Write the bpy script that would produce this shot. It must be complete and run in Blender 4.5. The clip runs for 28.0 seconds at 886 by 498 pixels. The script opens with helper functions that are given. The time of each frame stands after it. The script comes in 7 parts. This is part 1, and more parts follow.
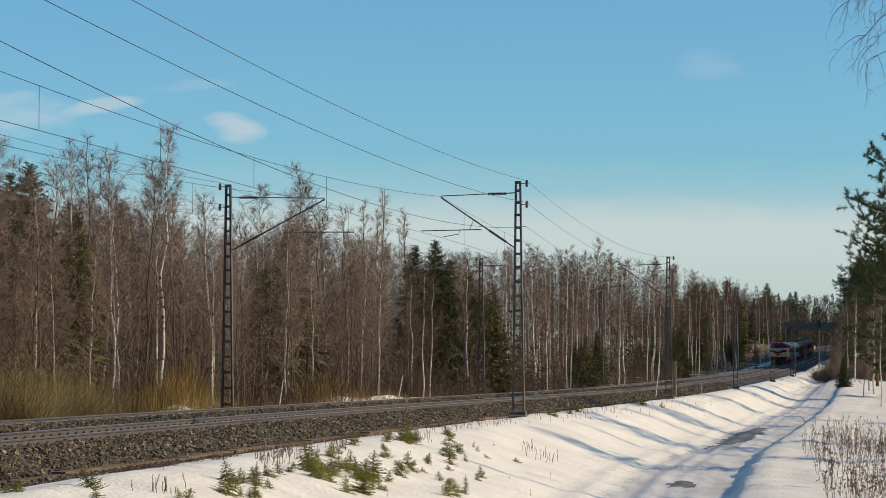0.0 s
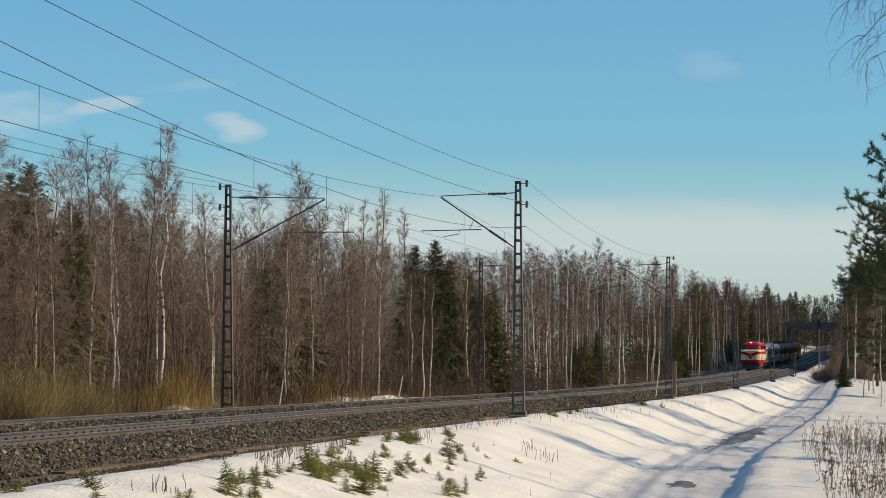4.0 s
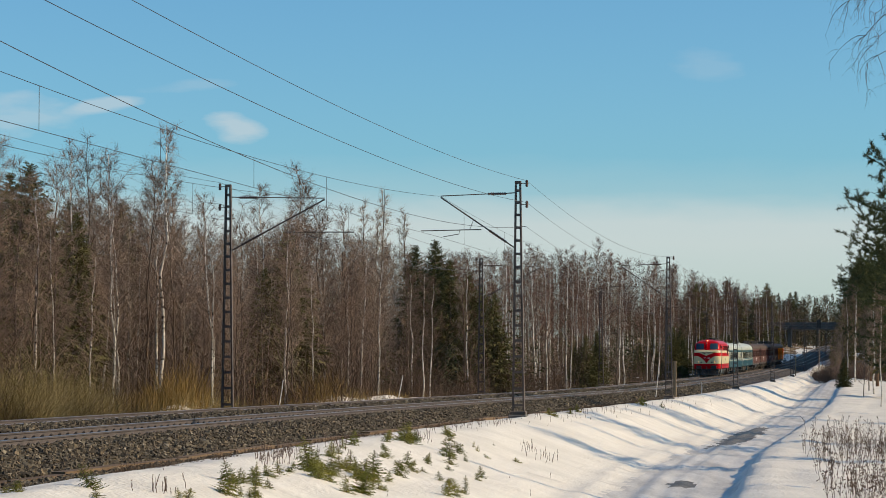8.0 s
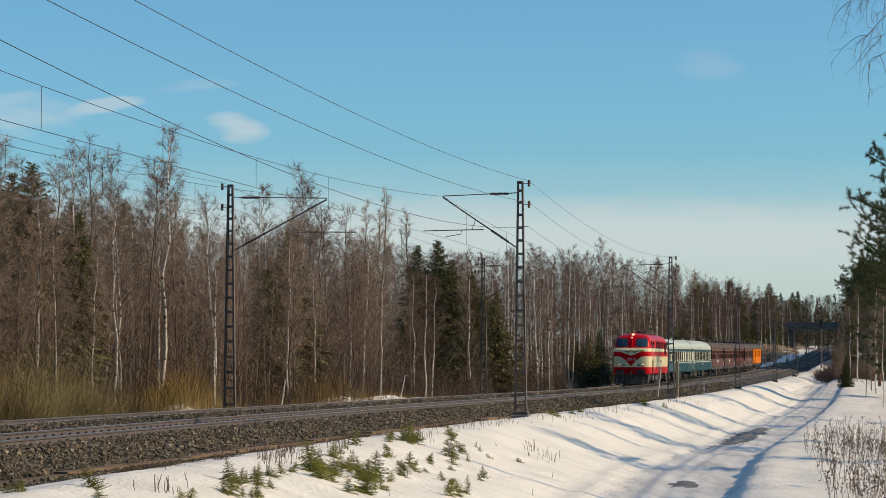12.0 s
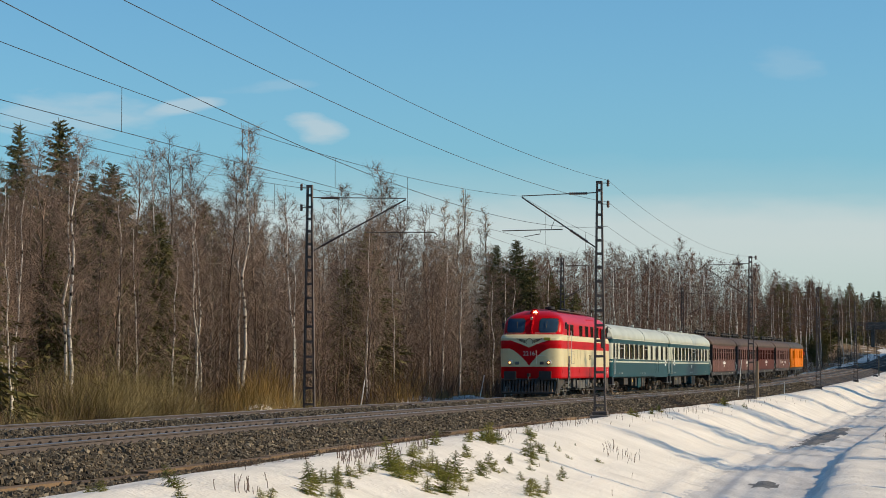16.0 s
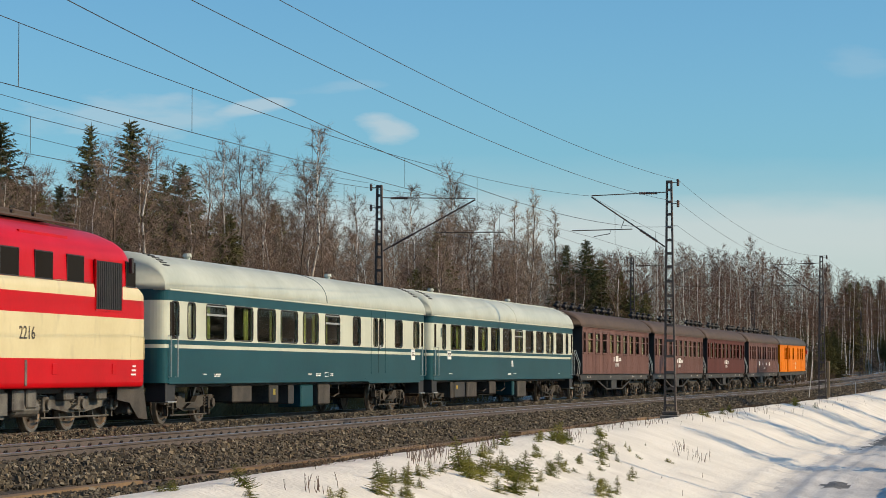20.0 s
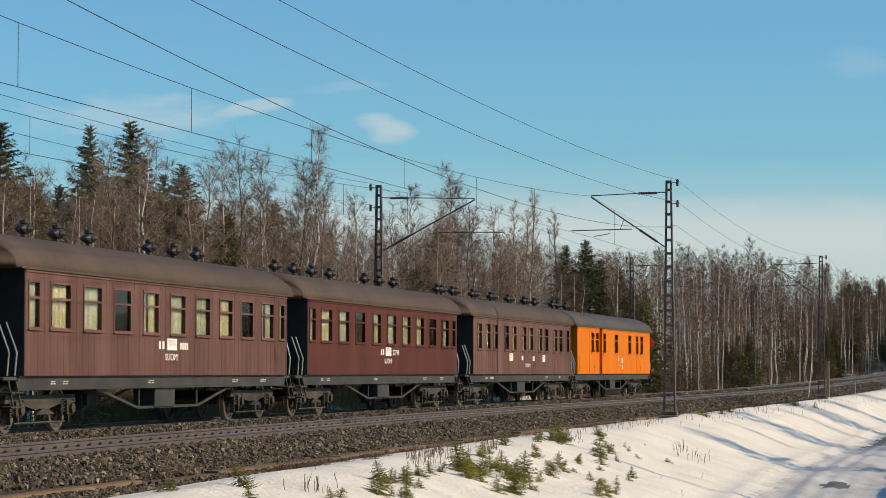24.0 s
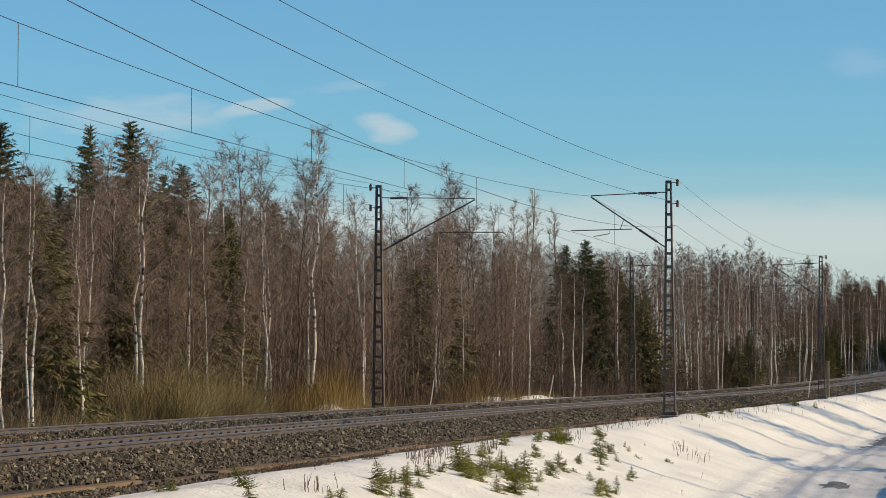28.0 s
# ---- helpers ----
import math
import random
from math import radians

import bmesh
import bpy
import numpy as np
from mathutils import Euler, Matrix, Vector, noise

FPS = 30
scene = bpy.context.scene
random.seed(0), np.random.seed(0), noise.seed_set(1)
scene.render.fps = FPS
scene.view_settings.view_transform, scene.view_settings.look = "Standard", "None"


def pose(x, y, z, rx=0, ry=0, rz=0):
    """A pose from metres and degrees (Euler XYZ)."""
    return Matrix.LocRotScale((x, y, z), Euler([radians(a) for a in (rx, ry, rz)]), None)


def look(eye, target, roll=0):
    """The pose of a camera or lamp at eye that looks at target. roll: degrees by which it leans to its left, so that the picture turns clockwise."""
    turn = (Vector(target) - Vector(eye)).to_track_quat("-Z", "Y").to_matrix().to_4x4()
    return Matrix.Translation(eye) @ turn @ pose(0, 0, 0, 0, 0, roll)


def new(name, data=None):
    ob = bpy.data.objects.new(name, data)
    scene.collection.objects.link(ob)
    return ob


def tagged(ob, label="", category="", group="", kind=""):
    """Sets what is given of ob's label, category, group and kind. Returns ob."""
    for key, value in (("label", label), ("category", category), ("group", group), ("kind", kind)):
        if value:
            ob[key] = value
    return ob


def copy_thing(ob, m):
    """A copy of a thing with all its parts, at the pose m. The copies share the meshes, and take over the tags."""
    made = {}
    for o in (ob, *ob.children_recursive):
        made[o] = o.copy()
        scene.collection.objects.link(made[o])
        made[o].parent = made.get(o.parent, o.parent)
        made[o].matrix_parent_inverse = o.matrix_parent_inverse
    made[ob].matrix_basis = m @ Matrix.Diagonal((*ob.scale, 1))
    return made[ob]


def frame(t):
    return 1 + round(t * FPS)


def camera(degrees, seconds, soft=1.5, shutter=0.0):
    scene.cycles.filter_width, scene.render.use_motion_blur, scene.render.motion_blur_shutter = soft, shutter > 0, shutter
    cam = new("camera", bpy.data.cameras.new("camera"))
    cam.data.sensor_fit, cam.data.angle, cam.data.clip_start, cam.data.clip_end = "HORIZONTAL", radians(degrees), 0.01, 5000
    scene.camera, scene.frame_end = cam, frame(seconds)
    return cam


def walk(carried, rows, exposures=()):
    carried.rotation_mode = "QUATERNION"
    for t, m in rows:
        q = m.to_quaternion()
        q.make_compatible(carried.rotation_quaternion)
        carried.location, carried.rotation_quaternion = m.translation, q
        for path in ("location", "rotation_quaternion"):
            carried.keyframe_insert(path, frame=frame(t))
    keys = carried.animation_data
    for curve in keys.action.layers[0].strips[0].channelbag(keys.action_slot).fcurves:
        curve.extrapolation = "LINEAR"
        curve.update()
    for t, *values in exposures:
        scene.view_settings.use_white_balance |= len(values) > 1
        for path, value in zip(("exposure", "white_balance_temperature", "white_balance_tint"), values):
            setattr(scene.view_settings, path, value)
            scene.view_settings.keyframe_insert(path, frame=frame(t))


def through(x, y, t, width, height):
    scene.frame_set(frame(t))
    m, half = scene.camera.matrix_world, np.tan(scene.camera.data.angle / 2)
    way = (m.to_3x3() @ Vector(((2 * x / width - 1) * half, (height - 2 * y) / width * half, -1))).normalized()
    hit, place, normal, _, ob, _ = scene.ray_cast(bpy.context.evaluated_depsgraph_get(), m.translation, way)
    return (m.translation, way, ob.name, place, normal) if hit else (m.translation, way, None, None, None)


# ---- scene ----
# ---------------------------------------------------------------- plan of the line
# The camera stands beside a service road. Distances along the line (s) count from the mast on the
# road side, away from the camera; "off" is the distance across the line, positive towards the road.
EYE_Z = 1.22                       # above the rail head
HEADING = radians(13.7)
ALONG = Vector((math.sin(HEADING), math.cos(HEADING), 0))
ACROSS = Vector((math.cos(HEADING), -math.sin(HEADING), 0))
MAST_FOOT = Vector((8.44, 92.8, 0))
BEND = 0.00035                     # the curve near the camera, radius about 1430 m
WIDEN = 0.00013                    # the near track bends a little more, so the gap between the tracks widens
NEAR_TRACK, FAR_TRACK = -3.9, -7.95
RISE_S = (-400, 60, 100, 123, 184, 245, 323, 393, 450, 550, 650, 800, 1100, 4000)
RISE_Z = (0, 0, 0.06, 0.17, 0.58, 1.02, 1.9, 2.7, 3.5, 5.4, 8.0, 11.0, 14.0, 16.0)


def rail_z(s):
    return sum(float(np.interp(s + k, RISE_S, RISE_Z)) for k in (-24, -8, 8, 24)) / 4


def line_point(s, off, z=0.0):
    """A point of the plan; z counts from the rail head."""
    b = min(s, 0.0)
    turn = math.atan(2 * BEND * b)
    side = ACROSS * math.cos(turn) - ALONG * math.sin(turn)
    off += WIDEN * b * b * min(1.0, max(0.0, (off + 6.6) / 1.2))
    p = MAST_FOOT + ALONG * s + ACROSS * (BEND * b * b) + side * off
    return Vector((p.x, p.y, z + rail_z(s)))


def line_turn(s):
    """Compass angle of the line at s, about z, for things whose +y points away from the camera."""
    b = min(s, 0.0)
    return -(HEADING + math.atan(2 * BEND * b))


# ---------------------------------------------------------------- camera
cam = camera(20.2, 28.0, 0.8, 0.06)
TILT = 2.836
PAN = ((0, 3.463), (5, 3.463), (10.5, 3.463), (11.0, 3.458), (11.5, 3.437), (12.0, 3.412), (12.5, 3.274), (13.2, 3.0), (14.0, 2.64),
       (14.5, 2.352), (15.0, 2.134), (15.5, 1.875), (16.0, 1.592), (16.5, 1.319), (17.0, 1.060), (17.5, 0.788),
       (18.0, 0.527), (18.5, 0.266), (18.8, 0.115), (19.0, 0.036), (19.2, 0.014), (19.5, 0.004), (20.0, -0.013), (20.5, -0.03),
       (21.0, -0.033), (21.5, -0.016), (23.5, -0.004), (24.5, 0.0), (28.0, 0.0))
walk(cam, [(t, pose(0, 0, EYE_Z, 90 + TILT, 0, -a)) for t, a in PAN])

# ---------------------------------------------------------------- sky, sun
SUN_AZ, SUN_EL = radians(100), radians(29)      # azimuth from +y towards +x
world = bpy.data.worlds.new("sky")
scene.world = world
world.use_nodes = True
wn, wl = world.node_tree.nodes, world.node_tree.links
wn.clear()
w_out = wn.new("ShaderNodeOutputWorld")
w_bg = wn.new("ShaderNodeBackground")
w_sky = wn.new("ShaderNodeTexSky")
w_sky.sky_type = "NISHITA"
w_sky.sun_disc = False
w_sky.sun_elevation, w_sky.sun_rotation = SUN_EL, SUN_AZ
w_sky.air_density, w_sky.dust_density, w_sky.ozone_density = 1.0, 0.6, 1.6
w_bg.inputs["Strength"].default_value = 0.108


def w_math(op, a, b=None, c=None):
    nd = wn.new("ShaderNodeMath")
    nd.operation = op
    for k, v in enumerate((a, b, c)):
        if v is None:
            continue
        if isinstance(v, (int, float)):
            nd.inputs[k].default_value = v
        else:
            wl.new(v, nd.inputs[k])
    return nd.outputs["Value"]


w_co = wn.new("ShaderNodeTexCoord")
w_sep = wn.new("ShaderNodeSeparateXYZ")
wl.new(w_co.outputs["Generated"], w_sep.inputs["Vector"])
w_side = w_math("DIVIDE", w_sep.outputs["X"], w_math("MAXIMUM", w_sep.outputs["Y"], 0.05))
w_up = w_math("DIVIDE", w_sep.outputs["Z"], w_math("MAXIMUM", w_sep.outputs["Y"], 0.05))
w_map = wn.new("ShaderNodeMapping")
w_map.inputs["Scale"].default_value = (26.0, 26.0, 90.0)
wl.new(w_co.outputs["Generated"], w_map.inputs["Vector"])
w_cl = wn.new("ShaderNodeTexNoise")
w_cl.inputs["Scale"].default_value, w_cl.inputs["Detail"].default_value = 1.6, 6.0
wl.new(w_map.outputs["Vector"], w_cl.inputs["Vector"])
w_wob = w_math("SUBTRACT", w_cl.outputs["Fac"], 0.5)
cover = None
# thin clouds: tangent of azimuth and of elevation, half width, half height, lean, density
for ca, ce, cw, ch, lean, dens in ((-0.0235, 0.0985, 0.012, 0.007, -0.25, 0.42), (-0.078, 0.1065, 0.018, 0.0032, 0.16, 0.36), (-0.128, 0.1035, 0.045, 0.0095, 0.0, 0.25), (0.168, 0.125, 0.016, 0.008, 0.0, 0.10), (-0.045, 0.115, 0.02, 0.003, 0.1, 0.12)):
    dx = w_math("SUBTRACT", w_side, ca)
    dz = w_math("SUBTRACT", w_math("SUBTRACT", w_up, ce), w_math("MULTIPLY", dx, lean))
    rr = w_math("ADD", w_math("POWER", w_math("ABSOLUTE", w_math("DIVIDE", dx, cw)), 2.0), w_math("POWER", w_math("ABSOLUTE", w_math("DIVIDE", dz, ch)), 2.0))
    rr = w_math("ADD", rr, w_math("MULTIPLY", w_wob, 3.2))
    one = w_math("MULTIPLY", w_math("MAXIMUM", w_math("MINIMUM", w_math("SUBTRACT", 1.0, rr), 1.0), 0.0), dens)
    cover = one if cover is None else w_math("MAXIMUM", cover, one)
w_band = wn.new("ShaderNodeValToRGB")          # bank of thin cloud low over the horizon
cr = w_band.color_ramp
cr.elements[0].position, cr.elements[0].color = 0.0, (0.30, 0.30, 0.30, 1)
cr.elements[1].position, cr.elements[1].color = 1.0, (0.0, 0.0, 0.0, 1)
for pos, v in ((0.25, 0.42), (0.52, 0.60), (0.60, 0.58), (0.66, 0.42), (0.73, 0.15), (0.88, 0.0)):
    e = cr.elements.new(pos)
    e.color = (v, v, v, 1)
wl.new(w_math("MULTIPLY_ADD", w_wob, 0.07, w_math("MULTIPLY", w_up, 10.0)), w_band.inputs["Fac"])
w_tint = wn.new("ShaderNodeMixRGB")
w_tint.blend_type = "MULTIPLY"
w_tint.inputs["Fac"].default_value = 1.0
w_tint.inputs["Color2"].default_value = (0.57, 0.97, 1.19, 1)
wl.new(w_sky.outputs["Color"], w_tint.inputs["Color1"])
w_mix = wn.new("ShaderNodeMixRGB")
w_mix.inputs["Color2"].default_value = (7.0, 6.75, 6.4, 1)
wl.new(w_math("MAXIMUM", cover, w_band.outputs["Color"]), w_mix.inputs["Fac"])
wl.new(w_tint.outputs["Color"], w_mix.inputs["Color1"])
wl.new(w_mix.outputs["Color"], w_bg.inputs["Color"])
wl.new(w_bg.outputs["Background"], w_out.inputs["Surface"])

sun = new("sun", bpy.data.lights.new("sun", "SUN"))
sun.data.energy, sun.data.angle, sun.data.color = 4.45, radians(0.5), (1.0, 0.77, 0.49)
SUN_WAY = Vector((math.sin(SUN_AZ) * math.cos(SUN_EL), math.cos(SUN_AZ) * math.cos(SUN_EL), math.sin(SUN_EL)))
sun.matrix_basis = look(SUN_WAY * 200, (0, 0, 0))
scene.view_settings.exposure = 0.0

# ---------------------------------------------------------------- materials
def surf(name, a, b, scale=3.0, rough=0.7, bump=0.0, metal=0.0, fine=0.35, spots=None, stretch=(1, 1, 1), spec=0.5, rnd=0.0, coat=0.0, bump_scale=1.0):
    """A surface that varies between two colours at a coarse and a fine scale (metres), with relief."""
    m = bpy.data.materials.new(name)
    m.use_nodes = True
    n, l = m.node_tree.nodes, m.node_tree.links
    bs = n["Principled BSDF"]
    co = n.new("ShaderNodeTexCoord")
    mp = n.new("ShaderNodeMapping")
    mp.inputs["Scale"].default_value = stretch
    l.new(co.outputs["Object"], mp.inputs["Vector"])
    big = n.new("ShaderNodeTexNoise")
    big.inputs["Scale"].default_value, big.inputs["Detail"].default_value = scale, 4
    small = n.new("ShaderNodeTexNoise")
    small.inputs["Scale"].default_value, small.inputs["Detail"].default_value = scale * 14, 3
    l.new(mp.outputs["Vector"], big.inputs["Vector"])
    l.new(mp.outputs["Vector"], small.inputs["Vector"])
    add = n.new("ShaderNodeMath")
    add.operation = "MULTIPLY_ADD"
    add.inputs[1].default_value = fine
    l.new(small.outputs["Fac"], add.inputs[0])
    sub = n.new("ShaderNodeMath")
    sub.operation = "MULTIPLY_ADD"
    sub.inputs[1].default_value, sub.inputs[2].default_value = 1.0, -fine / 2
    l.new(big.outputs["Fac"], sub.inputs[0])
    l.new(sub.outputs["Value"], add.inputs[2])
    fac = add.outputs["Value"]
    if rnd:
        oi = n.new("ShaderNodeObjectInfo")
        ra = n.new("ShaderNodeMath")
        ra.operation = "MULTIPLY_ADD"
        ra.inputs[1].default_value, ra.inputs[2].default_value = rnd, -rnd / 2
        l.new(oi.outputs["Random"], ra.inputs[0])
        ad = n.new("ShaderNodeMath")
        ad.operation = "ADD"
        l.new(ra.outputs["Value"], ad.inputs[0])
        l.new(fac, ad.inputs[1])
        fac = ad.outputs["Value"]
    ramp = n.new("ShaderNodeValToRGB")
    ramp.color_ramp.elements[0].position, ramp.color_ramp.elements[0].color = 0.3, (*a, 1)
    ramp.color_ramp.elements[1].position, ramp.color_ramp.elements[1].color = 0.7, (*b, 1)
    l.new(fac, ramp.inputs["Fac"])
    col = ramp.outputs["Color"]
    if spots:
        colour, sc, lo, hi, st = spots
        mp2 = n.new("ShaderNodeMapping")
        mp2.inputs["Scale"].default_value = st
        l.new(co.outputs["Object"], mp2.inputs["Vector"])
        sp = n.new("ShaderNodeTexNoise")
        sp.inputs["Scale"].default_value, sp.inputs["Detail"].default_value = sc, 5
        l.new(mp2.outputs["Vector"], sp.inputs["Vector"])
        mr = n.new("ShaderNodeMapRange")
        mr.inputs["From Min"].default_value, mr.inputs["From Max"].default_value = lo, hi
        l.new(sp.outputs["Fac"], mr.inputs["Value"])
        mx = n.new("ShaderNodeMixRGB")
        mx.inputs["Color2"].default_value = (*colour, 1)
        l.new(mr.outputs["Result"], mx.inputs["Fac"])
        l.new(col, mx.inputs["Color1"])
        col = mx.outputs["Color"]
    l.new(col, bs.inputs["Base Color"])
    bs.inputs["Roughness"].default_value, bs.inputs["Metallic"].default_value = rough, metal
    bs.inputs["Specular IOR Level"].default_value = spec
    bs.inputs["Coat Weight"].default_value = coat
    bs.inputs["Coat Roughness"].default_value = 0.12
    if bump:
        bp = n.new("ShaderNodeBump")
        bp.inputs["Strength"].default_value, bp.inputs["Distance"].default_value = min(1.0, bump), 0.02 * bump_scale
        l.new(small.outputs["Fac"], bp.inputs["Height"])
        l.new(bp.outputs["Normal"], bs.inputs["Normal"])
    return m


def islands(name, colours, rough=0.9):
    """Loose pieces joined in one mesh, each with a colour of its own."""
    m = bpy.data.materials.new(name)
    m.use_nodes = True
    n, l = m.node_tree.nodes, m.node_tree.links
    bs = n["Principled BSDF"]
    g = n.new("ShaderNodeNewGeometry")
    r = n.new("ShaderNodeValToRGB")
    r.color_ramp.interpolation = "LINEAR"
    while len(r.color_ramp.elements) < len(colours):
        r.color_ramp.elements.new(0.5)
    for i, c in enumerate(colours):
        r.color_ramp.elements[i].position = i / max(1, len(colours) - 1)
        r.color_ramp.elements[i].color = (*c, 1)
    l.new(g.outputs["Random Per Island"], r.inputs["Fac"])
    l.new(r.outputs["Color"], bs.inputs["Base Color"])
    bs.inputs["Roughness"].default_value = rough
    bs.inputs["Specular IOR Level"].default_value = 0.25
    return m


def glow(name, colour, strength):
    m = bpy.data.materials.new(name)
    m.use_nodes = True
    bs = m.node_tree.nodes["Principled BSDF"]
    bs.inputs["Base Color"].default_value = (*colour, 1)
    bs.inputs["Emission Color"].default_value = (*colour, 1)
    bs.inputs["Emission Strength"].default_value = strength
    return m


# ---------------------------------------------------------------- mesh helpers
def mesh_of(name, verts, faces, material, smooth=False):
    me = bpy.data.meshes.new(name)
    me.from_pydata([tuple(v) for v in verts], [], [tuple(f) for f in faces])
    for m in (material if isinstance(material, (list, tuple)) else [material]):
        me.materials.append(m)
    if smooth:
        me.polygons.foreach_set("use_smooth", [True] * len(me.polygons))
    me.update()
    return me


def thing(name, at=None, **tags):
    ob = new(name)
    if at is not None:
        ob.matrix_basis = at
    return tagged(ob, **tags)


def part(name, geo, material, parent, label="", smooth=False):
    """Links geometry (a bmesh, a (verts, faces) pair or a mesh) as one mesh object under a thing or part."""
    if isinstance(geo, bpy.types.Mesh):
        me = geo
    elif isinstance(geo, tuple):
        me = mesh_of(name, geo[0], geo[1], material, smooth)
    else:
        me = bpy.data.meshes.new(name)
        geo.to_mesh(me)
        geo.free()
        me.materials.append(material)
        if smooth:
            me.polygons.foreach_set("use_smooth", [True] * len(me.polygons))
    ob = new(name, me)
    ob.parent = parent
    if label:
        tagged(ob, label=label)
    return ob


def box_geo(x0, x1, y0, y1, z0, z1):
    v = [(x, y, z) for z in (z0, z1) for y in (y0, y1) for x in (x0, x1)]
    f = [(0, 2, 3, 1), (4, 5, 7, 6), (0, 1, 5, 4), (2, 6, 7, 3), (0, 4, 6, 2), (1, 3, 7, 5)]
    return v, f


def bbox(x0, x1, y0, y1, z0, z1, bevel=0.02, seg=1):
    """A box with rounded edges, as a bmesh."""
    bm = bmesh.new()
    v, f = box_geo(x0, x1, y0, y1, z0, z1)
    vs = [bm.verts.new(c) for c in v]
    for q in f:
        bm.faces.new([vs[i] for i in q])
    if bevel:
        bmesh.ops.bevel(bm, geom=list(bm.edges), offset=bevel, segments=seg, affect="EDGES")
    return bm


def join_geo(*parts):
    V, F = [], []
    for v, f in parts:
        k = len(V)
        V += [tuple(c) for c in v]
        F += [tuple(i + k for i in q) for q in f]
    return V, F


def tube_geo(points, radius, sides=6, radius_end=None, caps=True):
    """A round bar along points; the radius may taper, or be a list."""
    pts = [Vector(p) for p in points]
    n = len(pts)
    if isinstance(radius, (list, tuple)):
        rad = list(radius)
    else:
        end = radius if radius_end is None else radius_end
        rad = [radius + (end - radius) * i / max(1, n - 1) for i in range(n)]
    V, F = [], []
    for i, p in enumerate(pts):
        d = (pts[min(n - 1, i + 1)] - pts[max(0, i - 1)]).normalized()
        ref = Vector((0, 0, 1)) if abs(d.z) < 0.9 else Vector((1, 0, 0))
        u = d.cross(ref).normalized()
        w = d.cross(u)
        for k in range(sides):
            a = 2 * math.pi * k / sides
            V.append(p + (u * math.cos(a) + w * math.sin(a)) * rad[i])
    for i in range(n - 1):
        for k in range(sides):
            k2 = (k + 1) % sides
            F.append((i * sides + k, i * sides + k2, (i + 1) * sides + k2, (i + 1) * sides + k))
    if caps:
        F.append(tuple(reversed(range(sides))))
        F.append(tuple(range((n - 1) * sides, n * sides)))
    return V, F


def lathe_geo(profile, sides=16, axis="z", at=(0, 0, 0)):
    """Turns (radius, height) pairs round an axis."""
    V, F = [], []
    n = len(profile)
    for r, h in profile:
        for k in range(sides):
            a = 2 * math.pi * k / sides
            c, s = r * math.cos(a), r * math.sin(a)
            q = {"z": (c, s, h), "x": (h, c, s), "y": (s, h, c)}[axis]
            V.append((q[0] + at[0], q[1] + at[1], q[2] + at[2]))
    for i in range(n - 1):
        for k in range(sides):
            k2 = (k + 1) % sides
            F.append((i * sides + k, i * sides + k2, (i + 1) * sides + k2, (i + 1) * sides + k))
    F.append(tuple(reversed(range(sides))))
    F.append(tuple(range((n - 1) * sides, n * sides)))
    return V, F


def sweep_geo(rings, close=True, cap=True):
    """A skin over rings of equal length."""
    V, F = [], []
    m = len(rings[0])
    for r in rings:
        V += [tuple(p) for p in r]
    for i in range(len(rings) - 1):
        for k in range(m if close else m - 1):
            k2 = (k + 1) % m
            F.append((i * m + k, i * m + k2, (i + 1) * m + k2, (i + 1) * m + k))
    if cap and close:
        F.append(tuple(reversed(range(m))))
        F.append(tuple(range((len(rings) - 1) * m, len(rings) * m)))
    return V, F


# ---------------------------------------------------------------- the materials of the place
SNOW = surf("snow", (0.69, 0.655, 0.585), (0.82, 0.78, 0.705), 0.6, 0.75, 0.9, fine=0.3, spots=((0.52, 0.49, 0.44), 0.5, 0.62, 0.8, (1, 1, 1)), spec=0.3, bump_scale=2.0)
ICE = surf("packed_snow", (0.46, 0.435, 0.40), (0.74, 0.71, 0.66), 0.7, 0.55, 0.7, fine=0.4, stretch=(1.6, 0.25, 1), spec=0.4)
WET_ROAD = surf("wet_gravel", (0.07, 0.065, 0.055), (0.22, 0.19, 0.15), 1.4, 0.55, 0.8, fine=0.7)
FLOOR = surf("forest_floor", (0.13, 0.075, 0.03), (0.27, 0.18, 0.085), 0.4, 0.95, 1.0, fine=0.6, spots=((0.8, 0.8, 0.79), 0.13, 0.6, 0.63, (1, 1, 1)), bump_scale=6)
# The bed's colour is darkened to stand for shade in the gaps between stones.
BALLAST = surf("ballast", (0.022, 0.018, 0.015), (0.085, 0.07, 0.06), 6.0, 0.9, 1.0, fine=1.0, bump_scale=2)
STONES = islands("ballast_stone", [(0.026, 0.022, 0.018), (0.095, 0.078, 0.056), (0.15, 0.124, 0.088), (0.042, 0.036, 0.029), (0.20, 0.155, 0.10), (0.036, 0.031, 0.026), (0.30, 0.255, 0.185)])
RUST_RAIL = surf("rusty_rail", (0.085, 0.068, 0.06), (0.135, 0.108, 0.096), 3.0, 0.7, 0.3, metal=0.25, fine=0.5)
RAIL_TOP = surf("polished_rail", (0.30, 0.29, 0.28), (0.42, 0.40, 0.38), 2.0, 0.3, 0.0, metal=0.9)
CONCRETE = surf("sleeper_concrete", (0.12, 0.105, 0.095), (0.20, 0.175, 0.16), 2.0, 0.9, 0.5, rnd=0.3)
CLIP = surf("clip_steel", (0.035, 0.03, 0.028), (0.07, 0.06, 0.055), 8.0, 0.7, 0.2, metal=0.4)
DUCT = surf("weathered_plank", (0.11, 0.068, 0.034), (0.20, 0.13, 0.07), 1.2, 0.85, 0.5, fine=0.6, rnd=0.35)
MAST_STEEL = surf("mast_steel", (0.062, 0.048, 0.040), (0.14, 0.108, 0.09), 2.0, 0.75, 0.3, metal=0.0, fine=0.6)
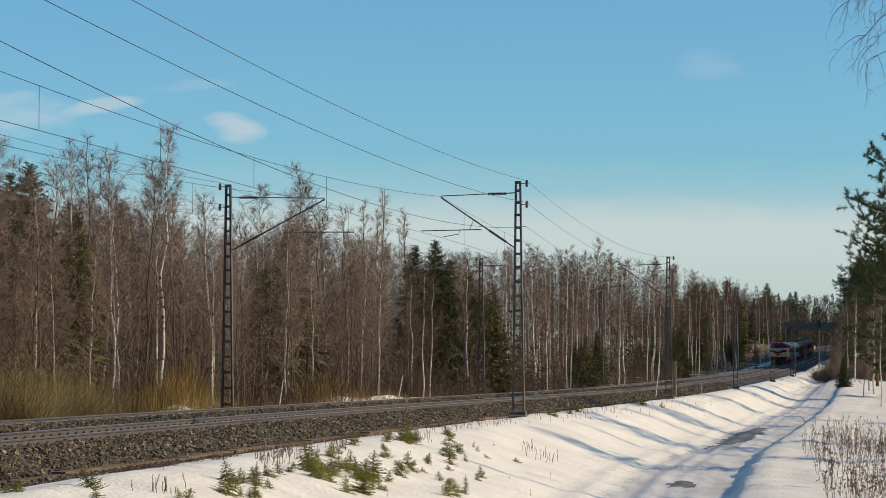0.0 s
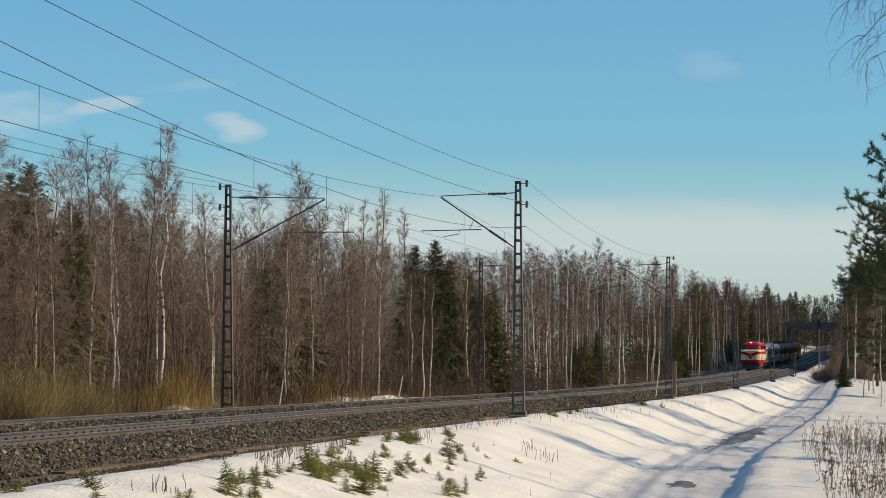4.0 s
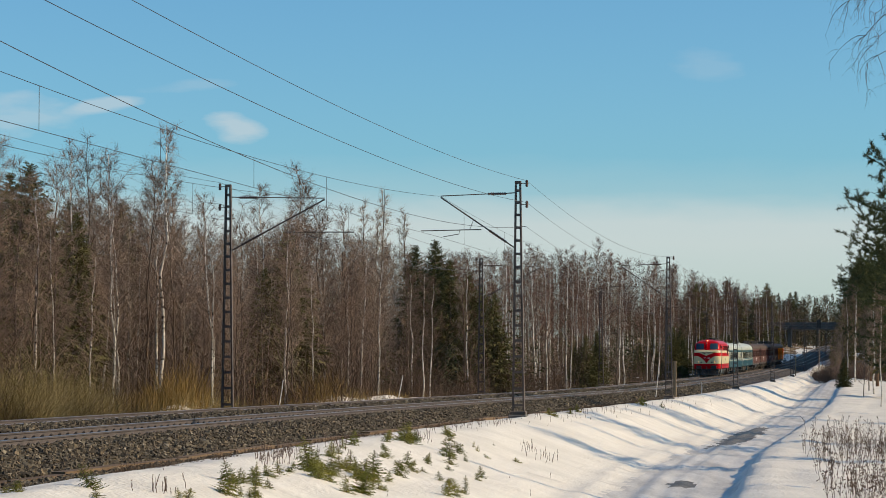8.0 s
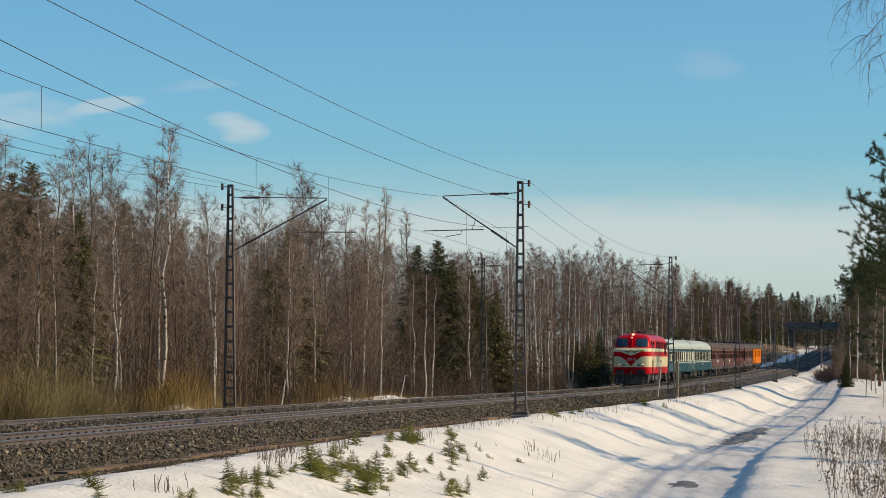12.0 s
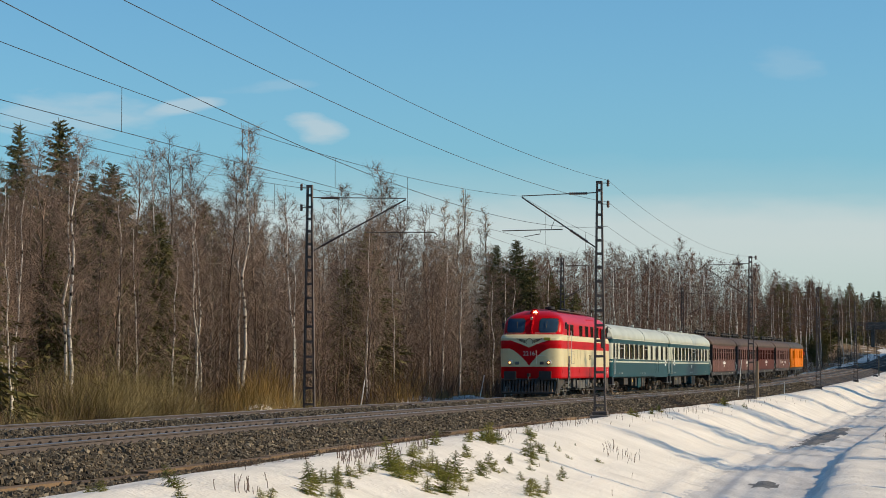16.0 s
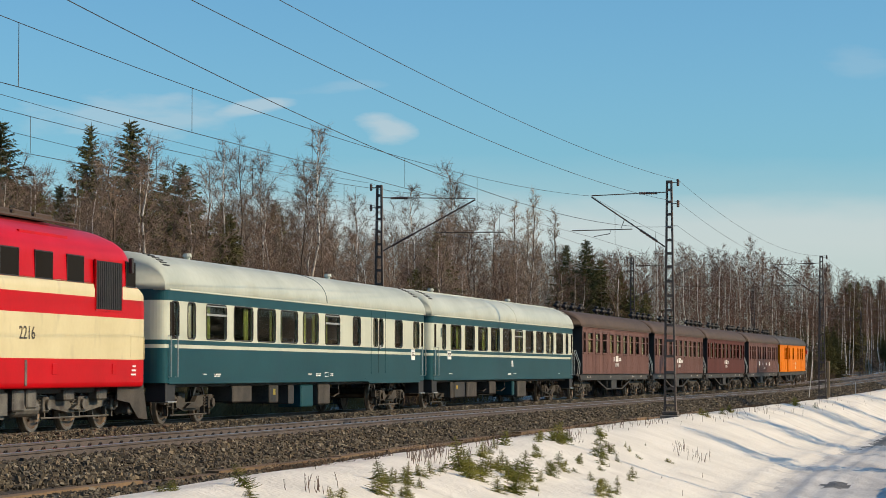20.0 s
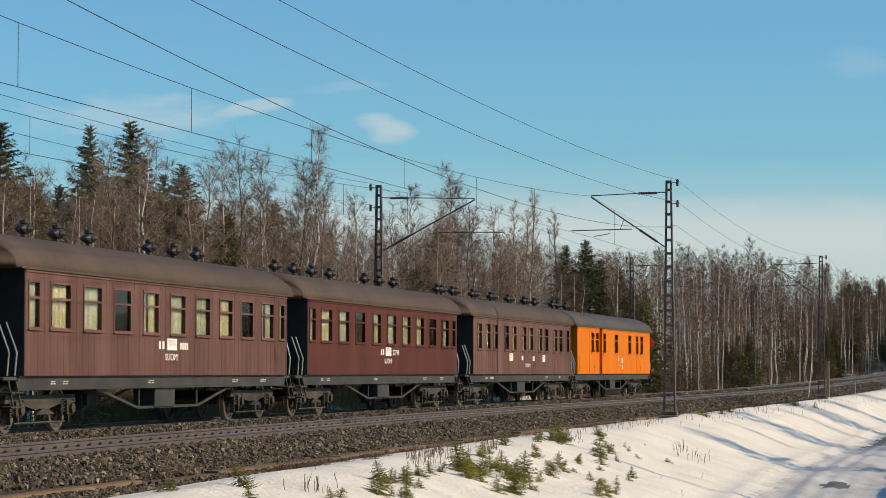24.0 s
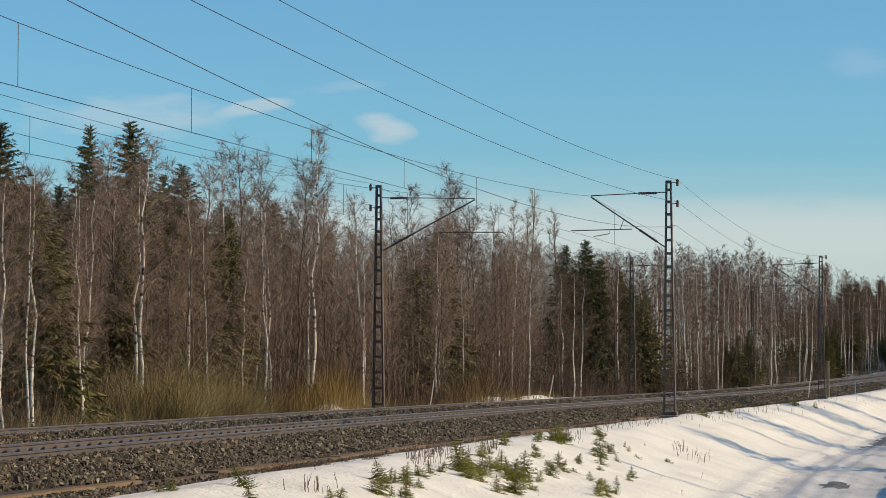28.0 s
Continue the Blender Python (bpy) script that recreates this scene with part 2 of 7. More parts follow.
FOUND = surf("foundation", (0.10, 0.095, 0.09), (0.2, 0.19, 0.175), 2.0, 0.9, 0.5)
WIRE = surf("wire", (0.03, 0.03, 0.03), (0.06, 0.055, 0.05), 2.0, 0.5, 0, metal=0.6)
INSUL = surf("insulator", (0.06, 0.035, 0.025), (0.12, 0.07, 0.05), 3.0, 0.3)
BIRCH = surf("birch_bark", (0.46, 0.42, 0.36), (0.74, 0.69, 0.61), 2.2, 0.8, 0.5, fine=0.4, spots=((0.03, 0.026, 0.023), 2.6, 0.56, 0.62, (1, 1, 2.2)), spec=0.2)
ASPEN = surf("grey_bark", (0.075, 0.055, 0.041), (0.16, 0.122, 0.094), 2.0, 0.9, 0.6, fine=0.5, spec=0.2)
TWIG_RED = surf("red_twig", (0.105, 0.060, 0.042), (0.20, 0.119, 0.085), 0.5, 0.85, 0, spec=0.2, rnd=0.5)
TWIG = surf("twig", (0.15, 0.102, 0.075), (0.29, 0.205, 0.153), 0.5, 0.85, 0, spec=0.2, rnd=0.6)
TWIG_DARK = surf("dark_twig", (0.075, 0.050, 0.036), (0.155, 0.105, 0.075), 0.4, 0.85, 0, spec=0.2, rnd=0.4)
TWIG_PALE = surf("pale_twig", (0.25, 0.20, 0.15), (0.40, 0.325, 0.25), 0.5, 0.85, 0, spec=0.2, rnd=0.4)
SPRUCE_BARK = surf("spruce_bark", (0.09, 0.065, 0.05), (0.17, 0.125, 0.095), 2.0, 0.9, 0.5)
PINE_BARK = surf("pine_bark", (0.10, 0.06, 0.038), (0.20, 0.11, 0.06), 2.0, 0.9, 0.5)
NEEDLE = surf("needles", (0.058, 0.060, 0.018), (0.135, 0.118, 0.040), 0.9, 0.8, 0, rnd=0.5, spec=0.25)
NEEDLE_PINE = surf("pine_needles", (0.030, 0.040, 0.013), (0.080, 0.088, 0.028), 0.8, 0.75, 0, rnd=0.4, spec=0.25)
NEEDLE_YOUNG = surf("young_needles", (0.11, 0.12, 0.018), (0.25, 0.235, 0.045), 3.0, 0.8, 0, rnd=0.4, spec=0.25)
GRASS = surf("dry_grass", (0.28, 0.185, 0.07), (0.43, 0.30, 0.125), 0.5, 0.9, 0, rnd=0.3, spec=0.2)
WILLOW = surf("willow_shoots", (0.22, 0.14, 0.042), (0.33, 0.215, 0.075), 0.4, 0.85, 0, rnd=0.3, spec=0.2)
GREY_WILLOW = surf("grey_willow", (0.155, 0.118, 0.045), (0.31, 0.245, 0.115), 0.6, 0.9, 0, rnd=0.3, spec=0.2)

# ---------------------------------------------------------------- ground
PROFILE_OFF = (-400, -60, -30, -16, -13, -11, -10, -1.3, -0.95, -0.6, 0.3, 1.0, 2.0, 3.2, 4.4, 5.2, 6.0, 7.2, 8.5, 8.8, 9.15, 9.8, 11, 13, 16, 22, 40, 400)
PROFILE_Z = (3.0, -0.6, -0.9, -1.1, -1.05, -0.85, -0.85, -0.75, -0.58, -0.50, -0.43, -0.55, -0.86, -1.32, -1.74, -1.95, -2.04, -2.0, -2.07, -2.03, -1.72, -1.66, -1.72, -1.85, -1.9, -1.5, -0.5, 6.0)
EDGE_S, EDGE_OFF = (-200, -30, 10, 80, 210, 400, 4000), (9.6, 9.5, 8.8, 8.5, 7.9, 7.6, 7.6)


def road_off(s, off):
    """Distance across, counted so that the snow bank beyond the road stands at 9."""
    shift = float(np.interp(s, EDGE_S, EDGE_OFF)) - 9.0
    return off - shift * min(1.0, max(0.0, (off - 2.0) / 3.0))


# old snow heaped beside the far track: along, across, half length, half width, height
MOUNDS = ((3.0, -14.2, 3.2, 1.3, 1.0), (8.2, -14.8, 2.6, 1.3, 1.05), (31, -14.4, 6, 1.4, 0.85), (43, -14.2, 9, 1.5, 0.98), (57, -14.6, 7, 1.4, 0.85))


def mound(s, off):
    return sum(h * math.exp(-((s - a) / la) ** 2 - ((off - b) / lb) ** 2) for a, b, la, lb, h in MOUNDS)


def ground_z(s, off):
    """Height of the ground over the rail head's level at s."""
    o = road_off(s, off) if off > 2 else off
    p = Vector((s, off, 0))
    if 8.2 < o < 10.2:
        o += 0.22 * noise.noise(Vector((s * 0.35, 0, 2))) + 0.08 * noise.noise(Vector((s * 1.6, 0, 4)))
    z = float(np.interp(o, PROFILE_OFF, PROFILE_Z))
    if off > -0.9:
        k = min(1.0, (off + 0.9) / 1.5)
        z += k * (0.10 * noise.noise(p * 0.16) + 0.06 * noise.noise(Vector((s * 0.10, off * 0.9, 3))))
        z += k * 0.04 * noise.noise(p * 0.9) + k * 0.018 * noise.noise(p * 2.3)
        if 4.6 < o < 9:                                        # wheel ruts, drifting from side to side
            w = o + 0.5 * noise.noise(Vector((s * 0.03, 0, 7)))
            for c in (5.6, 6.1, 6.9, 7.5, 8.1):
                z -= 0.05 * math.exp(-((w - c) / 0.14) ** 2) * (0.6 + 0.6 * noise.noise(Vector((s * 0.15, c, 1))))
            for c in (5.0, 6.5):
                z += 0.05 * math.exp(-((w - c) / 0.2) ** 2)
        if s < -45 and off > 3:                                # the ground climbs towards the camera
            z += min(1.6, (-45 - s) * 0.04) * min(1.0, (off - 3) / 3)
    elif off < -10.5:
        z += mound(s, off)
        z += 0.25 * noise.noise(p * 0.08) + 0.08 * noise.noise(p * 0.5)
        if s > 420:
            z += min(3.0, (s - 420) * 0.01) * min(1.0, (-10.5 - off) / 25)
    if s > 130 and off > 3:                                    # the land beside the road rises to the level of the line
        z += min(1.15, (s - 130) * 0.014) * min(1.0, (off - 3) / 3)
    if s > 252 and off > 0.2:                                  # the mouth of the cutting, heaped with snow
        z += 2.0 * min(1.0, (s - 252) / 70) * min(1.0, (off - 0.2) / 1.6) * (0.85 + 0.3 * noise.noise(Vector((s * 0.08, off * 0.4, 31))))
    if s > 250 and off > 12:
        z += min(5.0, (s - 250) * 0.02) * min(1.0, (off - 12) / 20)
    return z


def steps(*spans):
    out = []
    for a, b, d in spans:
        out += list(np.arange(a, b - 1e-6, d))
    return out + [spans[-1][1]]


S_GRID = steps((-320, -110, 30), (-110, -62, 2.0), (-62, 30, 0.5), (30, 90, 1.2), (90, 200, 2.5), (200, 420, 5), (420, 900, 20), (900, 3900, 300))
OFF_GRID = steps((-1800, -300, 300), (-300, -60, 24), (-60, -18, 3.0), (-18, -10, 0.4), (-10, -1.4, 1.7), (-1.4, 13, 0.18), (13, 25, 1.0), (25, 85, 10), (85, 385, 60), (385, 1885, 300))
gv, gf, gm = [], [], []
for s in S_GRID:
    for o in OFF_GRID:
        p = line_point(s, o, 0)
        gv.append((p.x, p.y, p.z + ground_z(s, o)))
nO = len(OFF_GRID)
for i in range(len(S_GRID) - 1):
    for j in range(nO - 1):
        gf.append((i * nO + j, i * nO + j + 1, (i + 1) * nO + j + 1, (i + 1) * nO + j))
        s, o = S_GRID[i], OFF_GRID[j]
        if o > -1.0 + 0.35 * noise.noise(Vector((s * 0.7, o, 0))):
            k = 0
            ragged = 0.5 * noise.noise(Vector((s * 0.17, o * 2.4, 11))) + 0.35 * noise.noise(Vector((s * 1.1, o * 4, 5)))
            q = road_off(s, o) if o > 2 else o
            if 5.5 + 0.6 * ragged < q < 8.85:
                k = 1
                for cs, cof, hs, hw in ((33, 6.2, 19, 0.7), (-20, 7.5, 1.6, 0.42)):
                    if ((s - cs) / hs) ** 2 + ((o - cof) / hw) ** 2 < 1 + 1.4 * ragged:
                        k = 2
            # Unseen ground far right and behind the camera is browned to cut bounced light.
            gm.append(3 if (o > 20 + 3 * ragged or s < -92 + 6 * noise.noise(Vector((o * 0.15, s * 0.1, 8))) or (s > 235 and o > 10 + ragged)) and noise.noise(Vector((s * 0.05, o * 0.05, 21))) > -0.35 else k)
        else:
            gm.append(0 if mound(s, o) > 0.3 + 0.2 * noise.noise(Vector((s, o, 3))) or (s > 300 and -16 < o < -11.5 and noise.noise(Vector((s * 0.02, o * 0.2, 9))) > -0.15) or (60 < s < 215 and -14.5 < o < -11.4 and noise.noise(Vector((s * 0.03, o * 0.3, 19))) > -0.1) or (-12 < s < 60 and -20 < o < -13 and noise.noise(Vector((s * 0.09, o * 0.35, 29))) > 0.12) else 3)
ground_mesh = mesh_of("ground", gv, gf, [SNOW, ICE, WET_ROAD, FLOOR], True)
ground_mesh.polygons.foreach_set("material_index", gm)
ground = tagged(new("ground", ground_mesh), "old snow on a railway bank, rutted service road and brown forest floor", "ground", kind="structure")

# ---------------------------------------------------------------- ballast and rails
BED = ((-11.0, -0.95), (-9.85, -0.30), (-9.45, -0.17), (-6.95, -0.175), (-6.35, -0.03), (-5.75, -0.02), (-5.2, -0.175),
       (-2.75, -0.17), (-2.4, -0.19), (-1.45, -0.53), (-0.85, -0.58), (-0.5, -0.75))
BED_S = steps((-120, -64, 4), (-64, 20, 0.5), (20, 120, 2), (120, 460, 10), (460, 900, 20))
BED_FINE = steps(*[(BED[i][0], BED[i + 1][0], (BED[i + 1][0] - BED[i][0]) / 4) for i in range(len(BED) - 1)])


def bed_z(off):
    return float(np.interp(off, [b[0] for b in BED], [b[1] for b in BED]))


bv, bf = [], []
for s in BED_S:
    for o in BED_FINE:
        p = line_point(s, o, bed_z(o))
        bv.append((p.x, p.y, p.z + 0.03 * noise.noise(Vector((s * 2, o * 4, 0)))))
nB = len(BED_FINE)
for i in range(len(BED_S) - 1):
    for j in range(nB - 1):
        bf.append((i * nB + j, i * nB + j + 1, (i + 1) * nB + j + 1, (i + 1) * nB + j))
tagged(new("ballast_bed", mesh_of("ballast_bed", bv, bf, BALLAST, True)), "grey-brown crushed stone bed under two tracks", "ballast", kind="structure")

rng = np.random.default_rng(4)


def duct_off(s):
    return float(np.interp(s, (-70, -60, -53, -34, 20), (-1.75, -1.6, -1.3, -1.0, -0.95)))


def stones(name, count, s0, s1, spans, size, power=1.0):
    """Crushed stones strewn over spans of the bed, denser towards s0."""
    cube = np.array([(x, y, z) for z in (-1, 1) for y in (-1, 1) for x in (-1, 1)], float)
    quads = np.array(((0, 2, 3, 1), (4, 5, 7, 6), (0, 1, 5, 4), (2, 6, 7, 3), (0, 4, 6, 2), (1, 3, 7, 5)))
    s = s0 + (s1 - s0) * rng.random(count) ** power
    widths = np.array([b - a for a, b in spans])
    r = rng.random(count) * widths.sum()
    which = np.searchsorted(np.cumsum(widths), r)
    o = np.array([a for a, b in spans])[which] + r - (np.cumsum(widths) - widths)[which]
    duct_at = np.interp(s, (-70, -60, -53, -34, 20), (-1.75, -1.6, -1.3, -1.0, -0.95))
    keep = ~((s < 20) & (np.abs(o - duct_at) < 0.19))
    s, o = s[keep], o[keep]
    n = len(s)
    b = np.minimum(s, 0.0)
    turn = np.arctan(2 * BEND * b)
    rise = sum(np.interp(s + k, RISE_S, RISE_Z) for k in (-24, -8, 8, 24)) / 4
    place = np.empty((n, 3))
    out = o + WIDEN * b * b * np.clip((o + 6.6) / 1.2, 0, 1)
    for k in range(2):
        place[:, k] = MAST_FOOT[k] + ALONG[k] * s + ACROSS[k] * BEND * b * b + (ACROSS[k] * np.cos(turn) - ALONG[k] * np.sin(turn)) * out
    place[:, 2] = rise + np.interp(o, [q[0] for q in BED], [q[1] for q in BED]) + 0.01 + 0.05 * rng.random(n) ** 2
    sc = size * (0.5 + 0.9 * rng.random(n) ** 2) * (0.8 + 0.25 * (s - s0) / (s1 - s0))
    q = cube[None] * (sc[:, None] * rng.uniform(0.6, 1.2, (n, 3)))[:, None, :] * 0.5 + rng.uniform(-0.2, 0.2, (n, 8, 3)) * sc[:, None, None]
    a1, a2 = rng.uniform(0, 6.28, (2, n, 1))
    x, y, z = q[:, :, 0] * np.cos(a1) - q[:, :, 1] * np.sin(a1), q[:, :, 0] * np.sin(a1) + q[:, :, 1] * np.cos(a1), q[:, :, 2]
    y, z = y * np.cos(a2) - z * np.sin(a2), y * np.sin(a2) + z * np.cos(a2)
    V = (np.stack((x, y, z), 2) + place[:, None, :]).reshape(-1, 3)
    F = (quads[None] + 8 * np.arange(n)[:, None, None]).reshape(-1, 4)
    return tagged(new(name, mesh_of(name, V.tolist(), F.tolist(), STONES)), "crushed grey and brown ballast stones", "stones", kind="stuff")


stones("ballast_stones", 56000, -64, 25, [(-2.85, -0.75)], 0.068, 1.5)
stones("ballast_stones", 20000, -52, 30, [(-6.95, -5.2)], 0.066, 1.4)
stones("ballast_stones", 5000, -52, 20, [(-9.9, -9.2)], 0.075, 1.3)
stones("ballast_stones", 14000, 25, 150, [(-2.85, -0.75), (-6.6, -5.4)], 0.11, 1.3)

RAIL_SECTION = ((-0.075, -0.172), (0.075, -0.172), (0.075, -0.16), (0.012, -0.14), (0.009, -0.05), (0.034, -0.038), (0.036, -0.006), (0.03, 0.0),
                (-0.03, 0.0), (-0.036, -0.006), (-0.034, -0.038), (-0.009, -0.05), (-0.012, -0.14), (-0.075, -0.16))
RAIL_S = steps((-130, 0, 3), (0, 120, 6), (120, 900, 15))


def track(name, centre, label):
    t = thing(name, label=label, category="railway track", kind="structure")
    for side in (-1, 1):
        rings = [[line_point(s, centre + side * 0.797 + a, b) for a, b in RAIL_SECTION] for s in RAIL_S]
        r = part("rail", sweep_geo(rings), RUST_RAIL, t, "rust-brown steel rail with a polished head")
        r.data.materials.append(RAIL_TOP)
        n = len(RAIL_SECTION)
        for i, pl in enumerate(r.data.polygons):
            if i < (len(RAIL_S) - 1) * n and i % n in (6, 7, 8):
                pl.material_index = 1
    return t


near_track = track("track_1", NEAR_TRACK, "empty railway track on concrete sleepers")
far_track = track("track_2", FAR_TRACK, "railway track that carries the train")

# sleepers and clips
SLEEPER = sweep_geo([[(x, y * k, z) for y, z in ((-0.15, -0.4), (0.15, -0.4), (0.11, d), (-0.11, d))] for x, k, d in ((-1.3, 1, -0.19), (-0.55, 1, -0.172), (0, 0.85, -0.20), (0.55, 1, -0.172), (1.3, 1, -0.19))])
sleeper_mesh = mesh_of("sleeper", *SLEEPER, CONCRETE)


def clip_geo():
    g = []
    for rail in (-0.797, 0.797):
        for sd in (-1, 1):
            x = rail + sd * 0.085
            g.append(tube_geo([(x, -0.07, -0.155), (x + sd * 0.03, -0.05, -0.10), (x + sd * 0.035, 0.0, -0.085), (x + sd * 0.03, 0.05, -0.10), (x, 0.07, -0.155)], 0.017, 4))
            g.append(box_geo(min(x, x + sd * 0.06), max(x, x + sd * 0.06), -0.045, 0.045, -0.172, -0.12))
    return join_geo(*g)


clip_v, clip_f = clip_geo()
for name, centre, owner, count in (("near", NEAR_TRACK, near_track, 280), ("far", FAR_TRACK, far_track, 0)):
    cv, cf, sv, sf = [], [], [], []
    for k in range(520):
        s = -66 + 0.61 * k
        m = Matrix.Translation(line_point(s, centre)) @ Matrix.Rotation(line_turn(s), 4, "Z")
        if k < count:
            ob = new("sleeper", sleeper_mesh)
            ob.parent, ob.matrix_basis = owner, m
        elif s < 130:
            b = len(sv)
            sv += [m @ Vector(v) for v in SLEEPER[0]]
            sf += [tuple(i + b for i in f) for f in SLEEPER[1]]
        if s < 90:
            b = len(cv)
            cv += [m @ Vector(v) for v in clip_v]
            cf += [tuple(i + b for i in f) for f in clip_f]
    if sv:
        tagged(part("sleepers", (sv, sf), CONCRETE, owner), kind="stuff")
    tagged(part("rail_clips", (cv, cf), CLIP, owner, "dark spring clips on the rail foot"), kind="stuff")

# plank-covered cable duct along the foot of the ballast
duct = thing("cable_duct", label="weathered wooden cable duct along the foot of the ballast", category="cable duct", kind="structure")
plank_mesh = mesh_of("plank", *box_geo(-0.13, 0.13, -1.98, 1.98, -0.22, 0.0), DUCT)
for k in range(22):
    s = -70 + 4.0 * k
    off = duct_off(s)
    ob = new("plank", plank_mesh)
    ob.parent = duct
    ob.matrix_basis = Matrix.Translation(line_point(s, off, max(-0.47, bed_z(off) + 0.05) + 0.02 * math.sin(k * 2.7))) @ Matrix.Rotation(line_turn(s) + 0.006 * math.sin(k * 1.9) + (-0.035 if s < -45 else 0), 4, "Z")

# ---------------------------------------------------------------- overhead line
MAST_S = (-80, 0, 62.5, 125, 187.5, 250, 312.5, 375, 437.5, 500, 562.5, 625)
ROAD_MASTS, WOOD_MASTS = 0.0, -11.2
ROAD_OFF = (0, 0, 0.1, 0.36, 0.6, 0.3, 0, 0, 0, 0, 0, 0)
WOOD_OFF = (0.83, -0.11, -0.55, -0.2, 0, 0, 0, 0, 0, 0, 0, 0)
TIE_Z, STRUT_Z, ARM_Z, CONTACT_Z, TOP_Z = 7.95, 5.9, 6.56, 6.30, 8.38


def mast(name, top, tip, group, arm):
    """A lattice mast: two channels joined by battens, a cantilever towards -x (the track) with its insulators."""
    m = thing(name, label="dark brown steel lattice mast carrying the overhead line", category="catenary mast", group=group)
    foot = -0.36
    def half(z):
        return 0.225 - 0.125 * (z - foot) / (top - foot)
    for sd in (-1, 1):
        section = ((0.012, -0.085), (0.012, 0.085), (-0.05, 0.085), (-0.05, 0.073), (-0.012, 0.073), (-0.012, -0.073), (-0.05, -0.073), (-0.05, -0.085))
        part("channel", sweep_geo([[(sd * (half(z) + a), b, z) for a, b in section] for z in (foot, top)]), MAST_STEEL, m)
    z, k = foot + 0.35, 0
    while z < top - 0.1:
        h = half(z)
        for y in (-0.085, 0.085):
            part("batten", box_geo(-h, h, y - 0.004, y + 0.004, z - 0.045, z + 0.045), MAST_STEEL, m)
        z += 0.62 - 0.012 * k
        k += 1
    part("batten", box_geo(-half(top), half(top), -0.09, 0.09, top - 0.1, top), MAST_STEEL, m)
    base = bbox(-0.34, 0.34, -0.34, 0.34, -1.3, foot, 0.04)
    part("foundation", base, FOUND, m, "weathered concrete foundation")
    part("base_plate", bbox(-0.3, 0.3, -0.2, 0.2, foot, foot + 0.12, 0.02), MAST_STEEL, m)
    # cantilever
    part("tie_bar", tube_geo([(-0.1, 0, TIE_Z), (-0.45, 0, TIE_Z - 0.02)], 0.022), MAST_STEEL, m)
    part("tie_insulator", lathe_geo([(0.035 + 0.022 * (i % 2), -1.15 + 0.7 * i / 16) for i in range(17)], 10, "x", (0, 0, TIE_Z - 0.03)), INSUL, m, "dark ribbed insulator")
    part("tie_bar", tube_geo([(-1.13, 0, TIE_Z - 0.03), (tip, 0, TIE_Z - 0.09)], 0.02), MAST_STEEL, m)
    a, b = Vector((-0.16, 0, STRUT_Z)), Vector((tip, 0, TIE_Z - 0.14))
    d = (b - a)
    part("strut", tube_geo([a, a + d * 0.1], 0.028), MAST_STEEL, m)
    part("strut_insulator", tube_geo([a + d * (0.1 + 0.02 * i) for i in range(13)], [0.035 + 0.02 * (i % 2) for i in range(13)], 10), INSUL, m, "dark ribbed insulator")
    part("strut", tube_geo([a + d * 0.33, b], 0.03), MAST_STEEL, m)
    part("registration_tube", tube_geo([(tip + 1.55, 0, ARM_Z + 0.02), (tip - arm, 0, ARM_Z - 0.01)], 0.021), MAST_STEEL, m)
    part("steady_arm", tube_geo([(tip + 0.72, 0, ARM_Z - 0.02), (tip + 0.7, 0, ARM_Z - 0.14), (tip + 0.1, 0, CONTACT_Z + 0.02)], 0.016), MAST_STEEL, m)
    part("hanger", tube_geo([a + d * 0.55, (a + d * 0.55) * 0.9 + Vector((tip + 1.1, 0, ARM_Z)) * 0.1, (tip + 1.1, 0, ARM_Z)], 0.012), MAST_STEEL, m)
    for zz in (top - 0.08, top - 0.87):
        part("bracket", tube_geo([(half(zz), 0, zz), (0.33, 0, zz)], 0.016), MAST_STEEL, m)
        part("pin_insulator", lathe_geo([(0.03, -0.13), (0.06, -0.1), (0.045, -0.05), (0.065, -0.01), (0.045, 0.03), (0.06, 0.08), (0.03, 0.13)], 10, "z", (0.33, 0, zz)), INSUL, m, "dark ribbed insulator")
    part("bracket", tube_geo([(half(6.7), 0, top - 1.7), (0.3, 0, top - 1.7)], 0.014), MAST_STEEL, m)
    return m


ROAD_TIP, WOOD_TIP = -2.95, -3.8
first = mast("catenary_mast", TOP_Z, ROAD_TIP, "masts beside the road", 0.75)
other = mast("catenary_mast", TOP_Z + 0.05, WOOD_TIP, "masts beside the forest", 1.15)
for i, s in enumerate(MAST_S):
    a, b = line_point(s, ROAD_MASTS + ROAD_OFF[i]), line_point(s + 0.3, WOOD_MASTS + WOOD_OFF[i])
    turn = line_turn(s)
    low = Vector((0, 0, -1.2 if i == 0 else 0))
    m1 = Matrix.Translation(a + low) @ Matrix.Rotation(turn, 4, "Z")
    m2 = Matrix.Translation(b + low) @ Matrix.Rotation(turn + math.pi, 4, "Z")
    if i == 0:
        first.matrix_basis, other.matrix_basis = m1, m2
    else:
        copy_thing(first, m1), copy_thing(other, m2)


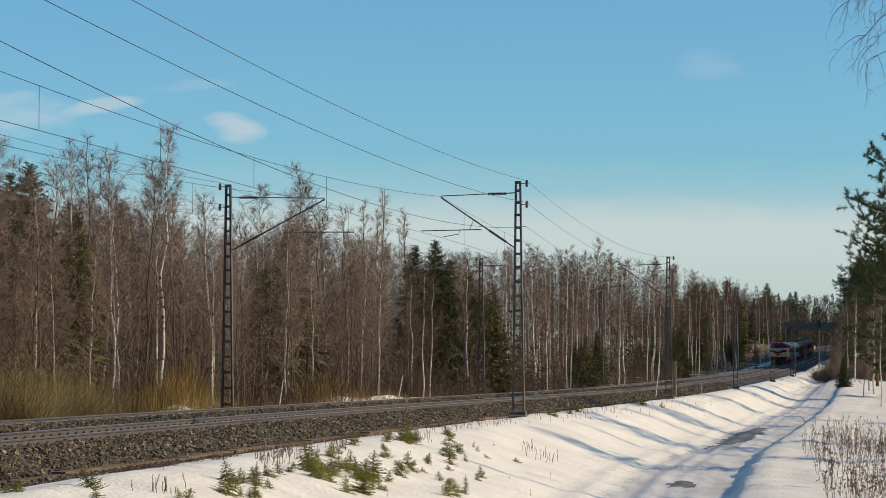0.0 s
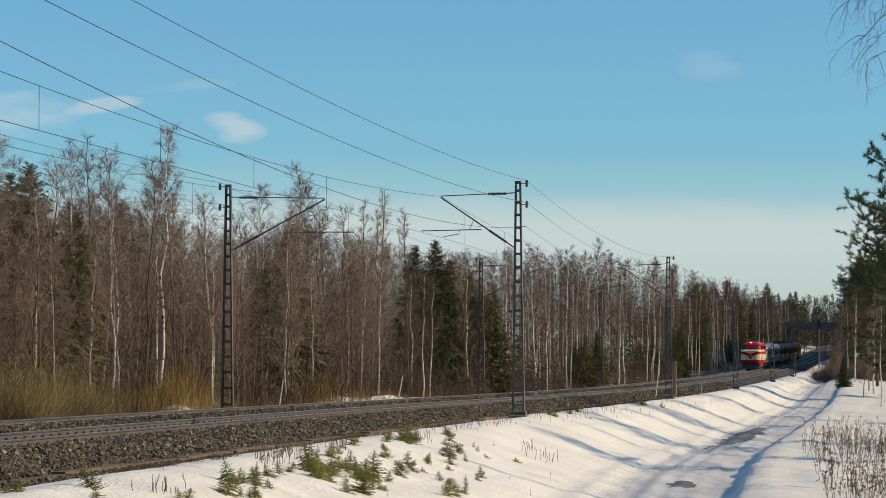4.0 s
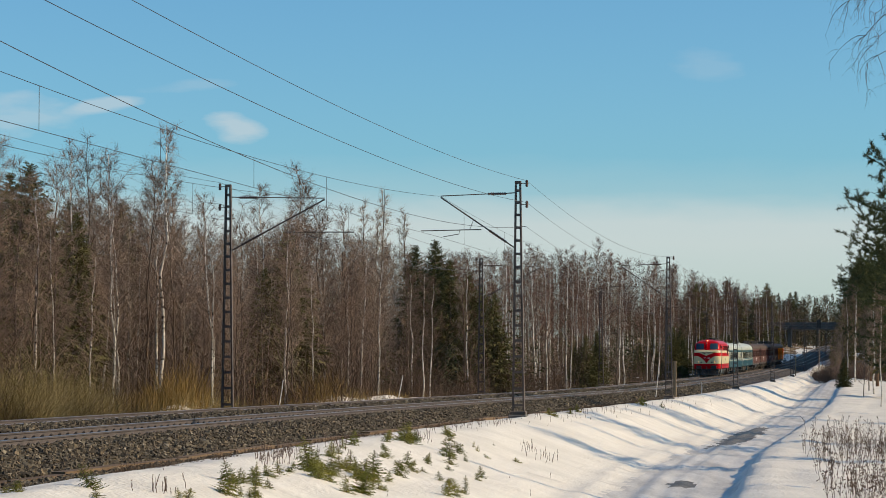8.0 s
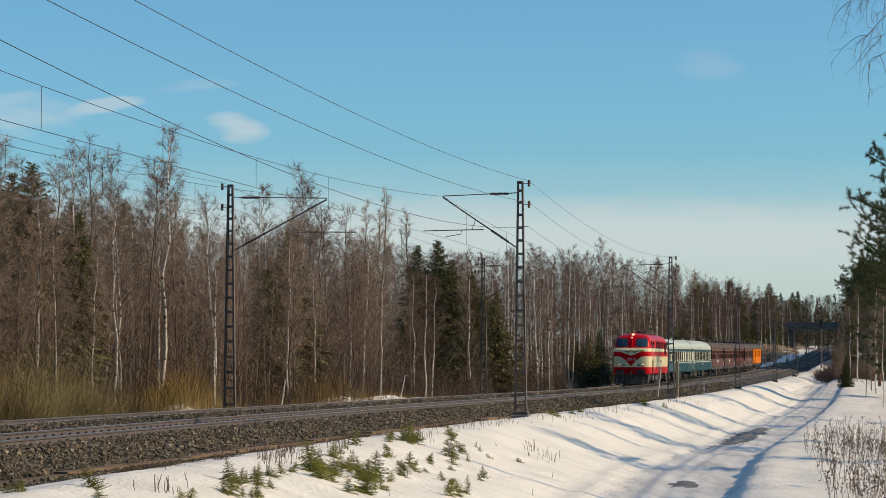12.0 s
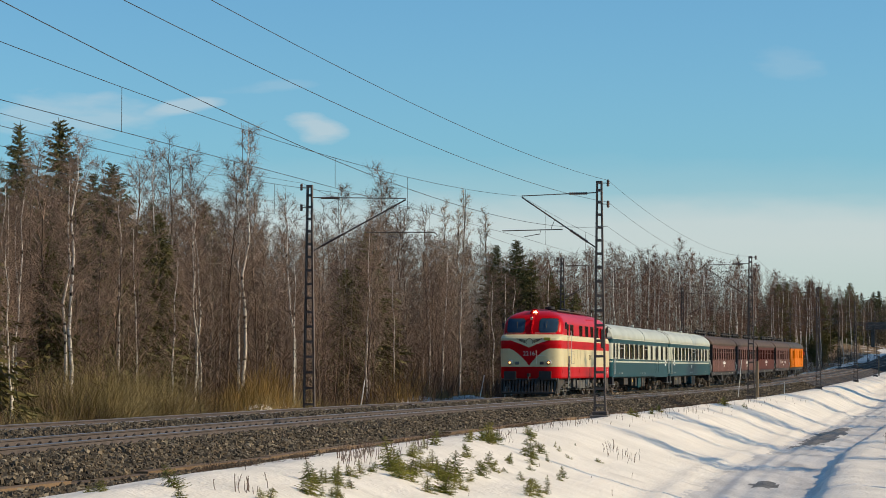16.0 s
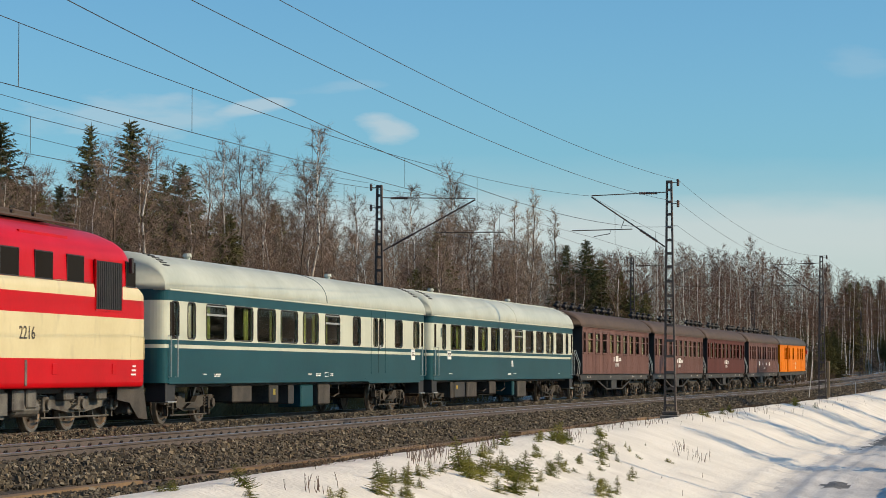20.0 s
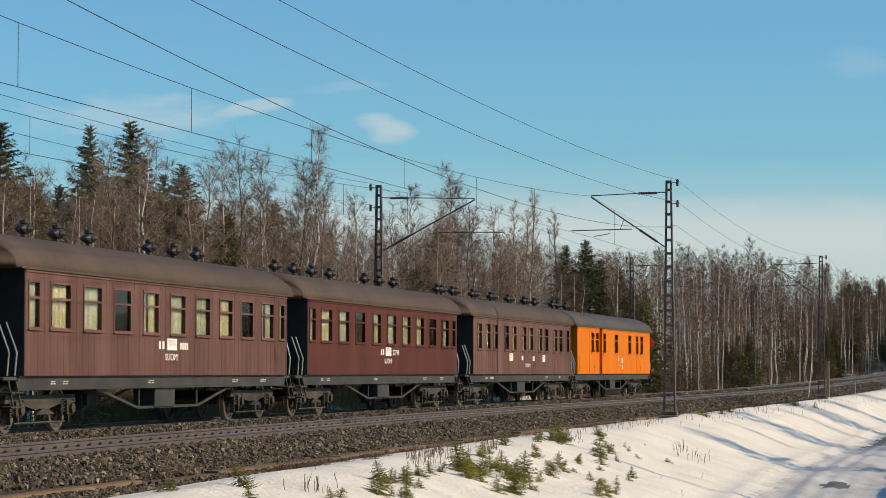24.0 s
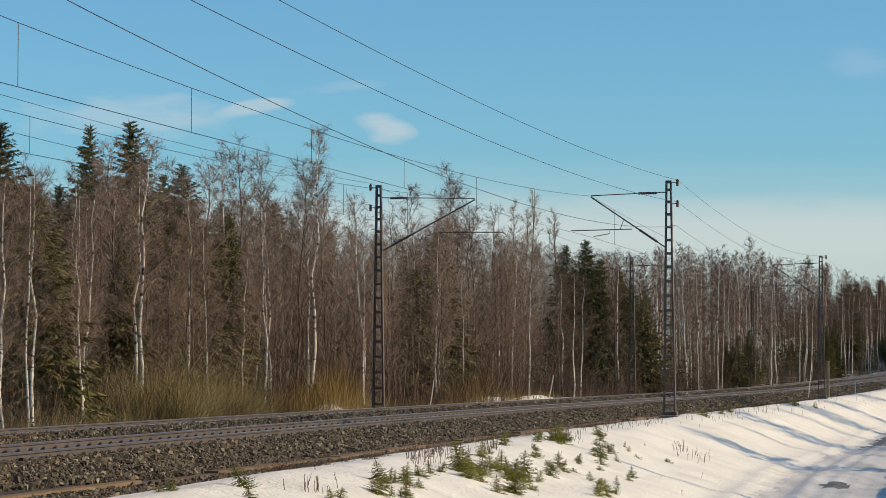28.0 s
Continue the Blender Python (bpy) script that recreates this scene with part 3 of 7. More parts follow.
def wire(name, off, z, sag, radius, label, first_sag, drop):
    """A wire from mast to mast; the long first span hangs lower and its far mast stands lower by drop."""
    pts = []
    for i in range(len(MAST_S) - 1):
        s0, s1 = MAST_S[i], MAST_S[i + 1]
        n = 30 if s0 < 100 else 8
        for k in range(n):
            u = k / n
            p = line_point(s0, off + (0.83 if i == 0 and off < -6 else 0)).lerp(line_point(s1, off), u)
            pts.append((p.x, p.y, p.z + z - 4 * (first_sag if i == 0 else sag) * u * (1 - u) - (drop * (1 - u) if i == 0 else 0)))
    return tagged(new(name, mesh_of(name, *tube_geo(pts, radius, 4), WIRE)), label, "overhead wire", "overhead wires")


for off, spots in ((ROAD_MASTS + ROAD_TIP, (-66, -58.7, -50.3, -41.8, -32.7, -23.1, -13)), (-7.65, (-62, -54, -46, -38, -30, -20, -11))):
    wire("messenger_wire", off, TIE_Z - 0.1, 0.66, 0.0065, "thin dark messenger wire over the track", 0.88, 1.2)
    wire("contact_wire", off, CONTACT_Z, 0.05, 0.0065, "thin dark contact wire hung from droppers", 0.0, 1.3)
    drops = [(0, (s - MAST_S[0]) / (MAST_S[1] - MAST_S[0])) for s in spots] + [(i, (k + 0.5) / 6) for i in range(1, 6) for k in range(6)]
    for i, u in drops:
        p = line_point(MAST_S[i], off + (0.83 if i == 0 and off < -6 else 0)).lerp(line_point(MAST_S[i + 1], off), u)
        hi = TIE_Z - 0.1 - 4 * (0.88 if i == 0 else 0.66) * u * (1 - u) - (1.2 * (1 - u) if i == 0 else 0)
        lo = CONTACT_Z - 4 * (0.0 if i == 0 else 0.05) * u * (1 - u) - (1.3 * (1 - u) if i == 0 else 0)
        dr = new("dropper", mesh_of("dropper", *tube_geo([(0, 0, lo), (0, 0, hi)], 0.0055, 4), WIRE))
        dr.location = p
        tagged(dr, "thin wire dropper between messenger and contact wire", "dropper", "droppers")
for off, z, sag, drop in ((0.33, TOP_Z + 0.02, 0.64, 1.44), (0.33, TOP_Z - 0.8, 0.71, 1.14), (0.3, TOP_Z - 1.7, 1.25, 0.53)):
    wire("feeder_wire", off, z, 0.8, 0.0068, "dark feeder wire carried on the road side", sag, drop)
for off, z in ((-11.53, TOP_Z + 0.1), (-11.53, TOP_Z - 0.72)):
    wire("feeder_wire", off, z, 0.8, 0.0062, "dark feeder wire carried on the forest side", 0.8, -0.1)

# ---------------------------------------------------------------- trees
HORIZON_PX, FOCAL = 659.0, 4400.0


def plan_of(x, y):
    """(s, off) of a place."""
    d = Vector((x, y, 0)) - MAST_FOOT
    s = d.dot(ALONG)
    off, w = d.dot(ACROSS) - BEND * min(s, 0.0) ** 2, WIDEN * min(s, 0.0) ** 2
    if off - w > -5.4:
        return s, off - w
    return s, off if off < -6.6 else (off - 5.5 * w) / (1 + w / 1.2)


def ground_at(x, y):
    s, off = plan_of(x, y)
    return rail_z(s) + ground_z(s, off)


def on_bearing(px, off):
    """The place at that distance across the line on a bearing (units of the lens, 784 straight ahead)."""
    k = (px - 784) / FOCAL
    lo, hi = -90.0, 900.0
    for _ in range(50):
        mid = (lo + hi) / 2
        p = line_point(mid, off)
        if p.x - k * p.y < 0:
            lo = mid
        else:
            hi = mid
    return p


def ribbon(V, F, a, b, w, side):
    k = len(V)
    u = side * (w / 2)
    V += [a - u, a + u, b]
    F.append((k, k + 1, k + 2))


def rnd_dir(r):
    v = Vector((r.gauss(0, 1), r.gauss(0, 1), r.gauss(0, 1)))
    return v.normalized()


def birch_geo(h, seed, limbs=26, twigs=900, spread=0.22, droop=0.5, low=0.3, tw=0.015, thick=1.0):
    r = random.Random(seed)
    lean = Vector((r.uniform(-0.05, 0.05), r.uniform(-0.05, 0.05), 0))
    wob = [Vector((r.uniform(-1, 1), r.uniform(-1, 1), 0)) * 0.010 * h for _ in range(9)]
    spine = [Vector((0, 0, h * i / 8 - (0.4 if i == 0 else 0))) + lean * (h * i / 8) + (wob[i] if i else Vector()) for i in range(9)]
    r0 = (0.0058 * h + 0.012) * thick
    rad = [r0 * (1 - i / 8) ** 0.8 + 0.010 for i in range(9)]
    trunk = tube_geo(spine, rad, 7)
    V, F = [], []
    tips = []
    def at(u):
        x = u * 8
        i = min(7, int(x))
        return spine[i].lerp(spine[i + 1], x - i)
    for i in range(limbs):
        u = low + (0.985 - low) * ((i + r.random()) / limbs) ** 0.9
        az = i * 2.4 + r.uniform(-0.4, 0.4)
        ln = spread * h * (0.30 + 1.2 * (1 - u) ** 0.8) * r.uniform(0.55, 1.2)
        el = radians(r.uniform(40, 68))
        d = Vector((math.cos(az) * math.cos(el), math.sin(az) * math.cos(el), math.sin(el)))
        a = at(u)
        b = a + d * ln * 0.55
        c = b + (d + Vector((0, 0, -0.45 * droop)) + rnd_dir(r) * 0.25).normalized() * ln * 0.5
        rr = 0.007 + 0.0028 * ln
        g = tube_geo([a, b, c], [rr * 1.5, rr, 0.005], 3, caps=False)
        k = len(V)
        V += g[0]
        F += [tuple(q + k for q in f) for f in g[1]]
        for j in range(6):
            w = r.uniform(0.2, 1.0)
            p = a.lerp(b, w * 2) if w < 0.5 else b.lerp(c, w * 2 - 1)
            q = p + (d + rnd_dir(r) * 1.0 + Vector((0, 0, 0.2 - 0.5 * droop))).normalized() * ln * r.uniform(0.2, 0.5)
            ribbon(V, F, p, q, tw * 1.7, rnd_dir(r))
            tips.append((p, q, ln))
        tips += [(b, c, ln), (b, c, ln)]
    tips += [(at(0.9), at(1.0), 1.0)] * 4
    for i in range(twigs):
        p, q, ln = tips[r.randrange(len(tips))]
        a = p.lerp(q, r.uniform(0.15, 1.0))
        d = ((q - p).normalized() * 0.8 + rnd_dir(r) * 0.9 + Vector((0, 0, 0.25 - 0.9 * droop * r.random()))).normalized()
        ribbon(V, F, a, a + d * r.uniform(0.25, 0.8) * (0.6 + ln * 0.14), tw, rnd_dir(r))
    return trunk, (V, F)


def spruce_geo(h, seed, width=0.19, levels=None, per=7, sprays=9, gap=0.04):
    r = random.Random(seed)
    levels = levels or max(12, int(h * 4.6))
    trunk = tube_geo([(0, 0, -0.3), (0, 0, h * 0.5), (0, 0, h * 0.98)], [0.009 * h + 0.01, 0.005 * h + 0.008, 0.006], 6)
    V, F = [], []
    for i in range(levels):
        for k in range(per):
            u = gap + (0.985 - gap) * (i + r.random()) / levels
            z = u * h
            az = 6.283 * (k + r.random()) / per + i * 1.7
            ln = (width * h * (1 - u) ** 0.8 + 0.012 * h) * r.uniform(0.55, 1.2)
            tilt = 0.55 * u - 0.35 + r.uniform(-0.12, 0.12)
            o = Vector((math.cos(az), math.sin(az), 0))
            side = Vector((-o.y, o.x, 0))
            a = Vector((0, 0, z))
            for j in range(sprays):
                w = (j + r.uniform(0.3, 0.9)) / sprays
                p = a + o * ln * w * 0.88 + Vector((0, 0, ln * (tilt * w + 0.10 * w * w)))
                for sg in (-1, 1):
                    e = p + (o * r.uniform(0.5, 1.0) + side * sg * r.uniform(0.2, 0.9) + Vector((0, 0, r.uniform(-0.75, 0.05)))).normalized() * ln * r.uniform(0.18, 0.4) * (1.2 - 0.5 * w)
                    ribbon(V, F, p, e, (0.062 * ln + 0.0028 * h) * r.uniform(0.6, 1.3), (Vector((0, 0, 1)) + rnd_dir(r) * 1.1).normalized())
    for k in range(6):
        ribbon(V, F, Vector((0, 0, h * (0.90 + 0.01 * k))), Vector((r.uniform(-0.02, 0.02) * h, r.uniform(-0.02, 0.02) * h, h * (0.97 + 0.006 * k))), 0.012 * h, rnd_dir(r))
    return trunk, (V, F)


def pine_geo(h, seed, limbs=58, spread=0.2, low=0.35, tuft=26):
    """A crooked trunk whose limbs end in upturned shoots, each a brush of needles."""
    r = random.Random(seed)
    spine = [Vector((0.03 * h * math.sin(i * 0.9 + seed), 0.02 * h * math.cos(i * 1.3), h * i / 6 - (0.3 if i == 0 else 0))) for i in range(7)]
    trunk = tube_geo(spine, [0.013 * h * (1 - i / 6.5) + 0.02 for i in range(7)], 8)
    V, F = [], []
    for i in range(limbs):
        u = low + (0.98 - low) * ((i + r.random()) / limbs)
        k = min(5, int(u * 6))
        a = spine[k].lerp(spine[k + 1], u * 6 - k)
        az = i * 2.4 + r.uniform(-0.5, 0.5)
        ln = spread * h * (0.35 + 1.0 * math.sin(math.pi * min(1, (1.02 - u) / (1 - low) * 0.8 + 0.1))) * r.uniform(0.55, 1.25)
        el = radians(r.uniform(-8, 28))
        d = Vector((math.cos(az) * math.cos(el), math.sin(az) * math.cos(el), math.sin(el)))
        b = a + d * ln * 0.55 - Vector((0, 0, 0.05 * ln))
        c = b + (d + Vector((0, 0, 0.35))).normalized() * ln * 0.45
        g = tube_geo([a, b, c], [0.03 + 0.01 * ln, 0.022, 0.010], 3, caps=False)
        kk = len(V)
        V += g[0]
        F += [tuple(q + kk for q in f) for f in g[1]]
        for j in range(10):
            w = r.uniform(0.3, 1.0)
            p = a.lerp(b, w / 0.55) if w < 0.55 else b.lerp(c, (w - 0.55) / 0.45)
            way = (d * 0.7 + rnd_dir(r) * 0.8 + Vector((0, 0, 0.45))).normalized()
            q = p + way * r.uniform(0.25, 0.6) * (0.55 + 0.16 * ln)
            for m in range(tuft):
                o = p.lerp(q, 0.25 + 0.75 * r.random())
                e = o + (way * 0.75 + rnd_dir(r)).normalized() * r.uniform(0.11, 0.24)
                ribbon(V, F, o, e, 0.036, rnd_dir(r))
    return trunk, (V, F)


def plant(name, geo, bark, leaf, label, category, group=""):
    t = thing(name, label=label, category=category, group=group)
    part("trunk", geo[0], bark, t, smooth=True)
    part("crown", geo[1], leaf, t)
    return t


class Stand:
    """A few grown forms of one kind; every tree planted from them is a thing of its own."""
    def __init__(self, makers):
        self.makers, self.first = makers, {}

    def put(self, i, x, y, h, turn, lean=0.0, label=None):
        i %= len(self.makers)
        make, h0 = self.makers[i]
        m = Matrix.Translation((x, y, ground_at(x, y) - 0.05)) @ Matrix.Rotation(turn, 4, "Z") @ Matrix.Rotation(lean, 4, "X")
        k = h / h0
        if i not in self.first:
            t = make()
            self.first[i] = t
            t.matrix_basis = m
        else:
            t = copy_thing(self.first[i], m)
        t.scale = (k * random.uniform(0.85, 1.1), k * random.uniform(0.85, 1.1), k)
        t.matrix_basis = m @ Matrix.Diagonal((*t.scale, 1))
        if label:
            tagged(t, label=label)
        return t


def maker(kind, h, seed, **kw):
    if kind == "birch":
        return (lambda: plant("birch_tree", birch_geo(h, seed, **kw), BIRCH, TWIG, "bare birch with a white trunk and reddish-brown twigs", "tree", "forest trees"), h)
    if kind == "red_birch":
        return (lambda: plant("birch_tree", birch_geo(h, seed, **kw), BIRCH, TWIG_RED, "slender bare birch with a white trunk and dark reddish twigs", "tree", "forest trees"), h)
    if kind == "aspen":
        return (lambda: plant("bare_tree", birch_geo(h, seed, **kw), ASPEN, TWIG_PALE, "bare grey tree with pale upright twigs", "tree", "forest trees"), h)
    if kind == "alder":
        return (lambda: plant("bare_tree", birch_geo(h, seed, **kw), ASPEN, TWIG, "bare grey-brown tree with fine twigs", "tree", "forest trees"), h)
    if kind == "spruce":
        return (lambda: plant("spruce_tree", spruce_geo(h, seed, **kw), SPRUCE_BARK, NEEDLE, "dark green spruce with drooping branches", "tree", "spruces"), h)
    return (lambda: plant("pine_tree", pine_geo(h, seed, **kw), PINE_BARK, NEEDLE_PINE, "dark green pine with a reddish trunk", "tree", "pines"), h)


birches = Stand([maker("birch", 13, 10 + i, limbs=40, twigs=4200, spread=0.14 + 0.02 * (i % 3), tw=0.0115, thick=1.0 - 0.12 * (i % 3)) for i in range(6)])
alders = Stand([maker("alder", 12, 30 + i, limbs=46, twigs=4600, spread=0.19, low=0.10, droop=0.2, thick=0.7, tw=0.0115) for i in range(4)])
red_birches = Stand([maker("red_birch", 13, 70 + i, limbs=36, twigs=3400, spread=0.12 + 0.02 * i, tw=0.0105, low=0.36, thick=0.75) for i in range(4)])
aspens = Stand([maker("aspen", 12, 40 + i, limbs=46, twigs=3600, tw=0.012, spread=0.11, low=0.15, droop=-0.2) for i in range(2)])
spruces = Stand([maker("spruce", 12, 50 + i, width=0.22 + 0.03 * i, per=9, gap=(0.28, 0.3, 0.2, 0.06)[i]) for i in range(4)])
pines = Stand([maker("pine", 11, 60 + i, limbs=66, low=0.32 - 0.06 * i, tuft=46, spread=0.21) for i in range(3)])

# skyline of the wood, (bearing, height of the tops)
SKY_PX = (-100, 0, 150, 300, 400, 500, 600, 700, 800, 900, 1000, 1100, 1250, 1350, 1450, 1550, 1650, 1720, 1800)
SKY_Y = (300, 325, 330, 350, 345, 345, 395, 410, 385, 408, 440, 440, 442, 442, 460, 490, 515, 525, 530)


def tall(x, y, top_px):
    """Height of a tree at (x, y) whose top stands at that level over the horizon."""
    return EYE_Z + (HORIZON_PX - top_px) / FOCAL * y - ground_at(x, y)


random.seed(21)
# trees that stand out: bearing, distance across, top, kind, form
MARKED = ((552, -19, 230, birches, 0), (546, -19.5, 300, birches, 1), (395, -22, 266, birches, 1), (425, -24, 270, alders, 0), (478, -21, 274, birches, 2), (470, -17, 330, birches, 5), (245, -16, 250, birches, 3), (236, -16.3, 290, birches, 0),
          (775, -24, 308, alders, 1), (745, -20, 330, birches, 4), (790, -22, 325, birches, 2), (650, -16, 355, birches, 5), (950, -26, 342, aspens, 0), (918, -26, 366, aspens, 1), (985, -28, 378, aspens, 0), (935, -24, 380, aspens, 1),
          (230, -23, 205, spruces, 2), (320, -20, 282, spruces, 3), (4, -22, 203, spruces, 2), (155, -24, 212, spruces, 0), (58, -25, 322, spruces, 1), (105, -26, 320, spruces, 0), (283, -24, 300, spruces, 0), (30, -17, 300, alders, 0), (90, -17.5, 318, alders, 1), (128, -18, 300, birches, 1), (185, -18, 300, alders, 3), (210, -17.5, 262, alders, 2), (262, -17.5, 285, alders, 0), (290, -18, 300, alders, 1), (338, -18.5, 315, birches, 3), (372, -18, 300, alders, 3), (520, -18.5, 300, alders, 1), (580, -18.5, 330, alders, 2), (700, -18, 380, alders, 0), (830, -18, 372, alders, 3), (880, -19, 380, alders, 1),
          (402, -21, 372, spruces, 1), (382, -22, 420, spruces, 2), (1040, -22, 420, spruces, 2), (1000, -26, 430, spruces, 1), (1065, -20, 455, spruces, 3), (1140, -15, 512, spruces, 3), (1095, -18, 475, spruces, 2), (1120, -17, 500, spruces, 1), (775, -19, 404, spruces, 2), (735, -19.5, 470, spruces, 3),
          (1325, -20, 423, red_birches, 1), (1215, -19, 436, red_birches, 2), (145, -15, 330, birches, 5), (150, -14.5, 420, birches, 4), (60, -14, 300, birches, 0), (48, -14, 330, birches, 2), (110, -16, 380, alders, 2), (645, -14, 430, birches, 3), (2, -14, 320, birches, 4),
          (1305, -14, 590, spruces, 3), (1325, -13.5, 585, spruces, 2), (1285, -15, 600, spruces, 1), (1460, -15, 575, spruces, 2), (1475, -16, 580, spruces, 3), (1400, -17, 600, spruces, 1), (1425, -18, 595, spruces, 3), (1630, -26, 498, spruces, 3), (1715, -24, 513, spruces, 2), (1690, -26, 515, spruces, 3), (1560, -15, 590, spruces, 1), (1580, -17, 585, spruces, 2))
for px, off, top, stand, form in MARKED:
    p = on_bearing(px, off)
    stand.put(form, p.x, p.y, tall(p.x, p.y, top), random.uniform(0, 6.28), random.uniform(-0.02, 0.02))
made = 0
while made < 290:
    px = -60 + 1790 * random.random()
    off = -random.uniform(15.5, 42) if px < 1000 else -random.uniform(13.4, 36)
    p = on_bearing(px, off)
    if p.y > 700:
        continue
    sky = float(np.interp(px, SKY_PX, SKY_Y))
    top = sky + random.uniform(0, 1) ** 1.3 * 0.5 * (600 - sky)
    stand = random.choices((birches, alders, aspens, spruces), (0.30, 0.62, 0.06, 0.015 if px > 1100 else 0.05 if px > 500 else 0.12))[0]
    if px > 1050 and stand in (birches, alders):
        stand = red_birches
    stand.put(random.randrange(6), p.x, p.y, max(4.0, tall(p.x, p.y, top)), random.uniform(0, 6.28), random.uniform(-0.04, 0.04))
    made += 1

for k in range(70):                                         # the wood where the line climbs out of sight
    px, off = random.uniform(1480, 1752), -random.uniform(13, 34)
    p = on_bearing(px, off)
    if p.y > 1150:
        continue
    top = float(np.interp(px, SKY_PX, SKY_Y)) + random.uniform(0, 40)
    (spruces if k % 9 == 1 else red_birches).put(k, p.x, p.y, max(5.0, tall(p.x, p.y, top)), random.uniform(0, 6.28))

# the depth of the wood: stems and twigs without number
def deep_wood(name, count, seed, near, far, stem_mat, label, leafy, px0=-90, px1=1770):
    r = random.Random(seed)
    V, F = [], []
    n = 0
    while n < count:
        px = px0 + (px1 - px0) * r.random()
        p = on_bearing(px, -r.uniform(near, far))
        if p.y > 1400:
            continue
        n += 1
        sky = float(np.interp(px, SKY_PX, SKY_Y))
        h = tall(p.x, p.y, sky + 6 + (r.random() ** 1.5) * 0.5 * (590 - sky))
        if h < 3:
            continue
        z0 = ground_at(p.x, p.y)
        base, top = Vector((p.x, p.y, z0)), Vector((p.x + r.uniform(-0.4, 0.4), p.y + r.uniform(-0.4, 0.4), z0 + h))
        wide = 0.0001 * p.y
        for sd in (Vector((1, 0, 0)), Vector((0.3, 1, 0))):
            ribbon(V, F, base, top, 0.025 + 0.003 * h + wide, sd)
        for k in range(leafy):
            u = 0.12 + 0.88 * r.random() ** 0.8
            a = base.lerp(top, u)
            reach = (1.05 - u) * h * 0.17 + 0.25
            d = Vector((r.gauss(0, 1), r.gauss(0, 1), r.uniform(0.1, 1.6))).normalized()
            a = a + Vector((d.x, d.y, 0)) * reach * r.random()
            ribbon(V, F, a, a + d * r.uniform(0.4, 1.1), 0.016 + wide, rnd_dir(r))
    return tagged(new(name, mesh_of(name, V, F, stem_mat)), label, "woodland", kind="stuff")


deep_wood("deep_wood", 480, 5, 26, 75, TWIG, "dense bare brown wood behind the front trees", 230, -90, 1050)
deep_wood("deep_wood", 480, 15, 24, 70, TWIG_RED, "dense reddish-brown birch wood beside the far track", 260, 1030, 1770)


def deep_firs():
    """Young firs added to stand for the shade deep in the wood, between the trunks."""
    r = random.Random(17)
    V, F = [], []
    for _ in range(420):
        px = -90 + 1830 * r.random()
        p = on_bearing(px, -r.uniform(24, 60) if px < 1000 else -r.uniform(17, 50))
        if p.y > 1100:
            continue
        sky = float(np.interp(px, SKY_PX, SKY_Y))
        h = min(12.0, max(2.5, tall(p.x, p.y, sky + (0.35 + 0.55 * r.random()) * (640 - sky))))
        z0 = ground_at(p.x, p.y)
        wide = 0.00022 * p.y
        for k in range(150):
            u = 0.04 + 0.94 * r.random() ** 1.3
            az = r.uniform(0, 6.28)
            o = Vector((math.cos(az), math.sin(az), 0))
            reach = (1 - u) * h * 0.2 + 0.15
            a = Vector((p.x, p.y, z0 + u * h)) + o * reach * r.random()
            ribbon(V, F, a, a + (o + Vector((0, 0, r.uniform(-0.7, 0.1)))).normalized() * reach * r.uniform(0.4, 0.8), 0.10 + wide, (Vector((0, 0, 1)) + rnd_dir(r)).normalized())
    return tagged(new("young_firs", mesh_of("young_firs", V, F, NEEDLE_PINE)), "dark green young firs added to darken the depth of the wood", "woodland", kind="stuff")


deep_firs()

def far_ridge():
    """The wood that closes the view beyond the overpass."""
    r = random.Random(12)
    V, F = [], []

    def grow(base, top, h):
        fir = r.random() < 0.4
        ribbon(V, F, base, top, 0.3, Vector((1, 0, 0)))
        for k in range(200):
            u = 0.1 + 0.88 * r.random()
            reach = ((1 - u) * 0.2 * h + 0.3) if fir else ((1.05 - u) * h * 0.16 + 0.5)
            a = base.lerp(top, u) + Vector((r.uniform(-1, 1), r.uniform(-1, 1), 0)) * reach
            ribbon(V, F, a, a + rnd_dir(r) * r.uniform(0.6, 1.5), 0.4 if fir else 0.13, rnd_dir(r))

    for _ in range(700):
        p = line_point(r.uniform(760, 1000), r.uniform(-90, 60))
        z0 = ground_at(p.x, p.y)
        h = max(6.0, EYE_Z + (HORIZON_PX - r.uniform(512, 560)) / FOCAL * p.y - z0)
        base = Vector((p.x, p.y, z0 - 1))
        top = base + Vector((0, 0, h))
        grow(base, top, h)
    for _ in range(190):                                    # and hidden ones beside the line on the way there, added to shade it
        p = line_point(r.uniform(480, 790), r.uniform(9, 42))
        base = Vector((p.x, p.y, ground_at(p.x, p.y) - 1))
        h = r.uniform(15, 20)
        grow(base, base + Vector((0, 0, h)), h)
    return tagged(new("far_ridge_wood", mesh_of("far_ridge_wood", V, F, RIDGE)), "dark mixed wood on the far rise", "woodland", kind="stuff")


RIDGE = islands("ridge_wood", [(0.03, 0.036, 0.014), (0.11, 0.08, 0.055), (0.045, 0.05, 0.018), (0.14, 0.10, 0.07)])
far_ridge()
deep_wood("deep_wood", 200, 6, 16, 40, TWIG_PALE, "pale bare scrub inside the wood", 120)


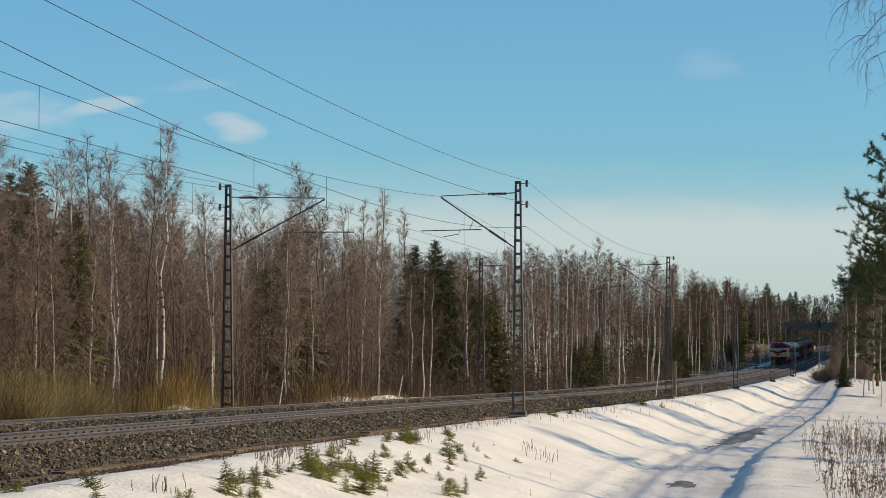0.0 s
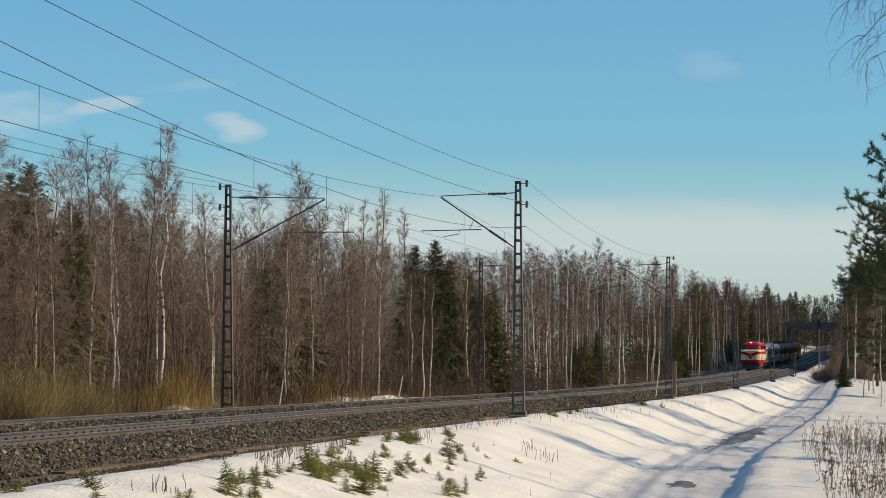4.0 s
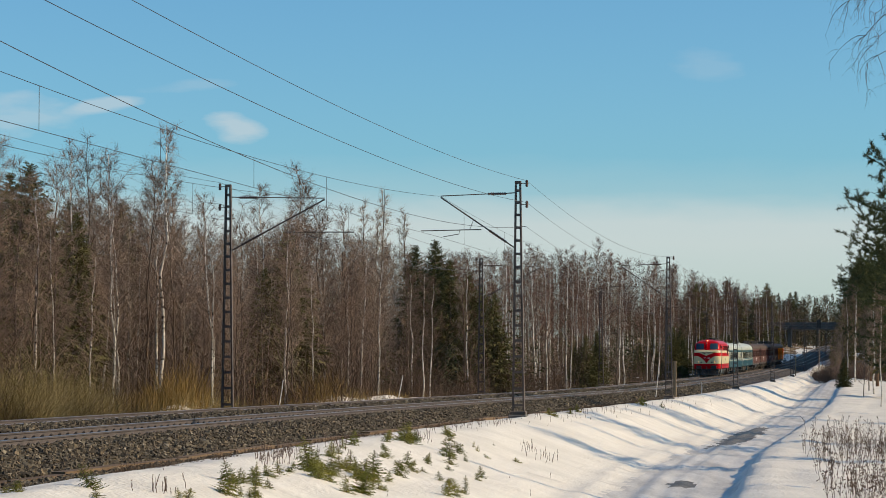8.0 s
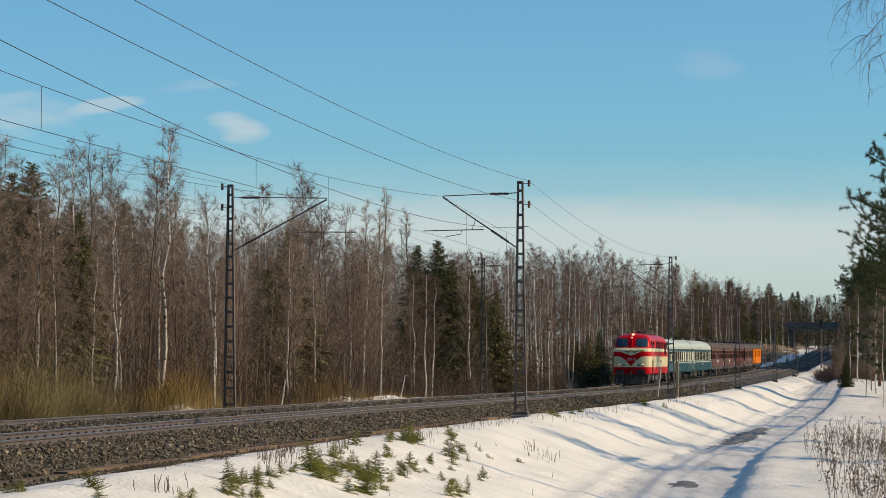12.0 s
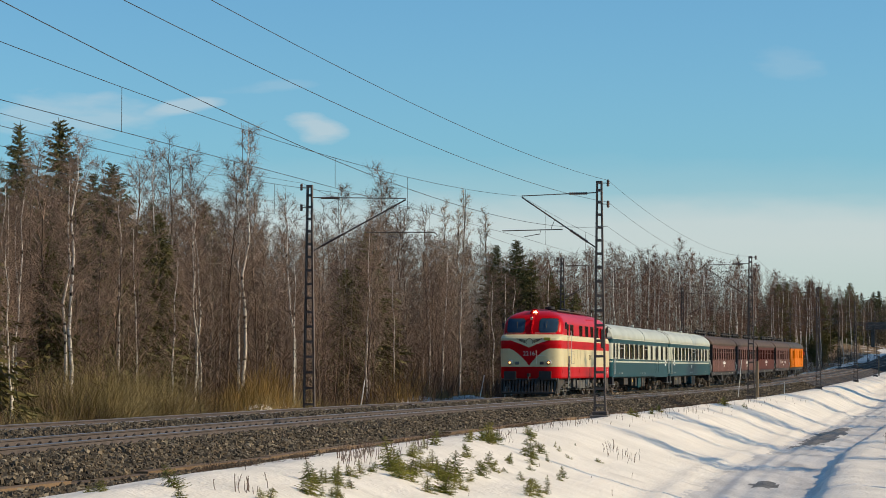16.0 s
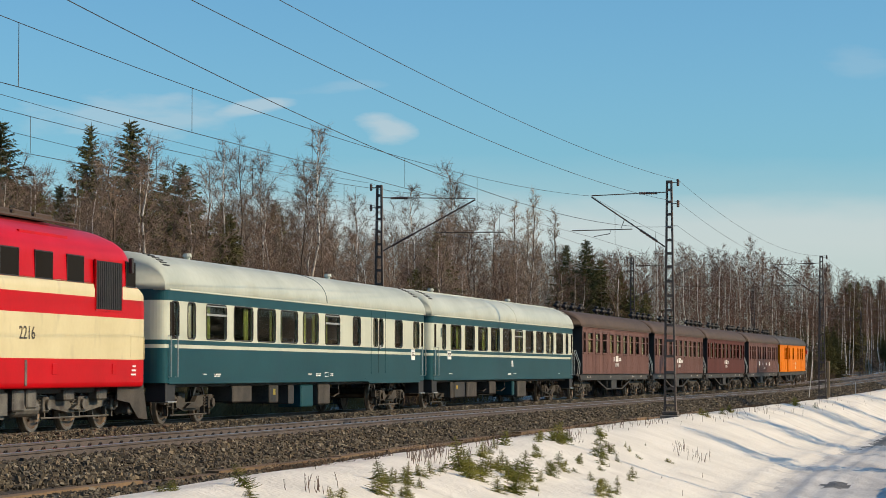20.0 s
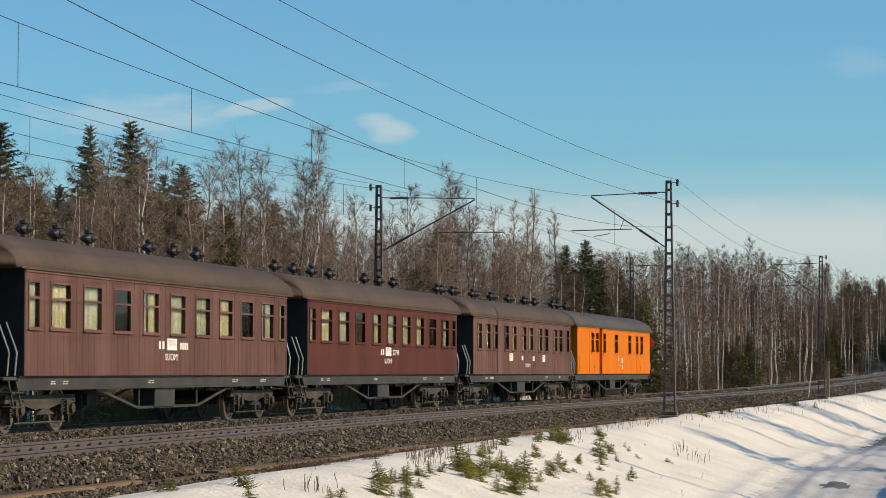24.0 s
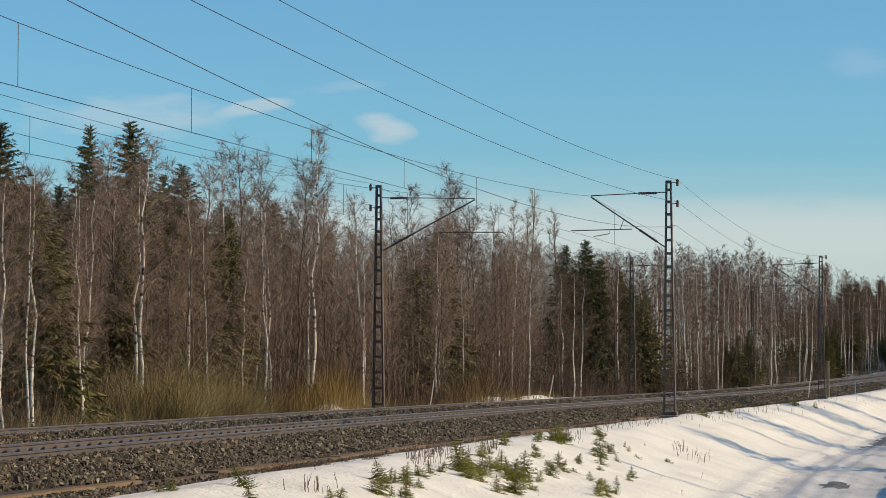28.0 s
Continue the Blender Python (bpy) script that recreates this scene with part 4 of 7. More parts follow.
def thicket():
    """Saplings and low twigs between the trunks."""
    r = random.Random(31)
    V, F = [], []
    for _ in range(900):
        px = r.uniform(-80, 1720)
        p = on_bearing(px, -r.uniform(14, 30) if px < 1000 else -r.uniform(12.8, 26))
        if p.y > 600:
            continue
        z0 = ground_at(p.x, p.y)
        h = r.uniform(2.2, 6.5)
        base = Vector((p.x, p.y, z0))
        top = base + Vector((r.gauss(0, 0.12) * h, r.gauss(0, 0.12) * h, h))
        wide = 0.00008 * p.y
        ribbon(V, F, base, top, 0.035 + wide, rnd_dir(r))
        for k in range(85):
            a = base.lerp(top, r.uniform(0.08, 1.0)) + Vector((r.gauss(0, 1), r.gauss(0, 1), r.gauss(0, 0.4))) * 0.34
            d = (Vector((r.gauss(0, 0.7), r.gauss(0, 0.7), 0.7)) + rnd_dir(r) * 0.4).normalized()
            ribbon(V, F, a, a + d * r.uniform(0.35, 1.0), 0.013 + wide, rnd_dir(r))
    return tagged(new("thicket", mesh_of("thicket", V, F, TWIG_DARK)), "tangled brown saplings between the trunks", "undergrowth", kind="stuff")


thicket()


def shoots(name, spots, mat, label, lean=0.35, width=0.016, category="shrubs", side=1):
    """Upright shoots that fan from many roots: (place, radius, height, count)."""
    r = random.Random(len(spots) * 7 + 1)
    V, F = [], []
    for (x, y), rad, h, count in spots:
        for k in range(count):
            a, q = r.uniform(0, 6.28), rad * math.sqrt(r.random())
            bx, by = x + q * math.cos(a), y + q * math.sin(a)
            b = Vector((bx, by, ground_at(bx, by) - 0.03))
            hh = h * r.uniform(0.45, 1.1) * (1 - 0.35 * (q / rad) ** 2)
            d = Vector((r.gauss(0, lean) + 0.25 * math.cos(a) * q / rad, r.gauss(0, lean) + 0.25 * math.sin(a) * q / rad, 1)).normalized()
            m = b + d * hh * 0.6
            e = m + (d + rnd_dir(r) * 0.35).normalized() * hh * 0.45
            k0 = len(V)
            sd = rnd_dir(r) * width * 0.5
            V += [b - sd, b + sd, m + sd * 0.8, m - sd * 0.8, e]
            F += [(k0, k0 + 1, k0 + 2, k0 + 3), (k0 + 3, k0 + 2, k0 + 4)]
            for _ in range(side):
                if r.random() < 0.7:
                    g = b.lerp(m, r.uniform(0.4, 1))
                    ribbon(V, F, g, g + (d + rnd_dir(r) * (0.6 if side == 1 else 1.1)).normalized() * hh * (0.35 if side == 1 else 0.2), width * 0.8, rnd_dir(r))
    return tagged(new(name, mesh_of(name, V, F, mat)), label, category, kind="stuff")


def spread(r, n, px0, px1, o0, o1, rad, h, count):
    out = []
    for _ in range(n):
        p = on_bearing(r.uniform(px0, px1), r.uniform(o0, o1))
        out.append(((p.x, p.y), rad, h * r.uniform(0.7, 1.3), count))
    return out


rb = random.Random(77)
shoots("brushwood", spread(rb, 170, -60, 1100, -26, -13.5, 1.7, 2.6, 90) + spread(rb, 150, 1000, 1700, -26, -12.6, 2.4, 2.8, 70), TWIG_DARK, "reddish-brown brushwood at the edge of the wood", 0.3, 0.018)
shoots("low_willow", spread(rb, 60, -60, 215, -15.5, -12.4, 1.2, 1.5, 120) + spread(rb, 30, 430, 900, -15, -12.6, 1.2, 1.3, 110), GREY_WILLOW, "low grey-brown willow scrub beside the far track", 0.45, 0.013, "shrubs", 3)
shoots("yellow_brush", spread(rb, 90, -60, 1050, -19.5, -15.2, 1.3, 1.25, 150) + spread(rb, 14, 470, 600, -17, -13.6, 1.1, 1.9, 190) + spread(rb, 10, 775, 840, -17, -13.6, 1.1, 1.8, 190), WILLOW, "ochre willow shoots at the edge of the wood", 0.25, 0.018)
shoots("dry_grass", spread(rb, 130, -60, 900, -14.5, -11.6, 1.5, 0.55, 150) + spread(rb, 60, 900, 1650, -13.5, -11.4, 2.5, 0.6, 90), GRASS, "pale dry grass beside the far track", 0.4, 0.016, "grass")
for px, off, rad, h in ((205, -15.5, 1.6, 2.7), (255, -15, 1.9, 3.5), (305, -15.2, 1.9, 3.7), (355, -15, 1.9, 3.4), (400, -14.8, 1.6, 2.7), (280, -14.4, 1.5, 2.7)):
    p = on_bearing(px, off)
    bush = shoots("willow_bush", [((p.x, p.y), rad, h, 2000)], GREY_WILLOW, "grey-olive willow bush without leaves", 0.5, 0.012, "bush", 4)
    bush["kind"] = ""
    del bush["kind"]
    tagged(bush, group="willow bushes")


# trees on the road side; they stand near the line of sight along the road
def right_of(px, s):
    k = math.atan((px - 784) / FOCAL)
    return line_point(s, 13.8 - (s + 92.0) * math.tan(HEADING - k))


for px, s, top, stand, form in ((1918, 40, 262, pines, 0), (1892, 90, 335, pines, 1), (1868, 125, 365, pines, 2), (1880, 150, 420, spruces, 2), (1858, 170, 455, pines, 0), (1850, 150, 470, alders, 0), (1834, 120, 520, birches, 2), (1822, 160, 500, birches, 0), (1834, 190, 462, pines, 1), (1816, 215, 505, pines, 2), (1772, 250, 530, spruces, 2), (1790, 235, 500, birches, 2), (1803, 150, 545, alders, 2),
                                (1775, 215, 520, birches, 1), (1788, 205, 500, birches, 3), (1765, 230, 540, alders, 2), (1755, 240, 580, alders, 3), (1745, 255, 600, alders, 0), (1813, 172, 545, aspens, 1), (1768, 180, 630, spruces, 3), (1800, 240, 540, alders, 1), (1820, 230, 520, spruces, 1), (1835, 210, 500, alders, 0), (1760, 205, 605, alders, 2), (1750, 220, 612, alders, 1)):
    p = right_of(px, s)
    stand.put(form, p.x, p.y, tall(p.x, p.y, top), random.uniform(0, 6.28))
tangle = []
for px, s, rad, h in ((1738, 268, 2.2, 2.6), (1746, 262, 2.6, 3.4), (1755, 256, 2.6, 3.9), (1766, 250, 2.6, 3.7), (1780, 246, 2.4, 3.0), (1795, 240, 2.6, 3.0), (1812, 236, 2.6, 3.2), (1830, 228, 2.8, 3.2), (1850, 222, 2.8, 3.2)):
    p = right_of(px, s)
    tangle.append(((p.x, p.y), rad, h, 700))
shoots("roadside_thicket", tangle, TWIG, "dense dark leafless bushes at the bend of the road", 0.4, 0.03, "shrubs", 4)
for k in range(64):                                         # the dark stand that shades the far end of the line
    s = 322 + 4.6 * k + random.uniform(-2, 2)
    p = line_point(s, random.uniform(7.5, 10))
    (spruces, spruces, pines)[k % 3].put(3 if k % 3 else k, p.x, p.y, random.uniform(15, 19), random.uniform(0, 6.28))
    p = line_point(s + 2.3, random.uniform(12, 20))
    (spruces, pines)[k % 2].put(2 + k % 2, p.x, p.y, random.uniform(16, 20), random.uniform(0, 6.28))
for k in range(66):                                         # unseen wood added behind the camera to hold back sky light
    a, d = 5.0 * (k + 0.5) / 66, random.uniform(26, 55)
    x, y = d * math.cos(math.pi + a * 0.62), -22 - d * abs(math.sin(math.pi + a * 0.62))
    if abs(plan_of(x, y)[1] + 6) > 12:
        (spruces, pines, spruces)[k % 3].put(k, x, y, random.uniform(16, 21), random.uniform(0, 6.28))
for s, off, stand, form, h in ((-6, 21, pines, 0, 11), (6, 19, alders, 1, 11), (15, 22, pines, 1, 13), (30, 21, birches, 4, 12), (44, 19, birches, 1, 13), (60, 20, pines, 2, 12), (85, 21, birches, 5, 13)):
    p = line_point(s, off)
    stand.put(form, p.x, p.y, h, random.uniform(0, 6.28))

# ---------------------------------------------------------------- small growth on the snow
def on_ground(px, py):
    """Where a line of sight (bearing and level, straight ahead 784, 659) meets the ground."""
    kx, kz = (px - 784) / FOCAL, (HORIZON_PX - py) / FOCAL
    y = 24.0
    while y < 400:
        if EYE_Z + kz * y <= ground_at(kx * y, y):
            break
        y += 0.1
    return kx * y, y


small = [plant("young_spruce", spruce_geo(1.0, 90 + i, width=0.36 + 0.08 * i, levels=20, per=6, sprays=8, gap=0.02), SPRUCE_BARK, NEEDLE_YOUNG, "small green spruce sapling poking through the snow", "sapling", "young spruces on the bank") for i in range(3)]
used = set()
rs = random.Random(8)
SAPLINGS = ((437, 862, 0.5), (300, 868, 0.28), (674, 852, 0.5), (690, 848, 0.35), (722, 858, 0.45), (745, 842, 0.4), (760, 838, 0.4), (815, 835, 0.75), (830, 846, 0.6), (846, 838, 0.5), (852, 808, 0.4), (868, 828, 0.4), (888, 832, 0.55), (905, 846, 0.55), (925, 846, 0.65), (938, 866, 0.45),
            (905, 872, 0.6), (890, 788, 0.5), (948, 782, 0.4), (978, 780, 0.7), (990, 782, 0.5), (952, 808, 0.45), (985, 822, 0.5), (1000, 835, 0.35), (1024, 822, 0.3), (1060, 772, 0.45), (1055, 808, 0.5), (1062, 822, 0.5), (1080, 800, 0.35), (1118, 845, 0.35), (1058, 878, 0.5), (1085, 872, 0.4),
            (668, 872, 0.4), (722, 878, 0.4), (600, 880, 0.3), (972, 842, 0.4), (1130, 812, 0.3), (1068, 792, 0.3), (1240, 735, 0.4), (1290, 730, 0.5), (1275, 733, 0.35), (1180, 818, 0.25), (1045, 850, 0.3), (1110, 798, 0.25), (1405, 718, 0.5), (1440, 722, 0.4), (1250, 738, 0.35))
SAPLINGS += tuple((px + rs.gauss(0, 16), py + rs.gauss(0, 7), h * rs.uniform(0.45, 0.8)) for px, py, h in SAPLINGS if px < 1120 for _ in range(2))
for k, (px, py, h) in enumerate(SAPLINGS):
    x, y = on_ground(px, py)
    m = Matrix.Translation((x, y, ground_at(x, y) - 0.05)) @ Matrix.Rotation(rs.uniform(0, 6.28), 4, "Z") @ Matrix.Rotation(rs.uniform(-0.55, 0.55), 4, "X")
    f = small[k % 3]
    if k < 3:
        ob = f
        ob.matrix_basis = m
    else:
        ob = copy_thing(f, m)
    h *= 0.95 if y < 70 else 1.1
    h *= 1.2
    ob.scale = (h * rs.uniform(0.9, 1.55), h * rs.uniform(0.9, 1.55), h * rs.uniform(0.6, 0.95))
    ob.matrix_basis = m @ Matrix.Diagonal((*ob.scale, 1))


def stalks(name, spots, mat, label, heads, width=0.007):
    """Thin dry stalks with side shoots and, if wanted, seed heads."""
    r = random.Random(3)
    V, F = [], []
    for x, y, h in spots:
        b = Vector((x, y, ground_at(x, y) - 0.04))
        d = Vector((r.gauss(0, 0.16), r.gauss(0, 0.16), 1)).normalized()
        e = b + d * h
        g = tube_geo([b, b.lerp(e, 0.5) + rnd_dir(r) * 0.02, e], [width, width * 0.8, width * 0.5], 3, caps=False)
        k = len(V)
        V += g[0]
        F += [tuple(i + k for i in f) for f in g[1]]
        ends = [e]
        for _ in range(4):
            a = b.lerp(e, r.uniform(0.45, 0.95))
            q = a + (d + rnd_dir(r) * 0.8).normalized() * h * r.uniform(0.12, 0.28)
            ribbon(V, F, a, q, width * 1.6, rnd_dir(r))
            ends.append(q)
        if heads:
            for q in ends:
                for _ in range(5):
                    ribbon(V, F, q, q + (rnd_dir(r) + Vector((0, 0, 0.4))).normalized() * r.uniform(0.03, 0.06), 0.03, rnd_dir(r))
    return tagged(new(name, mesh_of(name, V, F, mat)), label, "weeds", kind="stuff")


WEED = surf("dead_weed", (0.07, 0.048, 0.032), (0.15, 0.105, 0.075), 2.0, 0.9, 0, rnd=0.3, spec=0.2)
spots = []
for _ in range(420):
    px = 1690 + 165 * (rs.random() ** 0.7)
    py = rs.choice((rs.uniform(745, 800), rs.uniform(770, 815), rs.uniform(820, 895)))
    if px < 1690 + (py - 745) * 0.35 and py > 800:
        continue
    x, y = on_ground(px, py + 14)
    spots.append((x, y, rs.uniform(0.35, 0.75)))
stalks("dead_weeds", spots, WEED, "brown dead weeds with seed heads standing in the snow", True)
spots = []
for _ in range(30):
    x, y = on_ground(rs.uniform(480, 1260), rs.uniform(755, 882))
    spots.append((x, y, rs.uniform(0.08, 0.26)))
for cx, cy, n, w in ((770, 805, 60, 45), (745, 815, 40, 40), (1100, 752, 40, 40), (1150, 745, 40, 40), (862, 790, 30, 40), (1010, 770, 30, 40), (560, 868, 14, 30), (1200, 800, 20, 20), (1235, 812, 16, 25), (1255, 735, 40, 50), (1330, 728, 40, 60), (1400, 718, 30, 60), (1470, 712, 30, 60)):
    for _ in range(n):
        x, y = on_ground(cx + rs.gauss(0, w / 2), cy + rs.gauss(0, 7))
        spots.append((x, y, rs.uniform(0.12, 0.32)))
edge = []
for _ in range(95):
    s, off = -52 + 125 * rs.random() ** 1.1, rs.gauss(-0.42, 0.2)
    p = line_point(s, off)
    edge.append(((p.x, p.y), rs.uniform(0.15, 0.4), rs.uniform(0.14, 0.3), 90))
shoots("heather", edge, WEED, "low brown heather along the edge of the snow", 0.7, 0.007, "shrubs", 3)
stalks("dry_stems", spots, TWIG, "thin brown stems and heather along the bank", False)

# low twigs of a birch beside the road hang into the upper corner of the view
def weeping_birch():
    r = random.Random(131)
    h = 16.0
    spine = [Vector((0.05 * math.sin(i), 0.04 * math.cos(i * 1.7), h * i / 8 - (0.4 if i == 0 else 0))) for i in range(9)]
    trunk = tube_geo(spine, [0.17 * (1 - i / 8.4) + 0.012 for i in range(9)], 9)
    V, F = [], []

    def limb(a, d, ln, rad, level):
        """A branch that arches over and hangs, with finer ones along it."""
        pts, way = [a], d.copy()
        for k in range(6):
            way = (way + Vector((0, 0, -0.30 if level else -0.16)) + rnd_dir(r) * 0.22).normalized()
            pts.append(pts[-1] + way * ln / 6)
        g = tube_geo(pts, [rad * (1 - k / 7.5) for k in range(7)], 3, caps=False)
        k0 = len(V)
        V.extend(g[0])
        F.extend(tuple(q + k0 for q in f) for f in g[1])
        if level < 2:
            for k in range(9 if level == 0 else 5):
                q = pts[r.randrange(1, 7)]
                limb(q, (way * 0.4 + rnd_dir(r) + Vector((0, 0, -0.1))).normalized(), ln * r.uniform(0.28, 0.5), rad * 0.42, level + 1)

    for i in range(22):
        az = 3.14 + r.uniform(-0.9, 0.9) if i % 2 else r.uniform(0, 6.28)
        z = r.uniform(10.9, 14.5)
        limb(Vector((0, 0, z)), Vector((math.cos(az), math.sin(az), r.uniform(0.2, 0.7))).normalized(), r.uniform(1.6, 2.9) * (1.15 - 0.05 * (z - 10)), 0.022, 0)
    t = plant("birch_tree", (trunk, (V, F)), BIRCH, ASPEN, "tall bare birch with hanging twigs beside the road", "tree")
    p = right_of(1908, -28)
    t.matrix_basis = Matrix.Translation((p.x, p.y, ground_at(p.x, p.y) - 0.05))
    return t


weeping_birch()

# ---------------------------------------------------------------- posts, stakes, signal, overpass
POST = surf("pale_wood_post", (0.22, 0.155, 0.095), (0.34, 0.25, 0.155), 1.5, 0.85, 0.3, stretch=(1, 1, 0.2))
STAKE = surf("whitewashed_stake", (0.55, 0.53, 0.5), (0.72, 0.7, 0.66), 2.0, 0.8)
for s, h in ((62.8, 2.2), (250.3, 2.6)):
    p = thing("cable_post", label="pale wooden cable cover fixed beside a mast", category="post", group="cable covers")
    part("board", bbox(-0.09, 0.09, -0.07, 0.07, 0, h, 0.012), POST, p)
    part("cap", bbox(-0.1, 0.1, -0.08, 0.08, h, h + 0.04, 0.008), POST, p)
    p.matrix_basis = Matrix.Translation(line_point(s, 0.75 if s > 200 else 0.45, -0.35)) @ Matrix.Rotation(line_turn(s), 4, "Z")
for s, off, h, lean in ((71, -1.5, 2.3, 0.10), (88, 0.2, 0.9, 0.02), (30, -10.6, 1.4, 0.2), (12, -12.2, 1.2, 0.15)):
    st = tagged(new("marker_stake", mesh_of("marker_stake", *tube_geo([(0, 0, -0.3), (0.01, 0, h * 0.5), (0, 0, h)], [0.028, 0.026, 0.02], 7), STAKE)), "thin pale marker stake leaning beside the track", "stake", "marker stakes")
    p = line_point(s, off)
    st.matrix_basis = Matrix.Translation((p.x, p.y, ground_at(p.x, p.y) if off > -0.5 else p.z - 0.3)) @ Matrix.Rotation(lean, 4, "Y")

BLACK_SIGNAL = surf("signal_black", (0.015, 0.015, 0.015), (0.03, 0.03, 0.03), 2.0, 0.6)
sg = thing("railway_signal", Matrix.Translation(line_point(304, 2.4, -0.15)) @ Matrix.Rotation(line_turn(304), 4, "Z"), label="tall railway signal showing a red light", category="signal")
part("post", tube_geo([(0, 0, 0), (0, 0, 6.9)], 0.07, 8), MAST_STEEL, sg)
part("ladder", join_geo(*[tube_geo([(x, 0.14, 0.3), (x, 0.14, 6.6)], 0.014, 4) for x in (-0.16, 0.16)], *[tube_geo([(-0.16, 0.14, 0.5 + 0.33 * k), (0.16, 0.14, 0.5 + 0.33 * k)], 0.01, 4) for k in range(18)]), MAST_STEEL, sg)
head = part("signal_head", bbox(-0.3, 0.3, -0.06, 0.06, 6.6, 8.0, 0.08, 2), BLACK_SIGNAL, sg)
part("hood", lathe_geo([(0.13, -0.3), (0.13, -0.06)], 12, "y", (0, 0, 7.0)), BLACK_SIGNAL, head)
part("red_light", lathe_geo([(0.02, -0.13), (0.12, -0.11), (0.12, -0.07)], 14, "y", (0, 0, 7.0)), glow("red_signal_light", (1.0, 0.03, 0.03), 4.0), head, "lit red signal lamp")
part("foot", bbox(-0.3, 0.3, -0.3, 0.3, -0.3, 0.1, 0.03), FOUND, sg)

# road overpass where the line leaves the view
OVER = surf("overpass_concrete", (0.05, 0.055, 0.055), (0.10, 0.105, 0.10), 0.3, 0.9, 0.2)
ov = thing("overpass", Matrix.Translation(line_point(720, -5.9)) @ Matrix.Rotation(line_turn(720), 4, "Z"), label="dark concrete road overpass across the railway far away", category="bridge")
part("deck", bbox(-30, 22, -4, 4, 5.6, 6.9, 0.1), OVER, ov)
for sd in (-4, 4):
    rail = part("parapet", bbox(-30, 22, sd - 0.1, sd + 0.1, 6.9, 7.9, 0.03), OVER, ov)
for x in (-13, 10):
    part("pier", bbox(x - 0.6, x + 0.6, -3.2, 3.2, -1.5, 5.6, 0.1), OVER, ov)

# house roof among the trees beside the road
HOUSE = surf("grey_blue_boards", (0.10, 0.12, 0.14), (0.17, 0.19, 0.21), 1.0, 0.8, 0.3)
hp = right_of(1834, 265)
hs = thing("house", Matrix.Translation((hp.x, hp.y, ground_at(hp.x, hp.y))) @ Matrix.Rotation(0.3, 4, "Z"), label="low dark house with snow on its roof among trees", category="house")
part("wall", bbox(-3.5, 3.5, -3, 3, -0.5, 2.4, 0.03), HOUSE, hs)
part("roof", sweep_geo([[(-4, y, 2.3), (0, y, 3.9), (4, y, 2.3), (4, y, 2.5), (0, y, 4.1), (-4, y, 2.5)] for y in (-3.5, 3.5)]), SNOW, hs, "snow-covered gable roof")
part("window", bbox(-1.4, -0.4, -3.06, -2.98, 1.0, 2.0, 0.01), surf("house_glass", (0.02, 0.025, 0.03), (0.04, 0.045, 0.05), 1, 0.1), hs)
part("door", bbox(0.8, 1.7, -3.06, -2.98, 0.0, 2.05, 0.01), POST, hs)

# ---------------------------------------------------------------- train: paints
RED = surf("red_paint", (0.42, 0.002, 0.005), (0.52, 0.003, 0.008), 0.7, 0.32, 0.04, fine=0.25, spec=0.1)
SOOTY_RED = surf("sooty_red_roof", (0.10, 0.010, 0.010), (0.26, 0.012, 0.013), 0.9, 0.55, 0.08, fine=0.5, spec=0.15)
CREAM = surf("cream_paint", (0.58, 0.50, 0.29), (0.68, 0.60, 0.37), 0.6, 0.4, 0.04, fine=0.3, spec=0.3, spots=((0.36, 0.31, 0.20), 1.3, 0.6, 0.85, (2.5, 1.2, 0.5)))
PETROL = surf("petrol_blue_paint", (0.004, 0.046, 0.060), (0.009, 0.064, 0.080), 0.5, 0.34, 0.04, fine=0.3, spec=0.25)
IVORY = surf("ivory_paint", (0.47, 0.49, 0.395), (0.57, 0.59, 0.48), 0.6, 0.4, 0.04, fine=0.3)
WHITE_ROOF = surf("white_roof_paint", (0.37, 0.40, 0.345), (0.50, 0.53, 0.465), 0.5, 0.45, 0.08, fine=0.3, spots=((0.36, 0.375, 0.30), 0.9, 0.60, 0.8, (2.5, 0.6, 1)))
BROWN = surf("faded_brown_boards", (0.105, 0.050, 0.040), (0.17, 0.088, 0.073), 0.45, 0.6, 0.25, fine=0.35, stretch=(1, 3, 0.6), rnd=0.25, spec=0.18)
BROWN_DARK = surf("dark_brown_boards", (0.072, 0.019, 0.012), (0.105, 0.031, 0.020), 0.5, 0.55, 0.15, fine=0.3, stretch=(1, 3, 0.6), spec=0.15)
BROWN_ROOF = surf("brown_roof", (0.052, 0.032, 0.021), (0.082, 0.052, 0.035), 0.6, 0.75, 0.3, fine=0.5)
GREY_ROOF = surf("dark_grey_roof", (0.040, 0.036, 0.033), (0.075, 0.066, 0.060), 0.6, 0.75, 0.3, fine=0.5)
ORANGE = surf("orange_boards", (0.60, 0.15, 0.0), (0.68, 0.18, 0.0), 0.6, 0.5, 0.08, fine=0.2, stretch=(1, 3, 0.6), spec=0.08, spots=((0.46, 0.10, 0.001), 1.1, 0.70, 0.9, (1, 2, 0.5)))
FRAME_GREY = surf("bogie_grey", (0.065, 0.06, 0.054), (0.17, 0.16, 0.14), 2.0, 0.6, 0.3, fine=0.6, spots=((0.05, 0.04, 0.033), 2.5, 0.52, 0.7, (1, 1, 1)))
FRAME_DARK = surf("underframe", (0.027, 0.023, 0.019), (0.072, 0.061, 0.050), 2.0, 0.75, 0.3, fine=0.6)
SOLE = surf("sole_bar", (0.026, 0.024, 0.022), (0.055, 0.05, 0.045), 1.5, 0.6, 0.2)
